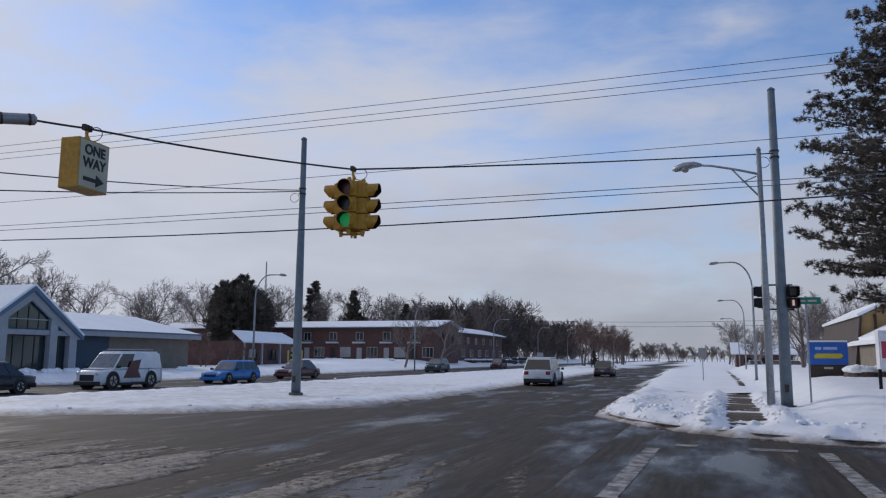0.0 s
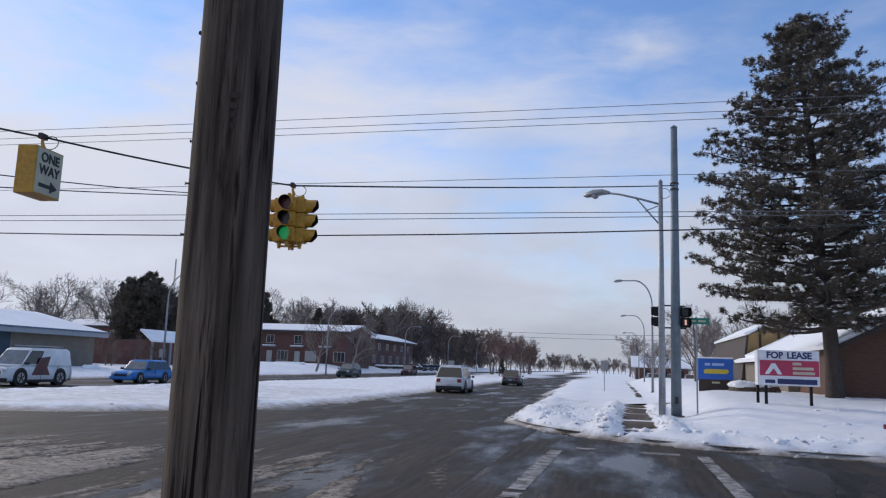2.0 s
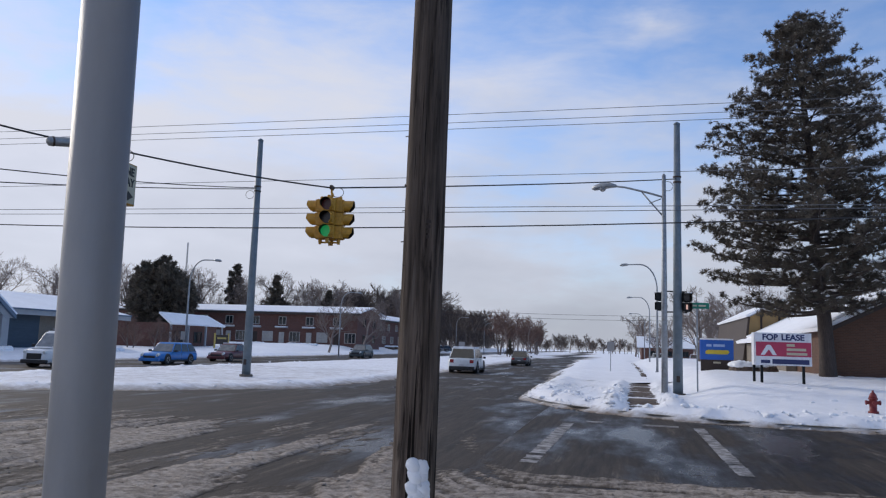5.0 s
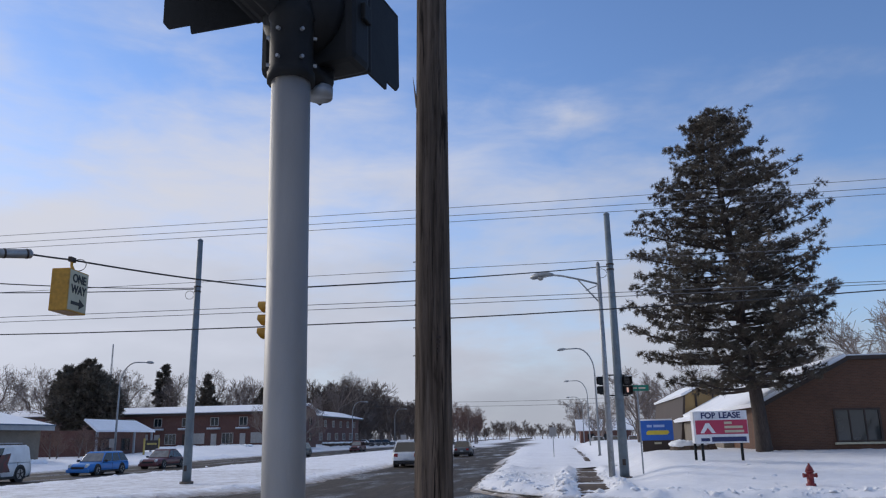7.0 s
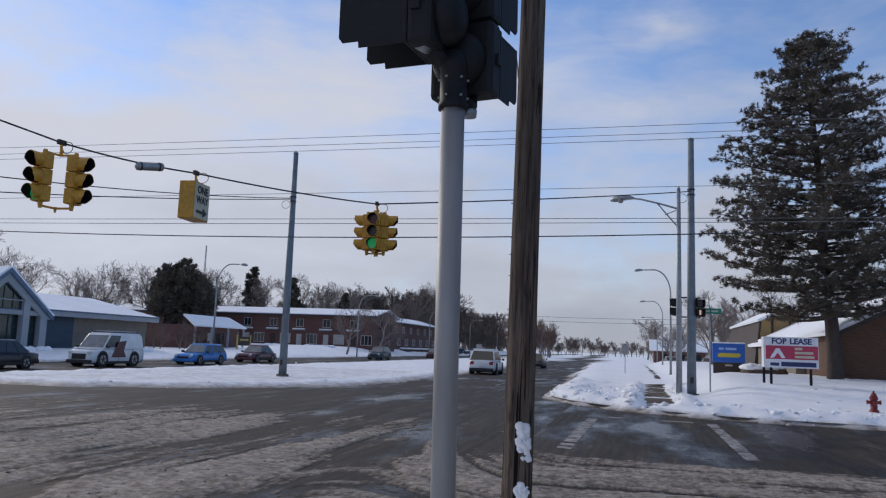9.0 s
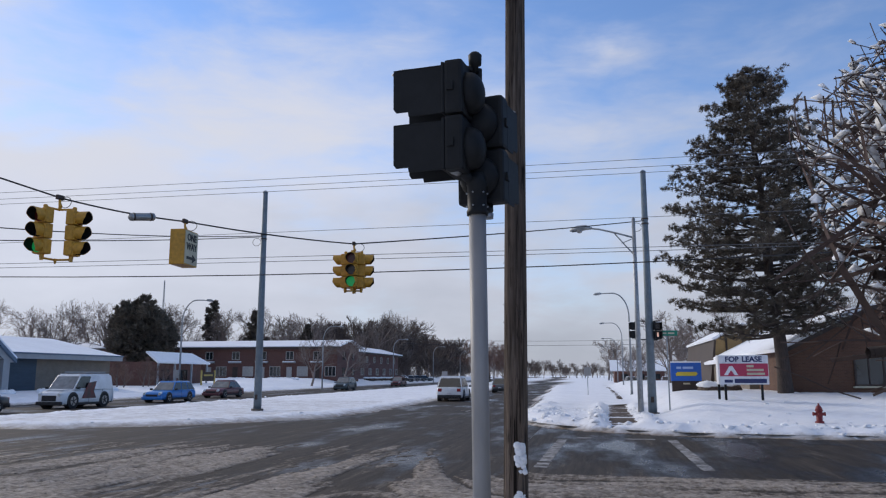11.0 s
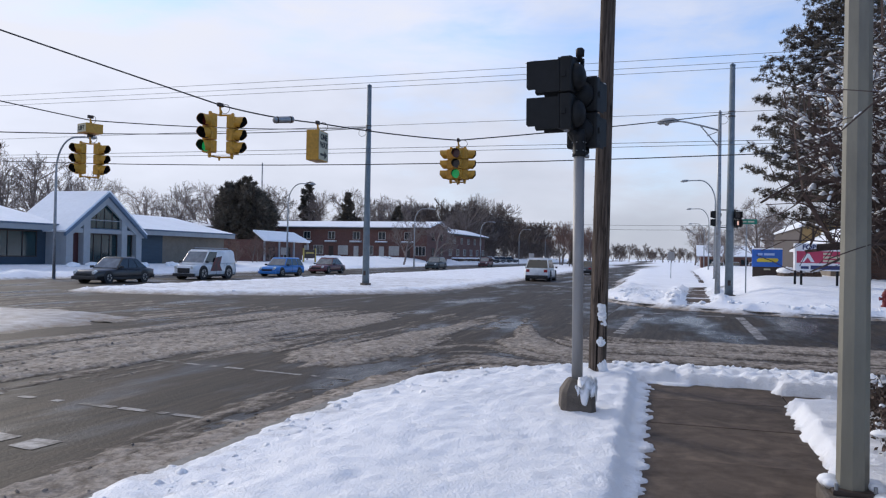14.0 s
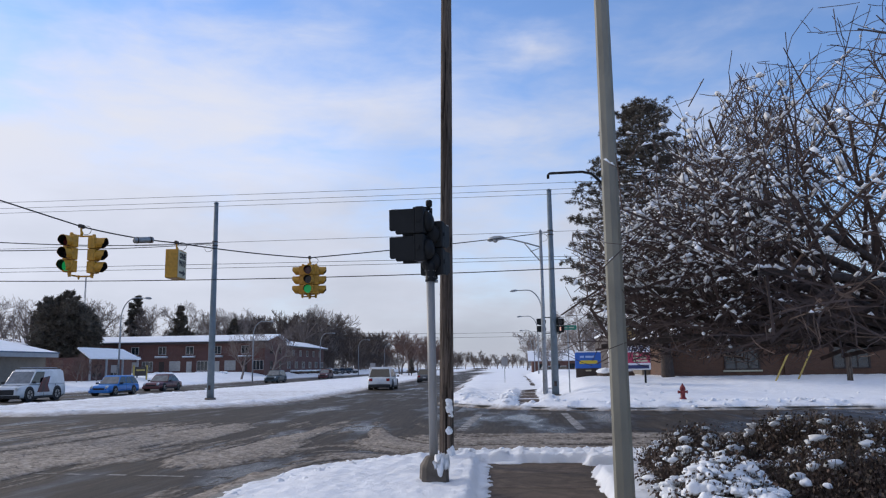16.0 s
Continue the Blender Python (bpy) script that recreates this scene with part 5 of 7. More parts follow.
def lease_sign():
    t = thing("lease_sign", pose(6.36, 30.0, 0), "white and crimson for-lease board on black posts", "sign")
    part("board", box((-1.05, -0.05, 1.49), (1.05, 0.05, 2.79), 0.01), M_SIGNWHITE, t, "white painted board")
    part("side_board", box((-1.10, 0.0, 1.49), (-1.05, 0.6, 2.79), 0.01), M_SIGNWHITE, t)
    for x, y in ((-0.80, 0.06), (0.76, 0.06), (-1.02, 0.5)):
        part("post", box((x - 0.05, y, 0.3), (x + 0.05, y + 0.1, 1.6), 0.008), M_BLACK, t)
    text_part("FOR LEASE", 0.33, pose(0.0, -0.056, 2.60, 90, 0, 0), M_NAVY, t, bold=0.012)
    part("band", box((-1.03, -0.062, 1.85), (1.03, -0.05, 2.42), 0.003), M_SIGNRED, t, "crimson band")
    part("emblem", prism([(-0.86, 1.9), (-0.62, 2.30), (-0.48, 2.30), (-0.25, 1.9), (-0.40, 1.9), (-0.55, 2.12), (-0.71, 1.9)], "y", -0.070, -0.062), M_SIGNWHITE, t, "white angular emblem")
    for z, w in ((2.30, 0.30), (2.13, 0.72), (1.96, 0.76)):
        part("name_bar", box((0.12, -0.068, z - 0.05), (0.12 + w, -0.062, z + 0.05)), M_CREAM, t)
    part("number_bar", box((-0.42, -0.060, 1.55), (0.95, -0.05, 1.74), 0.003), M_NAVY, t)
    part("number_bar", box((-0.85, -0.060, 1.57), (-0.5, -0.05, 1.70), 0.003), M_NAVY, t)


lease_sign()


def blue_sign():
    t = thing("business_sign", pose(5.27, 43.0, 0), "blue roadside board with yellow bar on a dark base", "sign")
    part("board", box((-0.9, -0.12, 1.55), (0.9, 0.12, 2.66), 0.02), M_SIGNBLUE, t, "bright blue board")
    part("base", box((-0.86, -0.1, 0.6), (0.86, 0.1, 1.55), 0.01), M_DARKTRIM, t)
    part("yellow_bar", prism([(-0.6, 1.86), (0.55, 1.86), (0.68, 1.98), (0.6, 2.1), (-0.5, 2.1), (-0.62, 2.0)], "y", -0.135, -0.12), M_SIGNYELLOW, t)
    for x, w in ((-0.42, 0.28), (0.12, 0.62)):
        part("name_bar", box((x - w / 2, -0.13, 2.28), (x + w / 2, -0.12, 2.42)), M_PALEBLUE, t)
    part("number_bar", box((-0.2, -0.108, 1.34), (0.2, -0.1, 1.44)), M_CREAM, t)
    part("snow_cap", box((-0.9, -0.13, 2.66), (0.9, 0.13, 2.74), 0.03), M_SNOW_CAP, t, "line of snow on the top")


blue_sign()


def thin_sign(x, y, z, label, name="sign_post"):
    t = thing(name, pose(x, y, 0), label, "sign")
    part("post", box((-0.03, -0.02, 0), (0.03, 0.02, z), 0.006), M_GALV, t)
    part("plate", bevelled(prism([(-0.3, z - 0.75), (0.3, z - 0.75), (0.3, z), (-0.3, z)], "y", -0.03, -0.02), 0.004), M_PEDPOLE, t, "weathered metal plate")
    return t


thin_sign(-15.9, 74, 2.3, "small weathered sign on a median post")
thin_sign(-38.9, 60, 2.4, "small road sign at the far kerb")
thin_sign(-0.9, 62, 2.6, "small sign post beside the walkway")


def guy_guard(x, y, rz):
    t = thing("guy_wire_guard", pose(x, y, 0.3, 0, 28, rz), "yellow plastic guard leaning on a guy wire", "guy guard", "guy wire guards")
    part("guard", tube([(0, 0, 0), (0, 0, 2.4)], 0.05, 8), M_GUARD, t)
    part("guy_wire", tube([(0, 0, 2.4), (0, 0, 9.0)], 0.012, 5), M_CABLE, t)


guy_guard(13.9, 31.0, 5)
guy_guard(15.4, 32.0, 5)


def bollard():
    t = thing("wooden_post", pose(17.6, 30.0, 0.2), "short grey wooden post in the snow", "post")
    part("shaft", tube([(0, 0, 0), (0, 0, 1.85), (0, 0, 1.9)], [0.15, 0.14, 0.10], 12), M_POLEWOOD, t, "", True)


bollard()


# ---- buildings ----
def quad_slab(name, a, b, c, d, thick, material, parent, label=""):
    """A sloping slab over four corners, its thickness laid above them."""
    bm = bmesh.new()
    pts = [Vector(p) for p in (a, b, c, d)]
    n = (pts[1] - pts[0]).cross(pts[3] - pts[0]).normalized()
    if n.z < 0:
        n = -n
    lo = [bm.verts.new(p) for p in pts]
    hi = [bm.verts.new(p + n * thick) for p in pts]
    bm.faces.new(lo[::-1]); bm.faces.new(hi)
    for i in range(4):
        j = (i + 1) % 4
        bm.faces.new((lo[i], lo[j], hi[j], hi[i]))
    bmesh.ops.recalc_face_normals(bm, faces=bm.faces)
    return part(name, bm, material, parent, label)


def window_x(parent, x, y0, y1, z0, z1, bars=1, glass=None, frame=None, name="window", sign=1):
    """A window in a wall that faces along x."""
    fr = bmesh.new()
    w = 0.09
    for lo, hi in (((y0, z0), (y1, z0 + w)), ((y0, z1 - w), (y1, z1)), ((y0, z0 + w), (y0 + w, z1 - w)), ((y1 - w, z0 + w), (y1, z1 - w))):
        add_box(fr, (x - 0.02 * sign, lo[0], lo[1]), (x + 0.08 * sign, hi[0], hi[1]))
    for k in range(bars):
        y = y0 + (y1 - y0) * (k + 1) / (bars + 1)
        add_box(fr, (x - 0.01 * sign, y - 0.035, z0 + w), (x + 0.06 * sign, y + 0.035, z1 - w))
    f = part(name, fr, frame or M_DARKTRIM, parent)
    part("pane", box((x - 0.03 * sign, y0 + 0.04, z0 + 0.04), (x + 0.02 * sign, y1 - 0.04, z1 - 0.04)), glass or M_WINDOW, f)
    return f


def window_y(parent, y, x0, x1, z0, z1, bars=1, glass=None, frame=None, name="window"):
    """A window in a wall that faces -y."""
    fr = bmesh.new()
    w = 0.09
    for lo, hi in (((x0, z0), (x1, z0 + w)), ((x0, z1 - w), (x1, z1)), ((x0, z0 + w), (x0 + w, z1 - w)), ((x1 - w, z0 + w), (x1, z1 - w))):
        add_box(fr, (lo[0], y - 0.08, lo[1]), (hi[0], y + 0.02, hi[1]))
    for k in range(bars):
        x = x0 + (x1 - x0) * (k + 1) / (bars + 1)
        add_box(fr, (x - 0.035, y - 0.06, z0 + w), (x + 0.035, y + 0.01, z1 - w))
    f = part(name, fr, frame or M_DARKTRIM, parent)
    part("pane", box((x0 + 0.04, y - 0.02, z0 + 0.04), (x1 - 0.04, y + 0.03, z1 - 0.04)), glass or M_WINDOW, f)
    return f


def shop_building():
    t = thing("shop_building", pose(0, 0, 0), "low blue and tan shop with a gabled glass entrance under snow", "building")
    X, G, EV = -47.0, 0.6, 3.62
    for y0, y1, m in ((8, 24, M_BLUEWALL), (24, 31.5, M_BLUEWALL), (31.5, 38.0, M_BLUEWALL), (45.2, 51.4, M_BLUEWALL), (51.4, 61.6, M_TANBRICK)):
        part("wall", box((X - 12, y0, 0.0), (X, y1, EV)), m, t)
    part("wall_plinth", box((X - 0.1, 24, 0.0), (X + 0.06, 31.2, 1.6)), M_TANBRICK, t)
    window_x(t, X, 32.5, 36.5, 1.2, 3.2, 2, M_SHOPGLASS)
    window_x(t, X, 25.5, 28.0, 1.7, 3.0, 1, M_SHOPGLASS)
    # wing roofs: snow on shallow slopes with a pale fascia below
    for y0, y1 in ((7.5, 38.6), (44.6, 62.2)):
        quad_slab("roof", (X + 0.9, y0, EV), (X + 0.9, y1, EV), (X - 7.0, y1, EV + 1.75), (X - 7.0, y0, EV + 1.75), 0.16, M_SNOW_CAP, t, "snow-covered shallow roof")
        part("fascia", box((X + 0.84, y0, EV - 0.36), (X + 0.96, y1, EV + 0.03), 0.01), M_GREYTRIM, t, "pale grey fascia")
        part("gutter", box((X + 0.95, y0, EV + 0.03), (X + 1.06, y1, EV + 0.16), 0.02), M_BLUETRIM, t)
        part("soffit", box((X - 0.1, y0, EV - 0.06), (X + 0.84, y1, EV - 0.01)), M_GREYTRIM, t)
    part("rear_parapet", box((X - 12, 8, EV), (X - 7, 61.6, EV + 1.3)), M_DARKTRIM, t)
    # gabled entrance
    PK, XG = 41.7, -45.3
    for s, y in ((-1, 37.1), (1, 46.4)):
        quad_slab("gable_roof", (XG + 0.5, PK, 6.55), (XG + 0.5, y, 3.15), (X - 3.6, y, 3.15), (X - 3.6, PK, 6.55), 0.16, M_SNOW_CAP, t, "snow-covered gable roof")
        bm = prism([(PK, 6.56), (y, 3.16), (y, 2.86), (PK, 6.2)], "x", XG + 0.30, XG + 0.52)
        part("bargeboard", bm, M_BLUETRIM, t, "blue-grey bargeboard")
        bm = prism([(PK, 6.2), (y + 0.05 * -s, 2.9), (y + 0.8 * -s, 2.9), (PK, 5.55)], "x", XG + 0.1, XG + 0.3)
        part("gable_trim", bm, M_GREYTRIM, t)
    for y0, y1, top in ((37.4, 38.1, 3.3), (39.2, 39.9, 4.5), (43.5, 44.15, 4.5), (45.3, 46.0, 3.3)):
        part("column", box((XG - 0.3, y0, 0.2), (XG + 0.28, y1, top), 0.02), M_GREYTRIM, t, "pale grey square column")
    part("beam", box((XG - 0.2, 37.4, 3.15), (XG + 0.2, 46.0, 3.5), 0.02), M_GREYTRIM, t)
    part("gable_wall", prism([(37.9, 3.45), (45.5, 3.45), (PK, 6.3)], "x", XG - 0.25, XG - 0.05), M_BLUETRIM, t)
    gl = part("gable_window", prism([(39.9, 3.6), (43.5, 3.6), (43.5, 4.7), (PK, 5.9), (39.9, 4.7)], "x", XG - 0.05, XG + 0.02), M_SHOPGLASS, t, "pointed dark glass over the entrance")
    for y in (40.8, 41.7, 42.6):
        part("mullion", box((XG + 0.0, y - 0.03, 3.6), (XG + 0.06, y + 0.03, 5.2)), M_DARKTRIM, gl)
    part("mullion", box((XG + 0.0, 39.9, 4.2), (XG + 0.07, 43.5, 4.27)), M_GREYTRIM, gl)
    for y0, y1, b in ((39.9, 43.5, 3), (44.15, 45.3, 1)):
        window_x(t, XG - 0.25, y0, y1, 0.65, 3.15, b, M_SHOPGLASS, M_DARKTRIM, "shop_window")
    d = part("door", box((XG - 0.35, 38.1, 0.6), (XG - 0.25, 39.2, 3.15)), mat("dark_red_door", (0.07, 0.018, 0.018), 0.5, var=0.15), t, "dark red door")
    part("handle", tube([(XG - 0.2, 38.3, 1.5), (XG - 0.2, 38.3, 2.0)], 0.03, 6), M_GALV, d)
    part("rooftop_unit", box((X - 11, 17, EV + 1.2), (X - 8.5, 24, EV + 2.9), 0.05), M_GREYTRIM, t, "grey rooftop unit")
    part("side_wall", box((X, 37.4, 0), (XG - 0.3, 37.7, 3.3)), M_GREYTRIM, t)
    part("side_wall", box((X, 45.7, 0), (XG - 0.3, 46.0, 3.3)), M_GREYTRIM, t)
    rng = random.Random(2)
    for y in (36.5, 39.0, 40.6, 42.2, 44.0, 48, 57):
        s = tagged(part("snowy_shrub", bmesh.new(), M_SNOW_CAP), "low clipped shrub buried in snow by the shop", "shrub", "shrubs before the shop")
        bm = bmesh.new()
        for _ in range(7):
            r = bmesh.ops.create_icosphere(bm, subdivisions=2, radius=rng.uniform(0.22, 0.38))
            o = Vector((-43.6 + rng.gauss(0, 0.15), y + rng.gauss(0, 0.35), 0.62))
            for v in r["verts"]:
                v.co = Vector((v.co.x, v.co.y, v.co.z * 0.7)) * (1 + 0.35 * noise.noise(v.co * 4 + o)) + o
        bm.to_mesh(s.data)
        bm.free()


shop_building()


def small_house():
    t = thing("small_house", pose(0, 0, 0), "low brown annex with a snowy roof behind shrubs", "building")
    part("wall", box((-62, 77, 0), (-51.5, 88, 3.5)), M_BRICKRED, t)
    quad_slab("roof", (-50.6, 76, 3.3), (-50.6, 88.6, 3.3), (-53.0, 88.0, 4.6), (-53.0, 77.2, 4.6), 0.2, M_SNOW_CAP, t, "snow-covered roof")
    for y in (76.5, 80.2, 84.2, 88.2):
        part("porch_post", box((-50.9, y - 0.1, 0.2), (-50.7, y + 0.1, 3.35)), M_GREYTRIM, t)
    window_x(t, -51.5, 78.2, 80.2, 1.2, 2.6)
    window_x(t, -51.5, 82.6, 84.4, 1.2, 2.6)


small_house()


def motel():
    t = thing("apartment_building", pose(0, 0, 0), "long two-storey dark red brick apartments with snowy roof", "building")
    Y, EV = 126.7, 6.95
    part("wall", box((-118, Y, 0), (-45.9, Y + 13, EV)), M_BRICKRED, t)
    quad_slab("roof", (-119, Y - 0.9, EV), (-45.1, Y - 0.9, EV), (-45.1, Y + 6.5, EV + 1.35), (-119, Y + 6.5, EV + 1.35), 0.2, M_SNOW_CAP, t, "snow-covered low roof")
    quad_slab("roof", (-119, Y + 6.5, EV + 1.35), (-45.1, Y + 6.5, EV + 1.35), (-45.1, Y + 13.9, EV), (-119, Y + 13.9, EV), 0.2, M_SNOW_CAP, t)
    part("fascia", box((-119, Y - 0.98, EV - 0.35), (-45.1, Y - 0.86, EV + 0.05)), M_DARKTRIM, t, "dark eaves")
    part("gable", prism([(Y, EV), (Y + 13, EV), (Y + 6.5, EV + 1.3)], "x", -46.2, -45.8), M_BRICKRED, t)
    part("soffit", box((-119, Y - 0.9, EV - 0.3), (-45.1, Y, EV - 0.25)), M_DARKTRIM, t)
    i = 0
    x = -114.0
    while x < -50:
        window_y(t, Y, x, x + 1.5, 4.7, 6.2, 1, M_WINDOW, M_CURTAIN)
        part("ledge", box((x - 0.4, Y - 0.75, 4.1), (x + 1.9, Y, 4.3), 0.03), M_GREYTRIM, t, "small pale balcony ledge")
        part("ledge_snow", box((x - 0.4, Y - 0.75, 4.3), (x + 1.9, Y, 4.43), 0.05), M_SNOW_CAP, t)
        window_y(t, Y, x + 2.2, x + 4.3, 1.7, 3.5, 2, M_CURTAIN if i % 2 else M_WINDOW, M_CURTAIN)
        part("door", box((x + 0.2, Y - 0.06, 1.3), (x + 1.2, Y, 3.4)), M_CURTAIN if i % 3 else M_DARKTRIM, t)
        x += 5.3
        i += 1
    for y in (129.7, 135.2):
        window_x(t, -45.9, y, y + 1.6, 4.7, 6.1)
        window_x(t, -45.9, y, y + 1.6, 1.8, 3.3)
    u = thing("apartment_wing", pose(0, 0, 0), "second wing of the dark brick apartments with snowy roof", "building")
    part("wall", box((-60, 148, 0), (-49.3, 184, 6.7)), M_BRICKRED, u)
    quad_slab("roof", (-48.4, 147.2, 6.7), (-48.4, 185, 6.7), (-54, 185, 8.2), (-54, 147.2, 8.2), 0.2, M_SNOW_CAP, u, "snow-covered low roof")
    part("gable", prism([(-60, 6.7), (-49.3, 6.7), (-54.2, 8.1)], "y", 147.9, 148.2), M_BRICKRED, u)
    part("fascia", box((-48.5, 147.2, 6.4), (-48.35, 185, 6.75)), M_DARKTRIM, u)
    for k in range(6):
        y = 150 + 5.8 * k
        window_x(u, -49.3, y, y + 1.5, 4.6, 6.0, 1, M_WINDOW, M_CURTAIN)
        window_x(u, -49.3, y + 2.2, y + 4.4, 1.9, 3.4, 2, M_WINDOW, M_CURTAIN)
    window_y(u, 148.0, -53, -51, 4.6, 6.0)


motel()


def brick_building():
    t = thing("brick_building", pose(0, 0, 0), "single-storey brown brick building with snow-covered sloping roof", "building")
    face = prism([(9.85, 0.2), (9.85, 3.35), (13.8, 5.35), (40, 5.3), (40, 0.2)], "y", 37.0, 62.0)
    part("wall", face, M_BRICK, t, "brown brick walls")
    quad_slab("roof", (13.9, 36.6, 5.42), (13.9, 62, 5.42), (9.35, 62, 3.12), (9.35, 36.6, 3.12), 0.2, M_SNOW_CAP, t, "snow-covered sloping roof")
    part("bargeboard", prism([(13.9, 5.44), (13.9, 5.22), (9.35, 2.92), (9.35, 3.14)], "y", 36.55, 36.7), M_DARKTRIM, t)
    part("coping", box((13.7, 36.85, 5.3), (40, 37.3, 5.5), 0.02), M_DARKTRIM, t)
    part("roof_snow", box((13.9, 37.3, 5.36), (40, 62, 5.6), 0.05), M_SNOW_CAP, t)
    part("downspout", tube([(9.78, 36.9, 3.1), (9.78, 36.9, 0.6)], 0.06, 8), M_DARKTRIM, t)
    w = window_y(t, 37.0, 13.05, 15.2, 1.34, 2.95, 2)
    part("sill", box((12.95, 36.85, 1.24), (15.3, 37.0, 1.34), 0.01), M_CREAM, w, "pale stone sill")
    window_y(t, 37.0, 19.5, 21.7, 1.34, 2.95, 2)
    window_y(t, 37.0, 26.0, 28.2, 1.34, 2.95, 2)
    part("pilaster", box((16.6, 36.8, 0.2), (17.0, 37.0, 5.2)), M_BRICK, t)
    part("wing_wall", box((9.3, 45, 0.2), (9.9, 62, 2.7)), M_TANBRICK, t)
    quad_slab("wing_roof", (9.7, 44.5, 3.1), (9.7, 62, 3.1), (8.9, 62, 2.75), (8.9, 44.5, 2.75), 0.2, M_SNOW_CAP, t)
    c = thing("chapel", pose(1.3, 0, 0), "tan hall with steep snowy roof and arched white panel", "building")
    part("wall", prism([(7.7, 0.2), (8.25, 4.75), (10.5, 5.9), (12.2, 3.4), (12.2, 0.2)], "y", 60.0, 61.0), M_TAN, c, "tan front wall")
    part("side_wall", prism([(7.55, 0.2), (8.15, 4.8), (8.3, 4.8), (7.8, 0.2)], "y", 59.7, 78), M_DARKTRIM, c, "dark brown battered side wall")
    quad_slab("roof", (8.0, 59.4, 4.75), (8.0, 78, 4.75), (10.5, 78, 6.0), (10.5, 59.4, 6.0), 0.18, M_SNOW_CAP, c, "snow-covered roof")
    quad_slab("roof", (10.5, 59.4, 6.0), (10.5, 78, 6.0), (13.6, 78, 1.6), (13.6, 59.4, 1.6), 0.18, M_SNOW_CAP, c)
    for x in (9.05, 10.35):
        part("trim", box((x, 59.86, 0.3), (x + 0.14, 60.0, 4.9 + (x - 9) * 0.5)), M_DARKTRIM, c)
    arch = [(9.35, 2.3), (10.15, 2.3), (10.15, 3.6)] + [(9.75 + 0.4 * math.cos(radians(a)), 3.6 + 0.45 * math.sin(radians(a))) for a in range(20, 180, 20)] + [(9.35, 3.6)]
    part("arch_panel", prism(arch, "y", 59.9, 60.0), M_CREAM, c, "pale arched panel over the door")
    part("door", box((9.35, 59.9, 0.4), (10.15, 60.0, 2.25)), M_DARKTRIM, c)


brick_building()


def far_building():
    t = thing("far_building", pose(0, 0, 0), "small white-roofed building far down the avenue", "building")
    part("wall", box((4, 175, 0), (15, 188, 2.9)), M_BRICKRED, t)
    quad_slab("roof", (3, 174, 2.8), (16, 174, 2.8), (16, 181, 5.2), (3, 181, 5.2), 0.25, M_SNOW_CAP, t, "snow-covered roof")
    for x in (5.5, 9, 12.5):
        window_y(t, 175.0, x, x + 1.6, 1.0, 2.2)


far_building()


# ---- trees and shrubs ----
class Limbs:
    """Collects tapered limbs as one mesh."""
    def __init__(self):
        self.verts, self.faces, self.segs = [], [], []

    def limb(self, pts, radii, sides):
        base = len(self.verts)
        n = len(pts)
        for i, p in enumerate(pts):
            d = (pts[min(i + 1, n - 1)] - pts[max(i - 1, 0)]).normalized()
            a = d.orthogonal().normalized()
            b = d.cross(a)
            for k in range(sides):
                w = 2 * math.pi * k / sides
                self.verts.append(tuple(p + (a * math.cos(w) + b * math.sin(w)) * radii[i]))
        for i in range(n - 1):
            for k in range(sides):
                q = base + i * sides
                self.faces.append((q + k, q + (k + 1) % sides, q + sides + (k + 1) % sides, q + sides + k))
            self.segs.append((pts[i], pts[i + 1], radii[i]))


def grow(limbs, twigs, rng, p, d, length, radius, level, depth, spread, rise, kids, droop=0.0, thin=0.006, low=0.22):
    """A limb that bends as it goes and bears smaller ones."""
    n = 4 if level < 2 else (3 if level == 2 or thin < 0.006 else 2)
    pts, radii = [p.copy()], [radius]
    dd = d.normalized()
    for i in range(n):
        dd = (dd + Vector((rng.gauss(0, 0.16), rng.gauss(0, 0.16), rng.gauss(0, 0.10) + rise * 0.12 - droop * 0.1 * i))).normalized()
        pts.append(pts[-1] + dd * length / n)
        radii.append(max(thin, radius * (1 - 0.55 * (i + 1) / n)))
    (limbs if level < 2 else twigs).limb(pts, radii, 7 if level == 0 else (5 if level == 1 else 3))
    if level >= depth:
        return
    m = kids[min(level, len(kids) - 1)]
    for k in range(m):
        f = (0.30 if level else low) + (0.70 if level else 1 - low) * (k + rng.random()) / m
        f = min(f, 0.999)
        i = min(n - 1, int(f * n))
        q = pts[i].lerp(pts[i + 1], f * n - i)
        axis = (pts[i + 1] - pts[i]).normalized()
        side = axis.orthogonal()
        side.rotate(Matrix.Rotation(rng.uniform(0, 2 * math.pi), 3, axis))
        a = rng.uniform(0.55, 1.05) * spread
        nd = (axis * math.cos(a) + side * math.sin(a)).normalized()
        nd.z = nd.z * (1.0 if level else 0.9) + rise * 0.15
        grow(limbs, twigs, rng, q, nd, length * rng.uniform(0.48, 0.72) * (1.05 - 0.35 * f), radii[i] * rng.uniform(0.45, 0.65), level + 1, depth, spread, rise, kids, droop, thin)


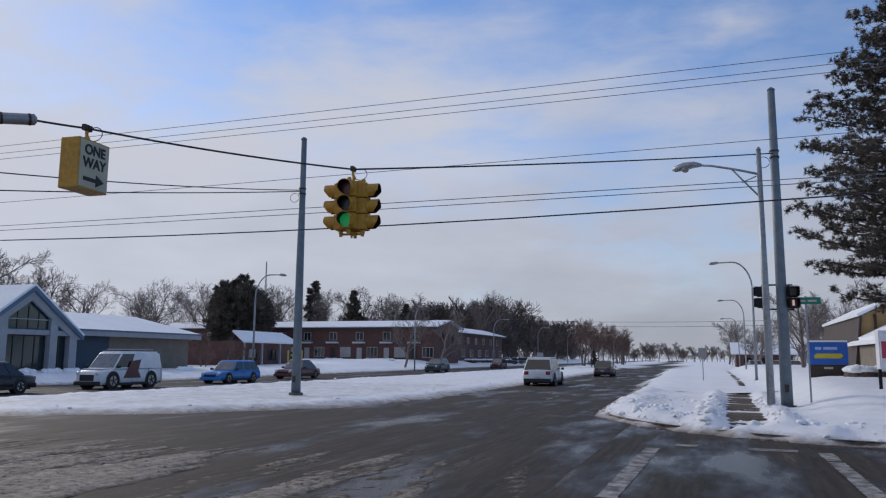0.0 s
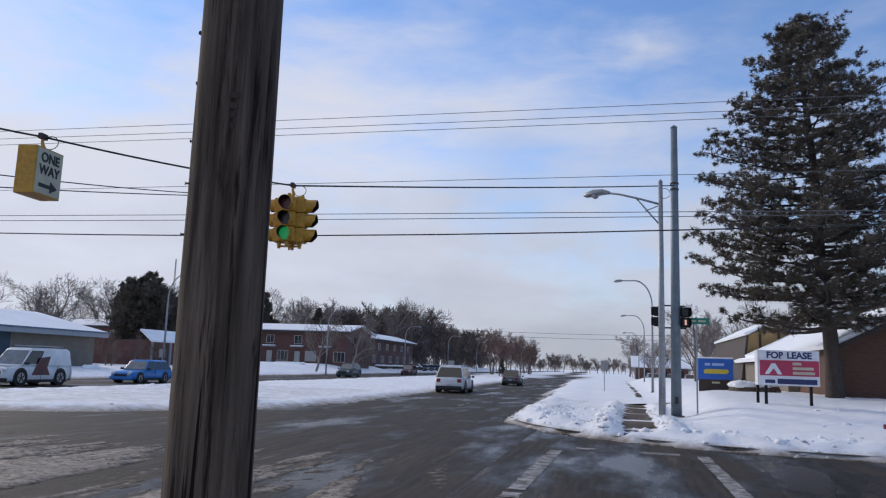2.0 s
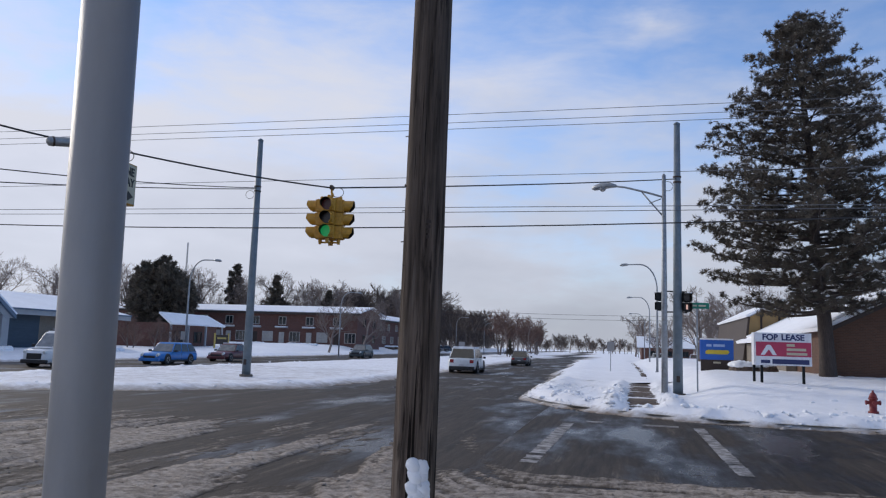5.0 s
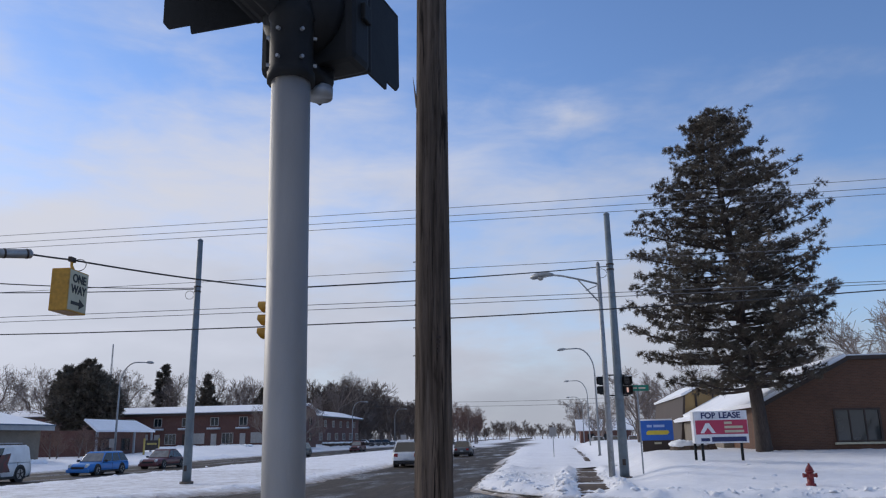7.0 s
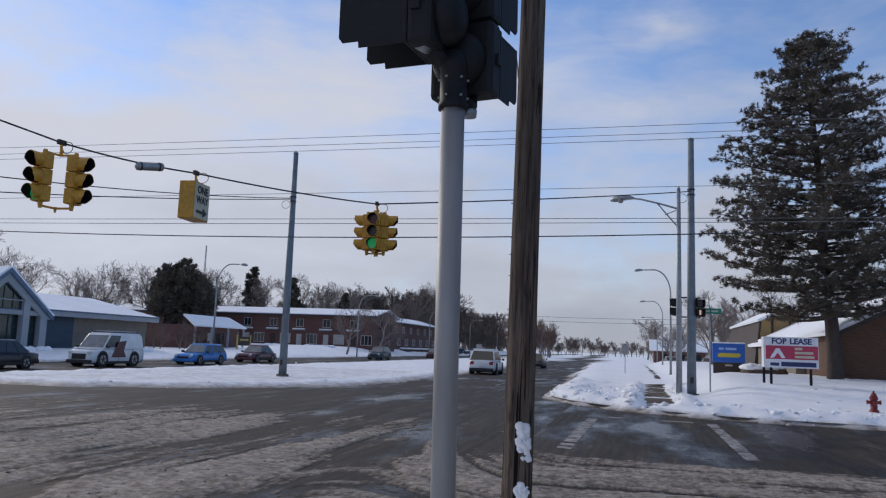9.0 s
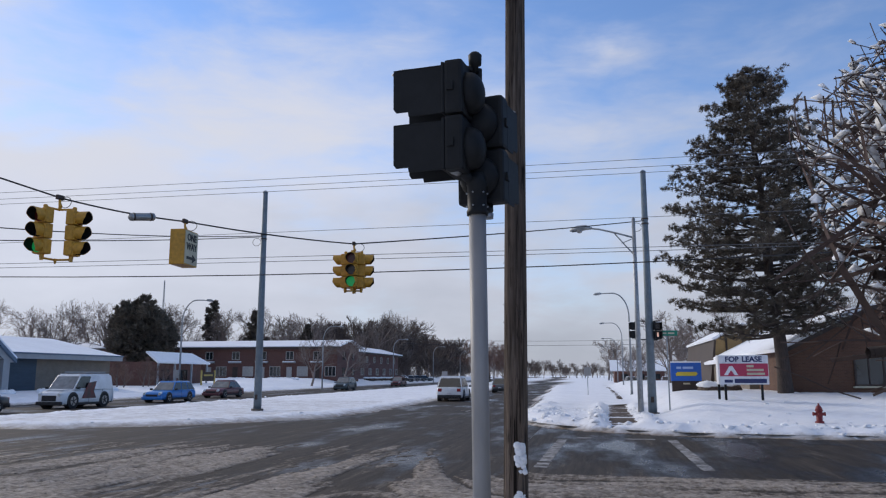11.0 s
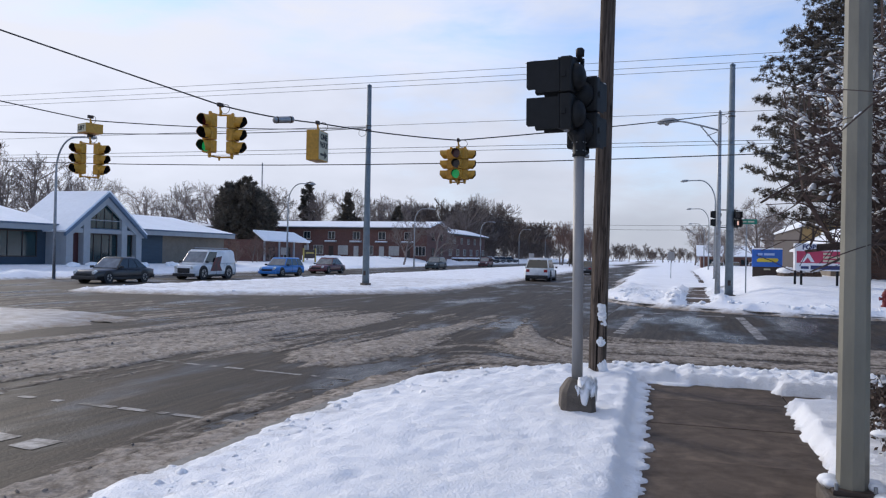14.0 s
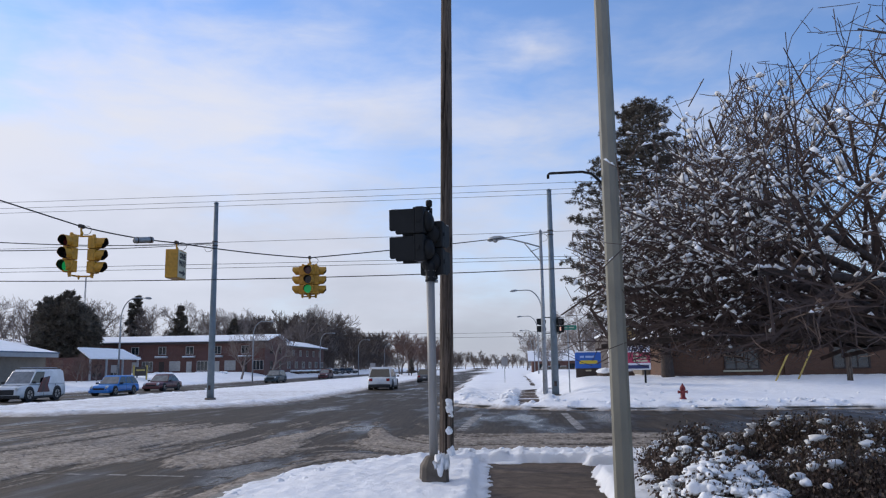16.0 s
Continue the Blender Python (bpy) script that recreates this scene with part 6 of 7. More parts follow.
def bare_tree(name, seed, m, height, label, kids=(9, 7, 6, 4), depth=4, spread=0.9, rise=0.8, group="bare trees", twig_mat=None, thin=0.010, trunk=0.45, girth=0.012):
    rng = random.Random(seed)
    a, b = Limbs(), Limbs()
    grow(a, b, rng, Vector((0, 0, 0)), Vector((rng.gauss(0, 0.05), rng.gauss(0, 0.05), 1)), height * trunk, height * girth, 0, depth, spread, rise, kids, 0.0, thin)
    k = height / max(v[2] for v in b.verts)
    a.verts, b.verts = [tuple(q * k for q in v) for v in a.verts], [tuple(q * k for q in v) for v in b.verts]
    t = thing(name, m, label, "tree", group)
    data_part("trunk", data_mesh("trunk", a.verts, a.faces, M_BARKFAR, True), t)
    data_part("crown", data_mesh("crown", b.verts, b.faces, twig_mat or M_BARKFAR), t)
    return t


def rs(x, y, z, rz, s):
    return Matrix.LocRotScale((x, y, z), Euler((0, 0, radians(rz))), (s, s, s))


TREES = [bare_tree("bare_tree", 100 + i, rs(x, y, 0.0, 0, s), 11.0, "leafless deciduous tree with fine grey-brown twigs", kids=(8, 7, 6, 3), thin=0.009, trunk=0.40, rise=0.75, spread=0.85) for i, (x, y, s) in enumerate(((-82, 148, 1), (-68, 62, 1), (-41, 101, 0.8), (-74, 150, 1)))]
REDS = [bare_tree("bare_tree", 140 + i, rs(x, y, 0.0, 0, 1), 9.0, "leafless reddish-brown tree along the median", kids=(9, 8, 6, 2), thin=0.013, group="median trees", twig_mat=M_REDTWIG, rise=1.1, trunk=0.40) for i, (x, y) in enumerate(((-21, 172), (-22.5, 205)))]
FARS = [bare_tree("bare_tree", 160 + i, rs(x, y, 0.0, 0, 1.2), 11.0, "leafless tree of the far grey-brown wood", kids=(9, 8, 8), depth=3, thin=0.017, trunk=0.42, rise=1.0, spread=0.8, group="far wood", twig_mat=M_BROWNTWIG) for i, (x, y) in enumerate(((-60, 200), (-66, 214), (-74, 224)))]
rng = random.Random(77)
PLACES = [(-66, 76, 1.1), (-74, 56, 1.1), (-78, 44, 1.15), (-74, 36, 1.15), (-80, 26, 1.2), (-86, 16, 1.2), (-70, 30, 1.1), (-92, 36, 1.35), (-86, 62, 1.3), (-104, 146, 1.4), (-110, 148, 1.5), (-92, 150, 1.6), (-66, 147, 1.4),
          (-78, 146, 1.6), (-86, 148, 1.65), (-96, 146, 1.55), (-70, 148, 1.5), (-58, 146, 1.45), (-42, 118, 0.95), (-58, 190, 1.7), (-52, 200, 1.5), (-100, 100, 1.4), (-104, 84, 1.4), (-96, 70, 1.3), (-110, 60, 1.4), (-105, 45, 1.4), (-76, 66, 1.2), (-72, 46, 1.15), (-84, 52, 1.3), (-88, 28, 1.3), (-82, 72, 1.25), (-96, 54, 1.45), (-70, 82, 1.15), (-94, 128, 1.5), (-62, 144, 1.3), (-108, 124, 1.5),
          (18.5, 46, 1.1), (21, 43, 1.05), (8, 84, 0.8), (12, 92, 0.85), (16, 82, 0.9), (10, 104, 0.8), (6.2, 120, 0.72), (6.5, 140, 0.85), (22, 70, 1.1), (27, 66, 1.15), (32, 60, 1.1), (14, 120, 0.9), (9, 165, 0.9), (6, 205, 1.1), (12, 230, 1.2), (5, 260, 1.3), (20, 150, 1.1), (28, 90, 1.1), (38, 76, 1.2)]
for x, y, s in PLACES:
    copy_thing(rng.choice(TREES), Matrix.LocRotScale((x + rng.gauss(0, 0.6), y + rng.gauss(0, 0.6), 0), Euler((0, 0, rng.uniform(0, 6.28))), [s * rng.uniform(0.92, 1.08)] * 3) @ Matrix.Diagonal((1, 1, 1, 1)))
for i in range(120):
    y = 190 + i * 1.45 + rng.gauss(0, 3)
    s = rng.uniform(1.1, 1.5) * (1 - 0.15 * smooth01(y, 240, 350))
    copy_thing(rng.choice(FARS), rs(-50 + bend(y) * 0.6 - rng.uniform(0, 34), y, 0.0, rng.uniform(0, 360), s))
for i in range(14):
    y = 150 + i * 9
    copy_thing(rng.choice(REDS), rs(-19.5 + bend(y) + rng.gauss(0, 1.8), y + rng.gauss(0, 3), 0.0, rng.uniform(0, 360), rng.uniform(0.9, 1.25)))
for i in range(70):
    y = 400 + rng.uniform(0, 150)
    copy_thing(rng.choice(FARS), rs(-64 + i * 1.7 + rng.gauss(0, 3), y, -1.0, rng.uniform(0, 360), rng.uniform(0.5, 0.95)))


for i in range(34):
    y = 186 + i * 5.0 + rng.gauss(0, 2)
    copy_thing(rng.choice(FARS), rs(-47 + bend(y) * 0.6 - rng.uniform(0, 6), y, -0.8, rng.uniform(0, 360), rng.uniform(0.45, 0.7)))
for x, y, s in ((-49.2, 71.0, 0.42), (-49.8, 73.0, 0.38), (-49.0, 75.0, 0.34), (-51.0, 69.0, 0.45), (-48.6, 66.5, 0.33)):
    copy_thing(rng.choice(REDS), rs(x, y, 0.2, rng.uniform(0, 360), s))


def needle_tree(name, seed, m, height, lowest, widest, label, tufts_per, tuft, whorls, snow=0.25, limb_r=0.06, power=0.8, group="", trunk_r=0.32, fill=0, blades=9, blade_w=0.13):
    """A conifer: whorled boughs that carry many needle tufts, with snow lying on some."""
    rng = random.Random(seed)
    wood = Limbs()
    n = 9
    lean = [Vector((0.10 * math.sin(i), 0.08 * math.cos(i * 1.3), height * i / n)) * 1.0 for i in range(n + 1)]
    lean[0] = Vector((0, 0, -0.3))
    wood.limb(lean, [trunk_r * (1 - 0.93 * i / n) + 0.015 for i in range(n + 1)], 12)
    boughs = Limbs()
    nv, nf, sv, sf = [], [], [], []

    def add_tuft(p, d, size):
        base = len(nv)
        up = d.orthogonal().normalized()
        other = d.cross(up)
        nv.append(tuple(p - d * size * 0.25))
        for k in range(blades):
            a = rng.uniform(0, 2 * math.pi)
            e = rng.uniform(0.10, 1.35)
            q = (d * math.cos(e) + (up * math.cos(a) + other * math.sin(a)) * math.sin(e)).normalized()
            tip = p + q * size * rng.uniform(0.7, 1.15)
            s = q.cross(Vector((rng.gauss(0, 1), rng.gauss(0, 1), rng.gauss(0, 1)))).normalized() * size * blade_w
            mid = p + q * size * 0.45
            j = len(nv)
            nv.extend((tuple(mid + s), tuple(tip), tuple(mid - s)))
            nf.append((base, j, j + 1, j + 2))
        if rng.random() < snow and d.z > -0.35:
            j = len(sv)
            c = p + Vector((rng.gauss(0, 0.10), rng.gauss(0, 0.10), size * 0.16)) + d * size * rng.uniform(0.2, 0.75)
            ring = [c + Vector((math.cos(a) * size * rng.uniform(0.25, 0.5), math.sin(a) * size * rng.uniform(0.25, 0.5), rng.uniform(-0.05, 0.02))) for a in (0, 1.05, 2.1, 3.15, 4.2, 5.25)]
            sv.append(tuple(c + Vector((0, 0, size * 0.16))))
            sv.extend(tuple(v) for v in ring)
            for k in range(6):
                sf.append((j, j + 1 + k, j + 1 + (k + 1) % 6))
    for w in range(whorls):
        f = (w + 0.5) / whorls
        z = lowest + (height - lowest) * f
        reach = widest * ((1 - f) ** power) * rng.uniform(0.78, 1.12) + 0.25
        for k in range(rng.randint(4, 6) if f < 0.85 else 4):
            a = rng.uniform(0, 2 * math.pi)
            ln = reach * rng.uniform(0.55, 1.1)
            out = Vector((math.cos(a), math.sin(a), 0))
            pts = [Vector((0, 0, z + rng.gauss(0, 0.15)))]
            for s in range(1, 6):
                g = s / 5
                pts.append(pts[0] + out * ln * g + Vector((rng.gauss(0, 0.05), rng.gauss(0, 0.05), ln * (0.10 * g - 0.34 * g * g + 0.26 * g ** 3 + f * 0.35 * g))))
            boughs.limb(pts, [limb_r * (1 - 0.8 * s / 5) * (0.4 + 0.6 * (1 - f)) + 0.008 for s in range(6)], 4)
            cnt = max(4, int(tufts_per * ln))
            for q in range(cnt):
                g = 0.26 + 0.74 * (q + rng.random()) / cnt
                i = min(4, int(g * 5))
                p = pts[i].lerp(pts[i + 1], g * 5 - i)
                side = Vector((-out.y, out.x, 0)) * rng.choice((-1, 1))
                sub = (out * rng.uniform(0.3, 0.9) + side * rng.uniform(0.3, 1.0) + Vector((0, 0, rng.uniform(-0.1, 0.35)))).normalized()
                ls = ln * 0.26 * (1.15 - g) * rng.uniform(0.5, 1.2) + 0.15
                for e in range(3):
                    add_tuft(p + sub * ls * (e + 0.6) / 3 + Vector((rng.gauss(0, 0.06), rng.gauss(0, 0.06), rng.gauss(0, 0.06))), (sub + Vector((0, 0, 0.35))).normalized(), tuft * rng.uniform(0.7, 1.2))
                if q % 2 == 0:
                    boughs.limb([p, p + sub * ls * 0.5, p + sub * ls], [0.018, 0.012, 0.006], 3)
    for _ in range(fill):
        d = Vector((rng.gauss(0, 1), rng.gauss(0, 1), rng.gauss(0, 1))).normalized()
        k = rng.uniform(0.55, 1.0) ** 0.6 * (0.86 + 0.60 * fbm(d.x * 1.9, d.y * 1.9, d.z * 1.9 + seed)) * (1.08 - 0.22 * max(0.0, d.z))
        zc = (height + lowest) / 2
        add_tuft(Vector((d.x * widest * k, d.y * widest * k, zc + d.z * (height - lowest) / 2 * k)), (d + Vector((0, 0, 0.3))).normalized(), tuft * rng.uniform(0.8, 1.3))
    t = thing(name, m, label, "tree", group)
    data_part("trunk", data_mesh("trunk", wood.verts, wood.faces, M_BARK, True), t)
    data_part("branching", data_mesh("branching", boughs.verts, boughs.faces, M_BARK), t)
    tagged(data_part("foliage", data_mesh("foliage", nv, nf, M_NEEDLE), t, "dark green needle tufts"), kind="stuff")
    if sf:
        data_part("snow", data_mesh("snow", sv, sf, M_SNOW_CAP, True), t, "snow lying on the boughs")
    return t


def pine_tree():
    """The tall pine: whorls of level boughs with upturned ends, each a fan of branchlets that end in brushes of needles."""
    rng = random.Random(11)
    H = 17.9
    outline = ((0.19, 0.20), (0.24, 0.29), (0.32, 0.36), (0.45, 0.35), (0.55, 0.31), (0.66, 0.25), (0.76, 0.195), (0.85, 0.15), (0.93, 0.10), (1.0, 0.02))

    def reach_at(f):
        for (a, ra), (b, rb) in zip(outline, outline[1:]):
            if f <= b:
                return H * (ra + (rb - ra) * max(0.0, (f - a) / (b - a)))
        return 0.2
    wood, boughs = Limbs(), Limbs()
    axis = [Vector((0.07 * math.sin(i * 1.1), 0.06 * math.cos(i * 0.9), H * 0.985 * i / 12)) for i in range(13)]
    axis[0] = Vector((0, 0, -0.3))
    wood.limb(axis, [(0.42 if i == 0 else 0.35) * (1 - 0.95 * i / 12) ** 0.85 + 0.012 for i in range(13)], 14)
    nv, nf, sv, sf = [], [], [], []

    def brush(p, d, size):
        for k in range(20):
            q = Vector((rng.gauss(0, 1), rng.gauss(0, 1), rng.gauss(0, 1))).normalized() + d * 0.55
            q.normalize()
            side = q.cross(Vector((rng.gauss(0, 1), rng.gauss(0, 1), rng.gauss(0, 1)))).normalized() * size * 0.062
            o = p - q * size * 0.12
            j = len(nv)
            nv.extend((tuple(o - side), tuple(o + side), tuple(p + q * size * rng.uniform(0.55, 0.85))))
            nf.append((j, j + 1, j + 2))

    def snow_pad(p, along, size):
        j = len(sv)
        side = Vector((-along.y, along.x, 0)).normalized()
        out = Vector((along.x, along.y, along.z * 0.6)).normalized()
        n = 7
        for k in range(n):
            a = 2 * math.pi * k / n
            sv.append(tuple(p + (out * math.cos(a) * 1.7 + side * math.sin(a)) * size * rng.uniform(0.6, 1.15) + Vector((0, 0, rng.uniform(-0.03, 0.01)))))
        sv.append(tuple(p + Vector((0, 0, size * 0.42))))
        sf.extend((j + k, j + (k + 1) % n, j + n) for k in range(n))
    z = 0.195
    turn = 0.0
    while z < 0.985:
        reach = reach_at(z)
        n = 6 if z < 0.8 else 5
        turn += 0.55
        load = rng.uniform(0.25, 1.0)
        for k in range(n):
            a = turn + 2 * math.pi * (k + rng.uniform(-0.25, 0.25)) / n
            ln = reach * rng.choice((rng.uniform(0.5, 0.8), rng.uniform(0.82, 1.08), rng.uniform(0.82, 1.08)))
            out = Vector((math.cos(a), math.sin(a), 0))
            ln *= 0.93 - 0.24 * max(0.0, out.x) * (1 - smooth01(z, 0.45, 0.7))
            side = Vector((-out.y, out.x, 0))
            f0 = z + rng.uniform(-0.012, 0.012)
            root = axis[min(11, int(f0 * 12))].lerp(axis[min(12, int(f0 * 12) + 1)], f0 * 12 - int(f0 * 12))
            bow = rng.uniform(-0.20, -0.02) * (1 - z) + 0.10 * z
            pts = []
            for q in range(7):
                g = q / 6
                pts.append(root + out * ln * g + side * (0.10 * ln * math.sin(g * 2.2 + k)) * g + Vector((0, 0, ln * (bow * g * 2.0 * (1 - 0.62 * g) + 0.14 * g ** 3 + 0.10 * z * g))))
            boughs.limb(pts, [(0.085 * (1 - z) + 0.02) * (1 - 0.82 * q / 6) + 0.008 for q in range(7)], 5)
            m = max(6, int(ln * 3.1))
            for q in range(m):
                g = 0.24 + 0.76 * (q + rng.random()) / m
                i = min(5, int(g * 6))
                p = pts[i].lerp(pts[i + 1], g * 6 - i)
                sd = side * (1 if q % 2 else -1)
                ls = (0.26 + 0.24 * ln * (1.05 - g)) * rng.uniform(0.5, 1.2)
                d = (out * rng.uniform(0.55, 1.0) + sd * rng.uniform(0.35, 1.0) + Vector((0, 0, rng.uniform(0.0, 0.32)))).normalized()
                tip = p + d * ls + Vector((0, 0, rng.gauss(0.02, 0.14)))
                boughs.limb([p, p.lerp(tip, 0.5) - Vector((0, 0, 0.04 * ls)), tip], [0.020, 0.014, 0.006], 3)
                c = max(2, int(ls / 0.30))
                for e in range(c):
                    h = 0.35 + 0.65 * (e + 1) / c
                    o = p.lerp(tip, h)
                    tw = (d + sd * rng.uniform(-0.7, 0.7) + Vector((rng.gauss(0, 0.25), rng.gauss(0, 0.25), rng.uniform(0.05, 0.5)))).normalized()
                    r = o + tw * rng.uniform(0.05, 0.16)
                    for _ in range(4):
                        brush(r + Vector((rng.gauss(0, 0.12), rng.gauss(0, 0.12), rng.gauss(0, 0.07))), (tw + Vector((rng.gauss(0, 0.7), rng.gauss(0, 0.7), rng.gauss(0.3, 0.5)))).normalized(), rng.uniform(0.22, 0.32))
                    if rng.random() < 0.75 * load * (1.1 - 0.5 * z):
                        snow_pad(r + Vector((0, 0, 0.17)), d, rng.uniform(0.05, 0.13))
        z += 0.026 if z < 0.7 else 0.022
    for _ in range(40):
        brush(axis[12] + Vector((rng.gauss(0, 0.25), rng.gauss(0, 0.25), rng.uniform(-0.9, 0.35))), Vector((rng.gauss(0, 0.4), rng.gauss(0, 0.4), 1)).normalized(), 0.34)
    t = thing("pine_tree", pose(9.45, 36.2, 0.75, 0, -3.0, 0), "tall dark pine with layered boughs and dustings of snow", "tree")
    data_part("trunk", data_mesh("trunk", wood.verts, wood.faces, M_BARK, True), t, "straight brown-grey scaly trunk")
    data_part("branching", data_mesh("branching", boughs.verts, boughs.faces, M_BARK), t)
    tagged(data_part("foliage", data_mesh("foliage", nv, nf, M_NEEDLE), t, "dark brown-green needle brushes"), kind="stuff")
    data_part("snow", data_mesh("snow", sv, sf, M_SNOW_CAP, True), t, "snow lying on the boughs")
    return t


pine_tree()
yew = needle_tree("spruce_tree", 12, pose(-79.4, 117.5, 0.2), 15.8, 1.6, 5.1, "broad dark evergreen with rounded crown before the apartments", 3.0, 0.75, 12, 0.0, power=0.5, fill=6000)
fir = needle_tree("fir_tree", 13, pose(-70, 144, 0.2), 15.0, 2.0, 4.6, "dark pointed fir behind the apartments", 5.0, 0.55, 22, 0.0, power=1.05, group="firs behind the apartments")
copy_thing(fir, rs(-58, 143, 0.2, 40, 0.80))
copy_thing(fir, rs(-87, 158, 0.2, 100, 1.25))
copy_thing(fir, rs(-20.5, 140, 0.2, 10, 0.22))


def snowy_tree():
    """The spreading tree over the walk, every branch loaded with snow."""
    rng = random.Random(41)
    a, b = Limbs(), Limbs()
    p0 = Vector((0, 0, 0))
    a.limb([p0, Vector((0.05, 0.02, 0.8)), Vector((0.0, 0.1, 1.6))], [0.20, 0.17, 0.15], 9)
    for k in range(20):
        az = 2 * math.pi * (k + rng.uniform(-0.3, 0.3)) / 20
        el = rng.uniform(0.02, 0.62) if k % 3 else rng.uniform(0.6, 1.1)
        d = Vector((math.cos(az) * math.cos(el), math.sin(az) * math.cos(el), math.sin(el)))
        grow(a, b, rng, Vector((0, 0.05, 1.3 + 0.7 * rng.random())), d, rng.uniform(3.2, 4.1) * (1.0 if el < 0.6 else 1.25), 0.075, 1, 4, 0.85, 0.16, (9, 8, 6, 4) if el < 0.6 else (8, 7, 6, 4), 0.25, 0.0045)
    for k in range(16):
        az = math.pi + rng.uniform(-0.8, 0.7)
        el = rng.uniform(0.0, 0.55)
        d = Vector((math.cos(az) * math.cos(el), math.sin(az) * math.cos(el), math.sin(el)))
        grow(a, b, rng, Vector((-0.2, 0.05, 1.4 + 0.8 * rng.random())), d, rng.uniform(4.3, 5.2) * (1 - 0.3 * el), 0.080, 1, 4, 0.85, 0.16, (10, 9, 7, 5), 0.22, 0.0045)
    # pruned clear of the walk and of the ground
    def kept(p):
        return p[0] > max(-5.55, 0.56 * (p[1] + 2.2) - 6.45) + 0.4 * noise.noise(Vector(p)) and p[2] < 3.75 + 0.70 * (p[0] + 4.9) + 1.1 * noise.noise(Vector(p) * 0.9) and (p[2] > 1.62 + 0.25 * noise.noise(Vector(p) * 1.3) or abs(p[0]) + abs(p[1]) < 0.7)
    for limbs in (a, b):
        limbs.faces = [f for f in limbs.faces if all(kept(limbs.verts[i]) for i in f)]
        limbs.segs = [g for g in limbs.segs if kept(g[0]) and kept(g[1])]
    t = thing("snowy_tree", pose(6.3, -1.9, 0.2), "low spreading bare tree with snow-laden dark branches", "tree")
    data_part("trunk", data_mesh("trunk", a.verts, a.faces, M_BARK, True), t)
    tagged(data_part("twig_mass", data_mesh("twig_mass", b.verts, b.faces, M_DARKTWIG), t, "dense dark bare twigs"), kind="stuff")
    sv, sf = [], []
    for segs, keep in ((a.segs, 0.9), (b.segs, 0.62)):
        for p, q, r in segs:
            d = q - p
            if d.length < 0.02 or abs(d.normalized().z) > 0.80 or rng.random() > keep:
                continue
            load = 1.25 * (1 - 0.75 * smooth01(p.z, 3.6, 5.0)) * smooth01(p.z, 1.6, 3.6) * (0.07 + 0.93 * smooth01(-p.x, 0.9, 4.6)) * (0.55 + 0.9 * max(0.0, 0.35 + fbm(p.x * 0.8, p.y * 0.8, p.z * 0.8)))
            if rng.random() > load:
                continue
            # a puff of snow partway along, longer than it is wide
            for _ in range(3 if r < 0.02 else 6):
                g = rng.random()
                w = min(0.052, r * 0.7 + 0.009 + 0.036 * rng.random() ** 3.0)
                c = p + d * g + Vector((0, 0, r + w * 0.25))
                ax = d.normalized() * w * rng.uniform(0.9, 1.7)
                side = Vector((-d.y, d.x, 0))
                side = side.normalized() * w if side.length > 1e-6 else Vector((w, 0, 0))
                j = len(sv)
                sv.extend(tuple(c + q) for q in (ax, ax * 0.4 + side * 0.8, -ax * 0.5 + side * 0.9, -ax, -ax * 0.5 - side * 0.9, ax * 0.4 - side * 0.8, Vector((0, 0, w * 0.85)) + ax * rng.uniform(-0.3, 0.3)))
                sf.extend((j + k, j + (k + 1) % 6, j + 6) for k in range(6))
                sf.append(tuple(j + 5 - k for k in range(6)))
    data_part("snow", data_mesh("snow", sv, sf, M_SNOW_CAP, True), t, "soft snow lying along the branches")
    return t


snowy_tree()


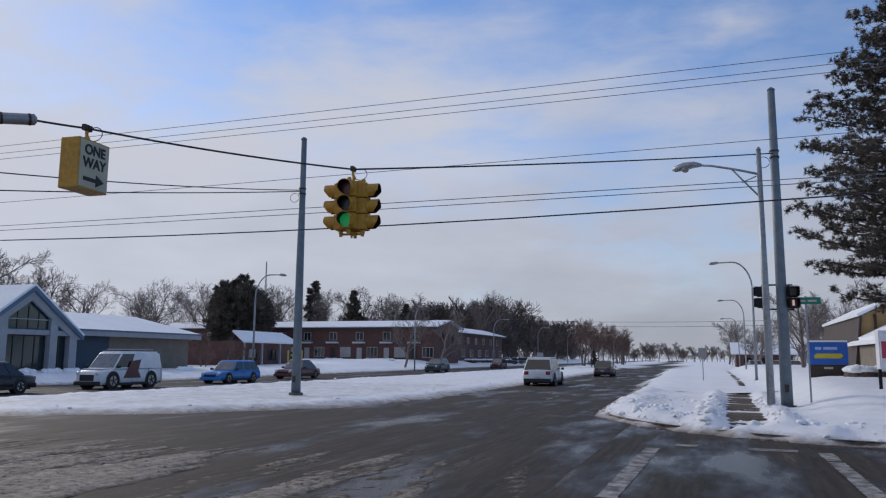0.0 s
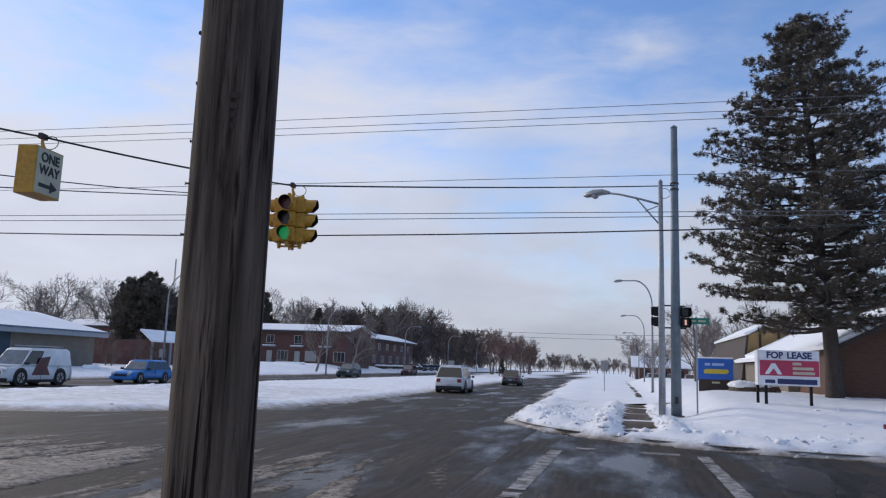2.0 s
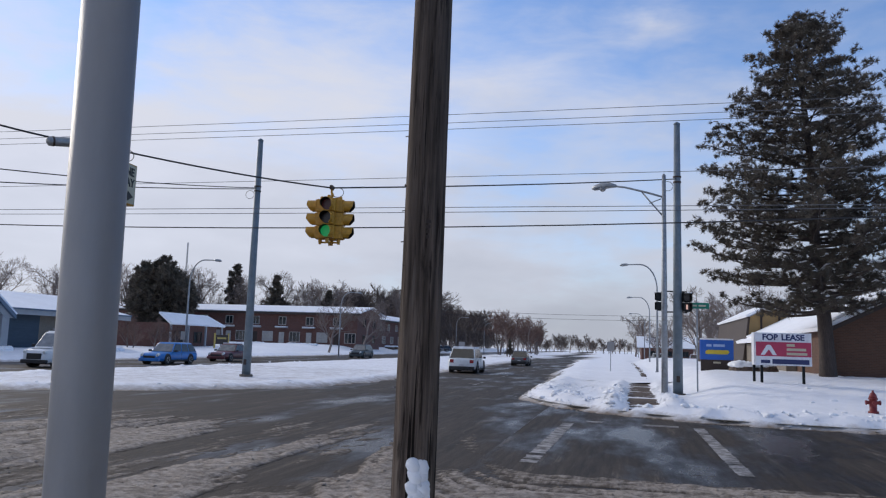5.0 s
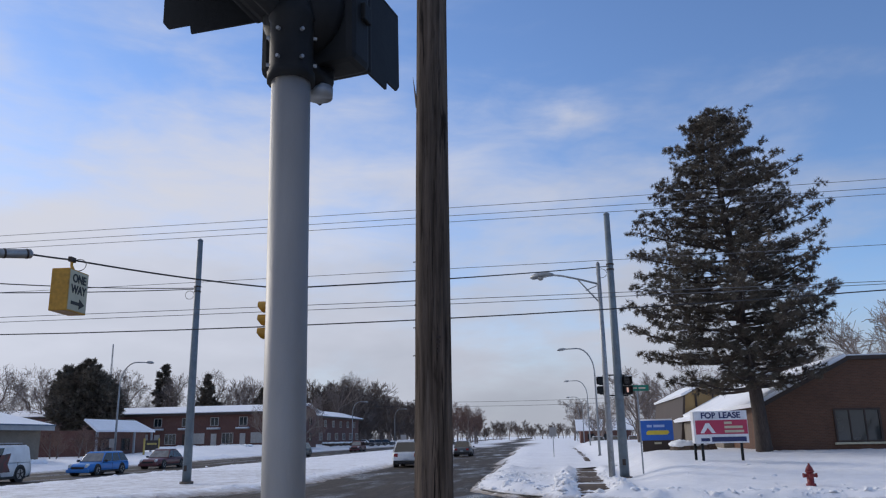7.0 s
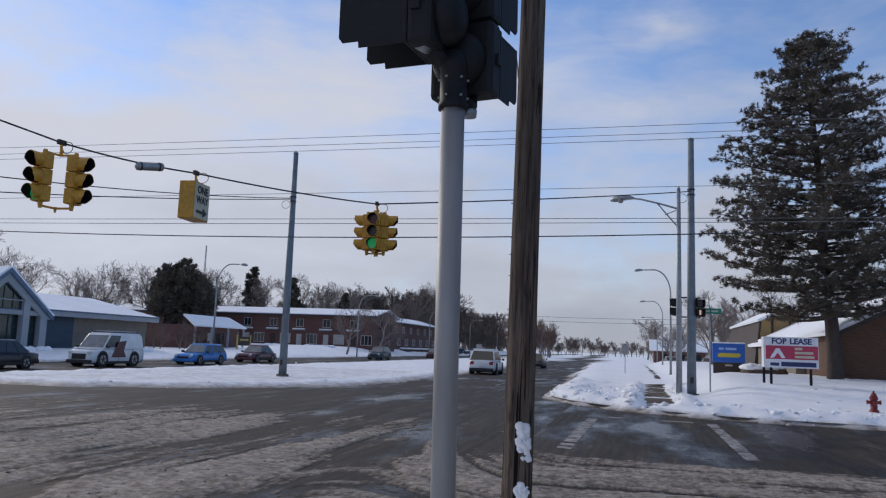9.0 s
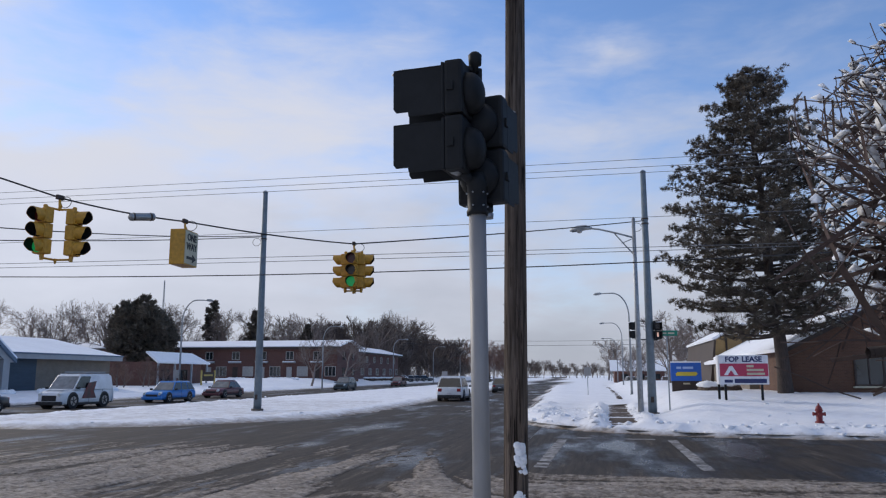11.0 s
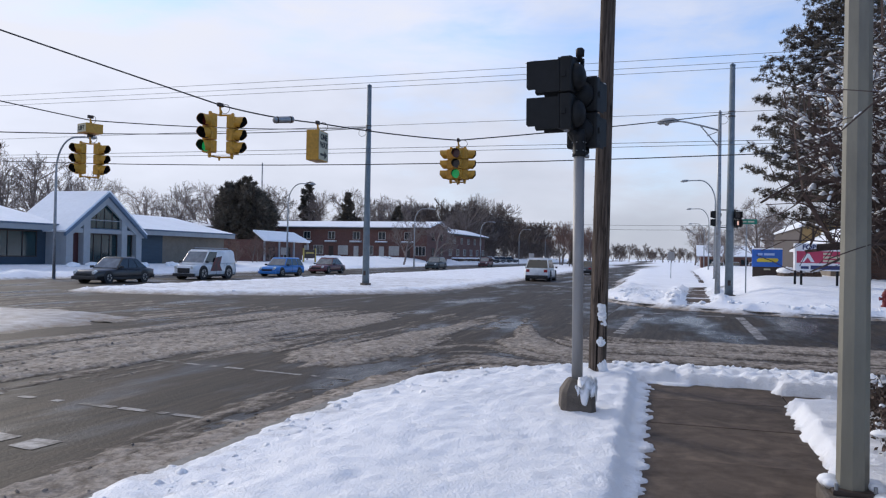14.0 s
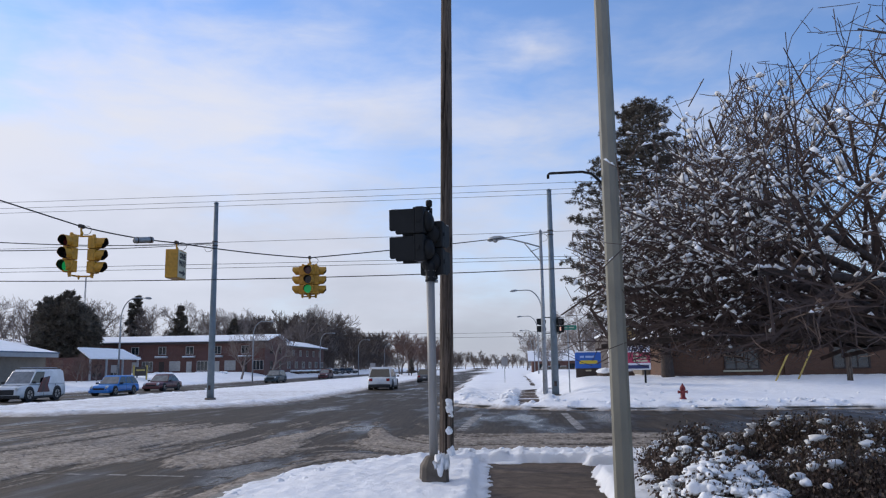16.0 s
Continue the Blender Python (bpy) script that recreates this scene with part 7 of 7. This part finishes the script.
def shrub(seed, x, y, w, d, h, snow):
    """A clipped shrub: twigs, leaf clusters and pads of snow."""
    rng = random.Random(seed)
    t = thing("shrub", pose(x, y, 0.15), "dense brown-green shrub under clumps of snow" if snow > 0.4 else "dense dark shrub dusted with snow", "shrub", "hedge beside the walk")
    tw = Limbs()
    lv, lf = [], []
    bm = bmesh.new()
    for k in range(int(170 * w * d)):
        bx, by = rng.uniform(-w / 2, w / 2), rng.uniform(-d / 2, d / 2)
        e = max(0.0, 1 - (abs(bx) / (w / 2)) ** 3) * max(0.0, 1 - (abs(by) / (d / 2)) ** 3)
        top = h * (0.45 + 0.55 * e) * (0.86 + 0.22 * fbm(bx * 1.6 + x, by * 1.6 + y, seed))
        p = Vector((bx * 0.8, by * 0.8, 0.02))
        q = Vector((bx, by, top * rng.uniform(0.75, 1.08)))
        mid = p.lerp(q, 0.55) + Vector((rng.gauss(0, 0.05), rng.gauss(0, 0.05), 0))
        tw.limb([p, mid, q], [0.008, 0.006, 0.003], 3)
        for c in range(15):
            g = rng.uniform(0.45, 1.02)
            o = p.lerp(q, g) + Vector((rng.gauss(0, 0.07), rng.gauss(0, 0.07), rng.gauss(0, 0.04)))
            n = Vector((rng.gauss(0, 1), rng.gauss(0, 1), rng.gauss(0, 1))).normalized()
            s = n.orthogonal().normalized() * rng.uniform(0.009, 0.020)
            u = n.cross(s)
            j = len(lv)
            lv.extend((tuple(o - s * 1.5), tuple(o + u), tuple(o + s * 1.5), tuple(o - u)))
            lf.append((j, j + 1, j + 2, j + 3))
    tagged(data_part("twig_mass", data_mesh("twig_mass", tw.verts, tw.faces, M_BARK), t), kind="stuff")
    tagged(data_part("leaf_mass", data_mesh("leaf_mass", lv, lf, M_LEAF), t), kind="stuff")
    for k in range(int(360 * w * d * snow)):
        bx, by = rng.uniform(-w / 2, w / 2), rng.uniform(-d / 2, d / 2)
        e = max(0.0, 1 - (abs(bx) / (w / 2)) ** 3) * max(0.0, 1 - (abs(by) / (d / 2)) ** 3)
        top = h * (0.45 + 0.55 * e) * (0.86 + 0.22 * fbm(bx * 1.6 + x, by * 1.6 + y, seed))
        r = bmesh.ops.create_icosphere(bm, subdivisions=2, radius=0.013 + 0.048 * rng.random() ** 1.8)
        o = Vector((bx, by, top * rng.uniform(0.80, 1.03)))
        sx, sy = rng.uniform(0.8, 1.7), rng.uniform(0.8, 1.7)
        for v in r["verts"]:
            v.co = Vector((v.co.x * sx, v.co.y * sy, v.co.z * 0.7)) * (1 + 0.95 * noise.noise(v.co * 17 + o * 3)) + o
    tagged(part("snow", bm, M_SNOW_CAP, t, "clumps of snow on the twigs", True), kind="stuff")
    return t


for i, (x, y, w, d, h, s) in enumerate(((2.25, -4.6, 1.1, 1.9, 0.74, 0.75), (2.45, -2.9, 1.3, 1.9, 0.70, 0.12), (2.8, -1.2, 1.6, 1.6, 0.85, 0.10), (3.8, -4.0, 1.9, 2.4, 0.85, 0.045), (4.6, -2.2, 2.0, 2.1, 0.95, 0.07), (4.5, -0.4, 2.0, 1.7, 1.0, 0.07), (6.3, -0.6, 2.2, 1.9, 1.0, 0.07), (6.4, -3.4, 2.1, 2.4, 0.95, 0.15), (8.4, -0.8, 2.2, 2.0, 1.0, 0.15), (2.75, -6.6, 1.5, 1.9, 0.70, 0.05))):
    shrub(300 + i, x, y, w, d, h, s)


def snow_hedge(x, y, w, label):
    rng = random.Random(int(x * 10))
    t = thing("low_hedge", pose(x, y, 0.75), label, "hedge")
    bm, dk = bmesh.new(), bmesh.new()
    for i in range(int(w * 5)):
        o = Vector((-w / 2 + w * i / (w * 5), rng.gauss(0, 0.2), 0.42))
        for b, zz, sq in ((bm, 0.18, 0.5), (dk, -0.1, 0.9)):
            r = bmesh.ops.create_icosphere(b, subdivisions=2, radius=rng.uniform(0.3, 0.42))
            for v in r["verts"]:
                v.co = Vector((v.co.x, v.co.y, v.co.z * sq)) * (1 + 0.3 * noise.noise(v.co * 5 + o)) + o + Vector((0, 0, zz))
    part("snow", bm, M_SNOW_CAP, t, "thick snow on top", True)
    part("foliage", dk, M_LEAF, t)


snow_hedge(7.0, 41.0, 2.0, "low dark hedge capped with thick snow")
for x, y in ((-49, 112), (-56, 124), (-64, 124), (-74, 125), (-46, 150), (-45, 158), (-44.6, 166)):
    snow_hedge(x, y, 3.2, "low clipped hedge capped with snow")


# ---- cars ----
def car(name, m, colour, label, body, size, roof_snow=False, group="cars waiting on the far carriageway", rear=True, rack=False, van=False, logo=None):
    """body: (bonnet end, screen foot, roof start, roof end, tail foot) as shares of the length from the front; size: length, width, height."""
    L, W, H = size
    bon, foot, r0, r1, tail = [L / 2 - L * q for q in body]
    belt, hood, deck = H * 0.56, H * 0.53, H * (0.56 if not van else 0.62)
    t = thing(name, m, label, "car", group)
    w2 = W / 2
    fx, rx, wr = L / 2 - L * 0.19, -L / 2 + L * 0.20, H * 0.215
    # lower body: rounded sections drawn along the length
    line = [(L / 2, 0.30, 0.52, 0.62), (L / 2 - 0.05, 0.22, hood * 0.80, 0.80), (L / 2 - 0.16, 0.19, hood * 0.90, 0.90), (L / 2 - 0.38, 0.19, hood * 0.955, 0.965), ((L / 2 - 0.38 + bon) / 2, 0.20, hood * 0.985, 0.99), (bon, 0.20, hood, 1.0),
            (foot, 0.20, belt, 1.0), (foot * 0.6 + tail * 0.4, 0.20, belt + 0.01, 1.0), (foot * 0.25 + tail * 0.75, 0.21, belt + 0.02, 1.0), (tail, 0.22, belt + 0.03, 0.985),
            (-L / 2 + 0.16, 0.24, deck, 0.95), (-L / 2 + 0.05, 0.27, deck * 0.95, 0.89), (-L / 2, 0.36, deck * 0.80, 0.80)]
    line.sort(key=lambda q: -q[0])
    bm = bmesh.new()
    rings = []
    for x, zb, zt_, k in line:
        w, h = w2 * k, zt_ - zb
        half = [(0.70, 0.0), (0.93, 0.05), (0.985, 0.20), (1.0, 0.42), (0.985, 0.66), (0.95, 0.84), (0.86, 0.955), (0.60, 1.0)]
        sec = [(w * a, zb + h * b) for a, b in half]
        sec += [(0, zt_ + 0.012)] + [(-a, b) for a, b in reversed(sec)]
        rings.append([bm.verts.new((x, a, b)) for a, b in sec])
    n = len(rings[0])
    for a, b in zip(rings, rings[1:]):
        for k in range(n):
            bm.faces.new((a[k], a[(k + 1) % n], b[(k + 1) % n], b[k]))
    for r in (rings[0], rings[-1]):
        bm.faces.new(r)
    bmesh.ops.recalc_face_normals(bm, faces=bm.faces)
    part("body", bm, colour, t, "", True)
    for s in (-1, 1):
        for cx in (fx, rx):
            # dark disc proud of the body stands in for the shaded, uncut arch
            part("wheel_arch", tube([(cx, s * (w2 - 0.30), wr + 0.02), (cx, s * (w2 - 0.012), wr + 0.02), (cx, s * (w2 + 0.006), wr + 0.02)], [wr + 0.07, wr + 0.07, wr + 0.05], 22), M_PLASTIC, t)
        for q in (0.36, 0.69):
            xq = foot + (tail - foot) * q
            part("door_seam", box((xq - 0.008, s * w2 * 0.99 - 0.006, 0.32), (xq + 0.008, s * w2 * 0.99 + 0.008, belt * 0.97)), M_PLASTIC, t)
            part("door_handle", box((xq + 0.10, s * w2 * 0.98 - 0.01, belt * 0.82), (xq + 0.28, s * w2 * 0.98 + 0.03, belt * 0.86), 0.01), colour, t)
    # cabin
    bm = bmesh.new()
    bw, rw = w2 - 0.05, w2 - (0.21 if not van else 0.13)
    lo = [(foot, -bw), (foot, bw), (tail, bw), (tail, -bw)]
    hi = [(r0, -rw), (r0, rw), (r1, rw), (r1, -rw)]
    vl = [bm.verts.new((x, y, belt - 0.04)) for x, y in lo]
    vm = [bm.verts.new((x, y, H - 0.07)) for x, y in hi]
    vh = [bm.verts.new((x * 0.94 + (r0 + r1) / 2 * 0.06, y * 0.82, H)) for x, y in hi]
    for a, b in ((vl, vm), (vm, vh)):
        for i in range(4):
            j = (i + 1) % 4
            bm.faces.new((a[i], a[j], b[j], b[i]))
    bm.faces.new(vh)
    bmesh.ops.recalc_face_normals(bm, faces=bm.faces)
    bmesh.ops.bevel(bm, geom=[e for e in bm.edges if len(e.link_faces) == 2], offset=0.045, segments=3, affect="EDGES", profile=0.5)
    part("cabin", bm, colour, t, "", True)
    def pane(name, q, material=M_CARGLASS):
        c = [Vector(p) for p in q]
        mid = sum(c, Vector()) / 4
        nrm = (c[1] - c[0]).cross(c[3] - c[0]).normalized()
        if nrm.dot(mid - Vector(((r0 + r1) / 2, 0, belt))) < 0:
            nrm = -nrm
        b = bmesh.new()
        a0 = [b.verts.new(mid + (p - mid) * 0.90 + nrm * 0.008) for p in c]
        a1 = [b.verts.new(mid + (p - mid) * 0.90 - nrm * 0.02) for p in c]
        b.faces.new(a0)
        for i in range(4):
            b.faces.new((a0[i], a0[(i + 1) % 4], a1[(i + 1) % 4], a1[i]))
        bmesh.ops.recalc_face_normals(b, faces=b.faces)
        return part(name, b, material, t)
    zt = H - 0.08
    pane("windscreen", [(foot, -bw, belt), (foot, bw, belt), (r0, rw, zt), (r0, -rw, zt)], M_FROST_SKY)
    pane("rear_window", [(tail, -bw, belt), (tail, bw, belt), (r1, rw, zt), (r1, -rw, zt)])
    cuts = [0.0, 0.36, 0.68, 1.0] if not van else [0.0, 0.34]
    for s in (-1, 1):
        for a, b in zip(cuts, cuts[1:]):
            q = [(foot + (tail - foot) * a, s * bw, belt), (foot + (tail - foot) * b, s * bw, belt), (r0 + (r1 - r0) * b, s * rw, zt), (r0 + (r1 - r0) * a, s * rw, zt)]
            pane("side_window", q)
        part("mirror", box((foot - 0.25, s * (w2 + 0.02), belt), (foot - 0.08, s * (w2 + 0.2), belt + 0.14), 0.03), M_PLASTIC, t)
        hl = tube([(L / 2 - 0.20, s * (w2 - 0.28), hood * 0.80), (L / 2 + 0.005, s * (w2 - 0.30), hood * 0.76)], [0.13, 0.09], 10)
        part("headlight", hl, M_HEADLAMP, t)
        part("tail_light", box((-L / 2 - 0.015, s * (w2 - 0.30) - 0.14, deck * 0.70), (-L / 2 + 0.16, s * (w2 - 0.30) + 0.14, deck * 0.93), 0.02), M_TAIL, t)
        part("sill", box((rx + wr, s * (w2 - 0.01) - 0.03, 0.20), (fx - wr, s * (w2 - 0.01) + 0.03, 0.32), 0.01), M_PLASTIC, t)
        for cx in (fx, rx):
            wh = part("wheel", tube([(cx, s * (w2 - 0.22), wr), (cx, s * (w2 - 0.01), wr), (cx, s * (w2 + 0.015), wr)], [wr, wr, wr * 0.93], 24), M_RUBBER, t, "", False)
            part("rim", tube([(cx, s * (w2 - 0.10), wr), (cx, s * (w2 + 0.02), wr)], [wr * 0.68, wr * 0.64], 18), M_RIM, wh)
            for k in range(5):
                a = radians(72 * k + 10)
                part("spoke", tube([(cx, s * (w2 + 0.024), wr), (cx + wr * 0.58 * math.cos(a), s * (w2 + 0.024), wr + wr * 0.58 * math.sin(a))], 0.03, 5), M_PLASTIC, wh)
    part("grille", box((L / 2 - 0.03, -w2 * 0.5, 0.42), (L / 2 + 0.02, w2 * 0.5, hood * 0.72), 0.02), M_PLASTIC, t)
    part("front_bumper", box((L / 2 - 0.12, -w2 * 0.88, 0.20), (L / 2 + 0.05, w2 * 0.88, 0.40), 0.04), M_PLASTIC if van else colour, t)
    part("rear_bumper", box((-L / 2 - 0.05, -w2 * 0.88, 0.24), (-L / 2 + 0.12, w2 * 0.88, 0.46), 0.04), M_PLASTIC, t)
    part("plate", box((-L / 2 - 0.065, -0.16, 0.50), (-L / 2 - 0.03, 0.16, 0.60)), M_PLATE, t)
    part("underbody", box((-L / 2 + 0.3, -w2 + 0.1, 0.17), (L / 2 - 0.3, w2 - 0.1, 0.4)), M_PLASTIC, t)
    if roof_snow:
        part("roof_snow", box((r1 + 0.1, -rw + 0.02, H - 0.01), (r0 - 0.1, rw - 0.02, H + 0.05), 0.03), M_SNOW_CAP, t, "thin snow on the roof")
    if rack:
        for y in (-0.45, 0.0, 0.45):
            part("ladder_rail", tube([(r0 - 0.2, y, H + 0.13), (r1 + 0.2, y, H + 0.13)], 0.03, 6), M_GALV, t)
        for x in (r0 - 0.4, (r0 + r1) / 2, r1 + 0.4):
            part("rack_bar", tube([(x, -rw, H + 0.07), (x, rw, H + 0.07)], 0.03, 6), M_PLASTIC, t)
    if van:
        part("hood_snow", box((bon - 0.1, -w2 * 0.7, hood - 0.01), (L / 2 - 0.35, w2 * 0.7, hood + 0.02), 0.012), M_SNOW_CAP, t, "thin snow on the bonnet")
        part("roof_snow", box((r1 + 0.1, -rw + 0.1, H - 0.01), (r0 - 0.1, rw - 0.1, H + 0.03), 0.015), M_SNOW_CAP, t, "thin snow on the roof")
    if logo:
        part("wrap_panel", prism([(0.75, 0.55), (0.2, 1.45), (-0.55, 1.55), (-0.35, 0.95), (-0.6, 0.55)], "y", w2 - 0.002, w2 + 0.012), logo, t, "dark red and grey printed panel")
    return t


SEDAN, SUV, WAGON, VAN = (0.28, 0.33, 0.46, 0.70, 0.86), (0.22, 0.27, 0.40, 0.86, 0.97), (0.25, 0.30, 0.42, 0.88, 0.98), (0.17, 0.20, 0.34, 0.96, 0.995)
P_WHITE, P_BLUE, P_RED, P_BLACK = paint("white_car_paint", (0.78, 0.79, 0.80)), paint("blue_car_paint", (0.015, 0.20, 0.58)), paint("dark_red_car_paint", (0.13, 0.025, 0.03)), paint("black_car_paint", (0.018, 0.017, 0.019), 0.1)
P_TEAL, P_GREY = paint("dark_teal_car_paint", (0.025, 0.05, 0.06), 0.15), paint("grey_car_paint", (0.10, 0.105, 0.11))
M_WRAP = mat("printed_wrap", (0.10, 0.06, 0.06), 0.5, var=0.3, scale=3, second=(0.16, 0.03, 0.03), second_at=0.5)


def lane(y, x=-31.5, front=-1):
    return pose(x, y, 0.01, 0, 0, 90 * front)


car("black_car", lane(26.3, -31.0), P_BLACK, "black saloon waiting at the far stop line", SEDAN, (4.8, 1.83, 1.45))
car("white_van", lane(34.9, -30.9), P_WHITE, "white compact work van with roof ladder rack", VAN, (4.75, 1.85, 1.95), rack=True, van=True, logo=M_WRAP)
car("blue_wagon", lane(45.0, -30.7), P_BLUE, "bright blue estate car in slushy lane", WAGON, (4.6, 1.75, 1.48))
car("red_car", lane(56.4, -32.2), P_RED, "dark red saloon in slushy lane", SEDAN, (4.7, 1.8, 1.46), roof_snow=True)
car("teal_suv", lane(90.0, -32.2), P_TEAL, "dark teal crossover approaching on the far carriageway", SUV, (4.6, 1.85, 1.66))
car("dark_red_suv", lane(125.0, -34.0), P_RED, "dark red crossover far along the avenue", SUV, (4.5, 1.85, 1.66))
car("white_suv", pose(-10.9, 52.0, 0.01, 0, 0, 92), P_WHITE, "white sport utility car driving away along the avenue", SUV, (5.0, 2.0, 1.78), group="cars driving away", roof_snow=True)
car("grey_hatchback", pose(-10.6, 80.0, 0.01, 0, 0, 91.5), P_GREY, "grey crossover hatchback driving away on wet asphalt", (0.25, 0.30, 0.44, 0.78, 0.95), (4.36, 1.8, 1.56), group="cars driving away")
for i, (x, y) in enumerate(((7.0, 150), (10, 152), (13, 149), (5.5, 130))):
    car("parked_car", pose(x, y, 0.18, 0, 0, 80 + 7 * i), (P_BLACK, P_GREY, P_RED, P_TEAL)[i], "dark car parked under snow far along the avenue", SEDAN, (4.6, 1.8, 1.45), roof_snow=True, group="cars parked far off")
for i, (x, y) in enumerate(((-44.5, 172), (-44.8, 180), (-45, 188), (-45, 196))):
    car("parked_car", pose(x, y, 0.4, 0, 0, 10 * i), (P_BLACK, P_GREY, P_BLACK, P_TEAL)[i], "dark car parked beside the apartments with snow on it", SEDAN, (4.6, 1.8, 1.45), roof_snow=True, group="cars parked at the apartments")


def antenna():
    t = thing("radio_mast", pose(-95, 150, 0), "thin lattice radio mast behind the trees", "mast")
    for k in range(3):
        a = radians(120 * k)
        part("leg", tube([(0.4 * math.cos(a), 0.4 * math.sin(a), 0), (0.1 * math.cos(a), 0.1 * math.sin(a), 23)], 0.05, 5), M_GALV, t)
    for z in range(2, 23, 2):
        r = 0.4 - 0.013 * z
        part("brace", tube([(r * math.cos(radians(120 * k)), r * math.sin(radians(120 * k)), z + (k % 2)) for k in (0, 1, 2, 3)], 0.03, 4), M_GALV, t)


antenna()


def board_sign():
    t = thing("yard_sign", pose(-46.5, 80.5, 0.3), "small yellow and black yard sign before the apartments", "sign")
    for x in (-0.9, 0.9):
        part("post", box((x - 0.08, -0.08, 0), (x + 0.08, 0.08, 2.2)), M_GUARD, t)
    part("board", box((-0.85, -0.06, 0.9), (0.85, 0.06, 2.0), 0.02), M_DARKTRIM, t)
    part("name_bar", box((-0.6, -0.07, 1.5), (0.6, -0.06, 1.7)), M_GUARD, t)
    t.matrix_basis = pose(-46.5, 80.5, 0.3, 0, 0, 60)


board_sign()
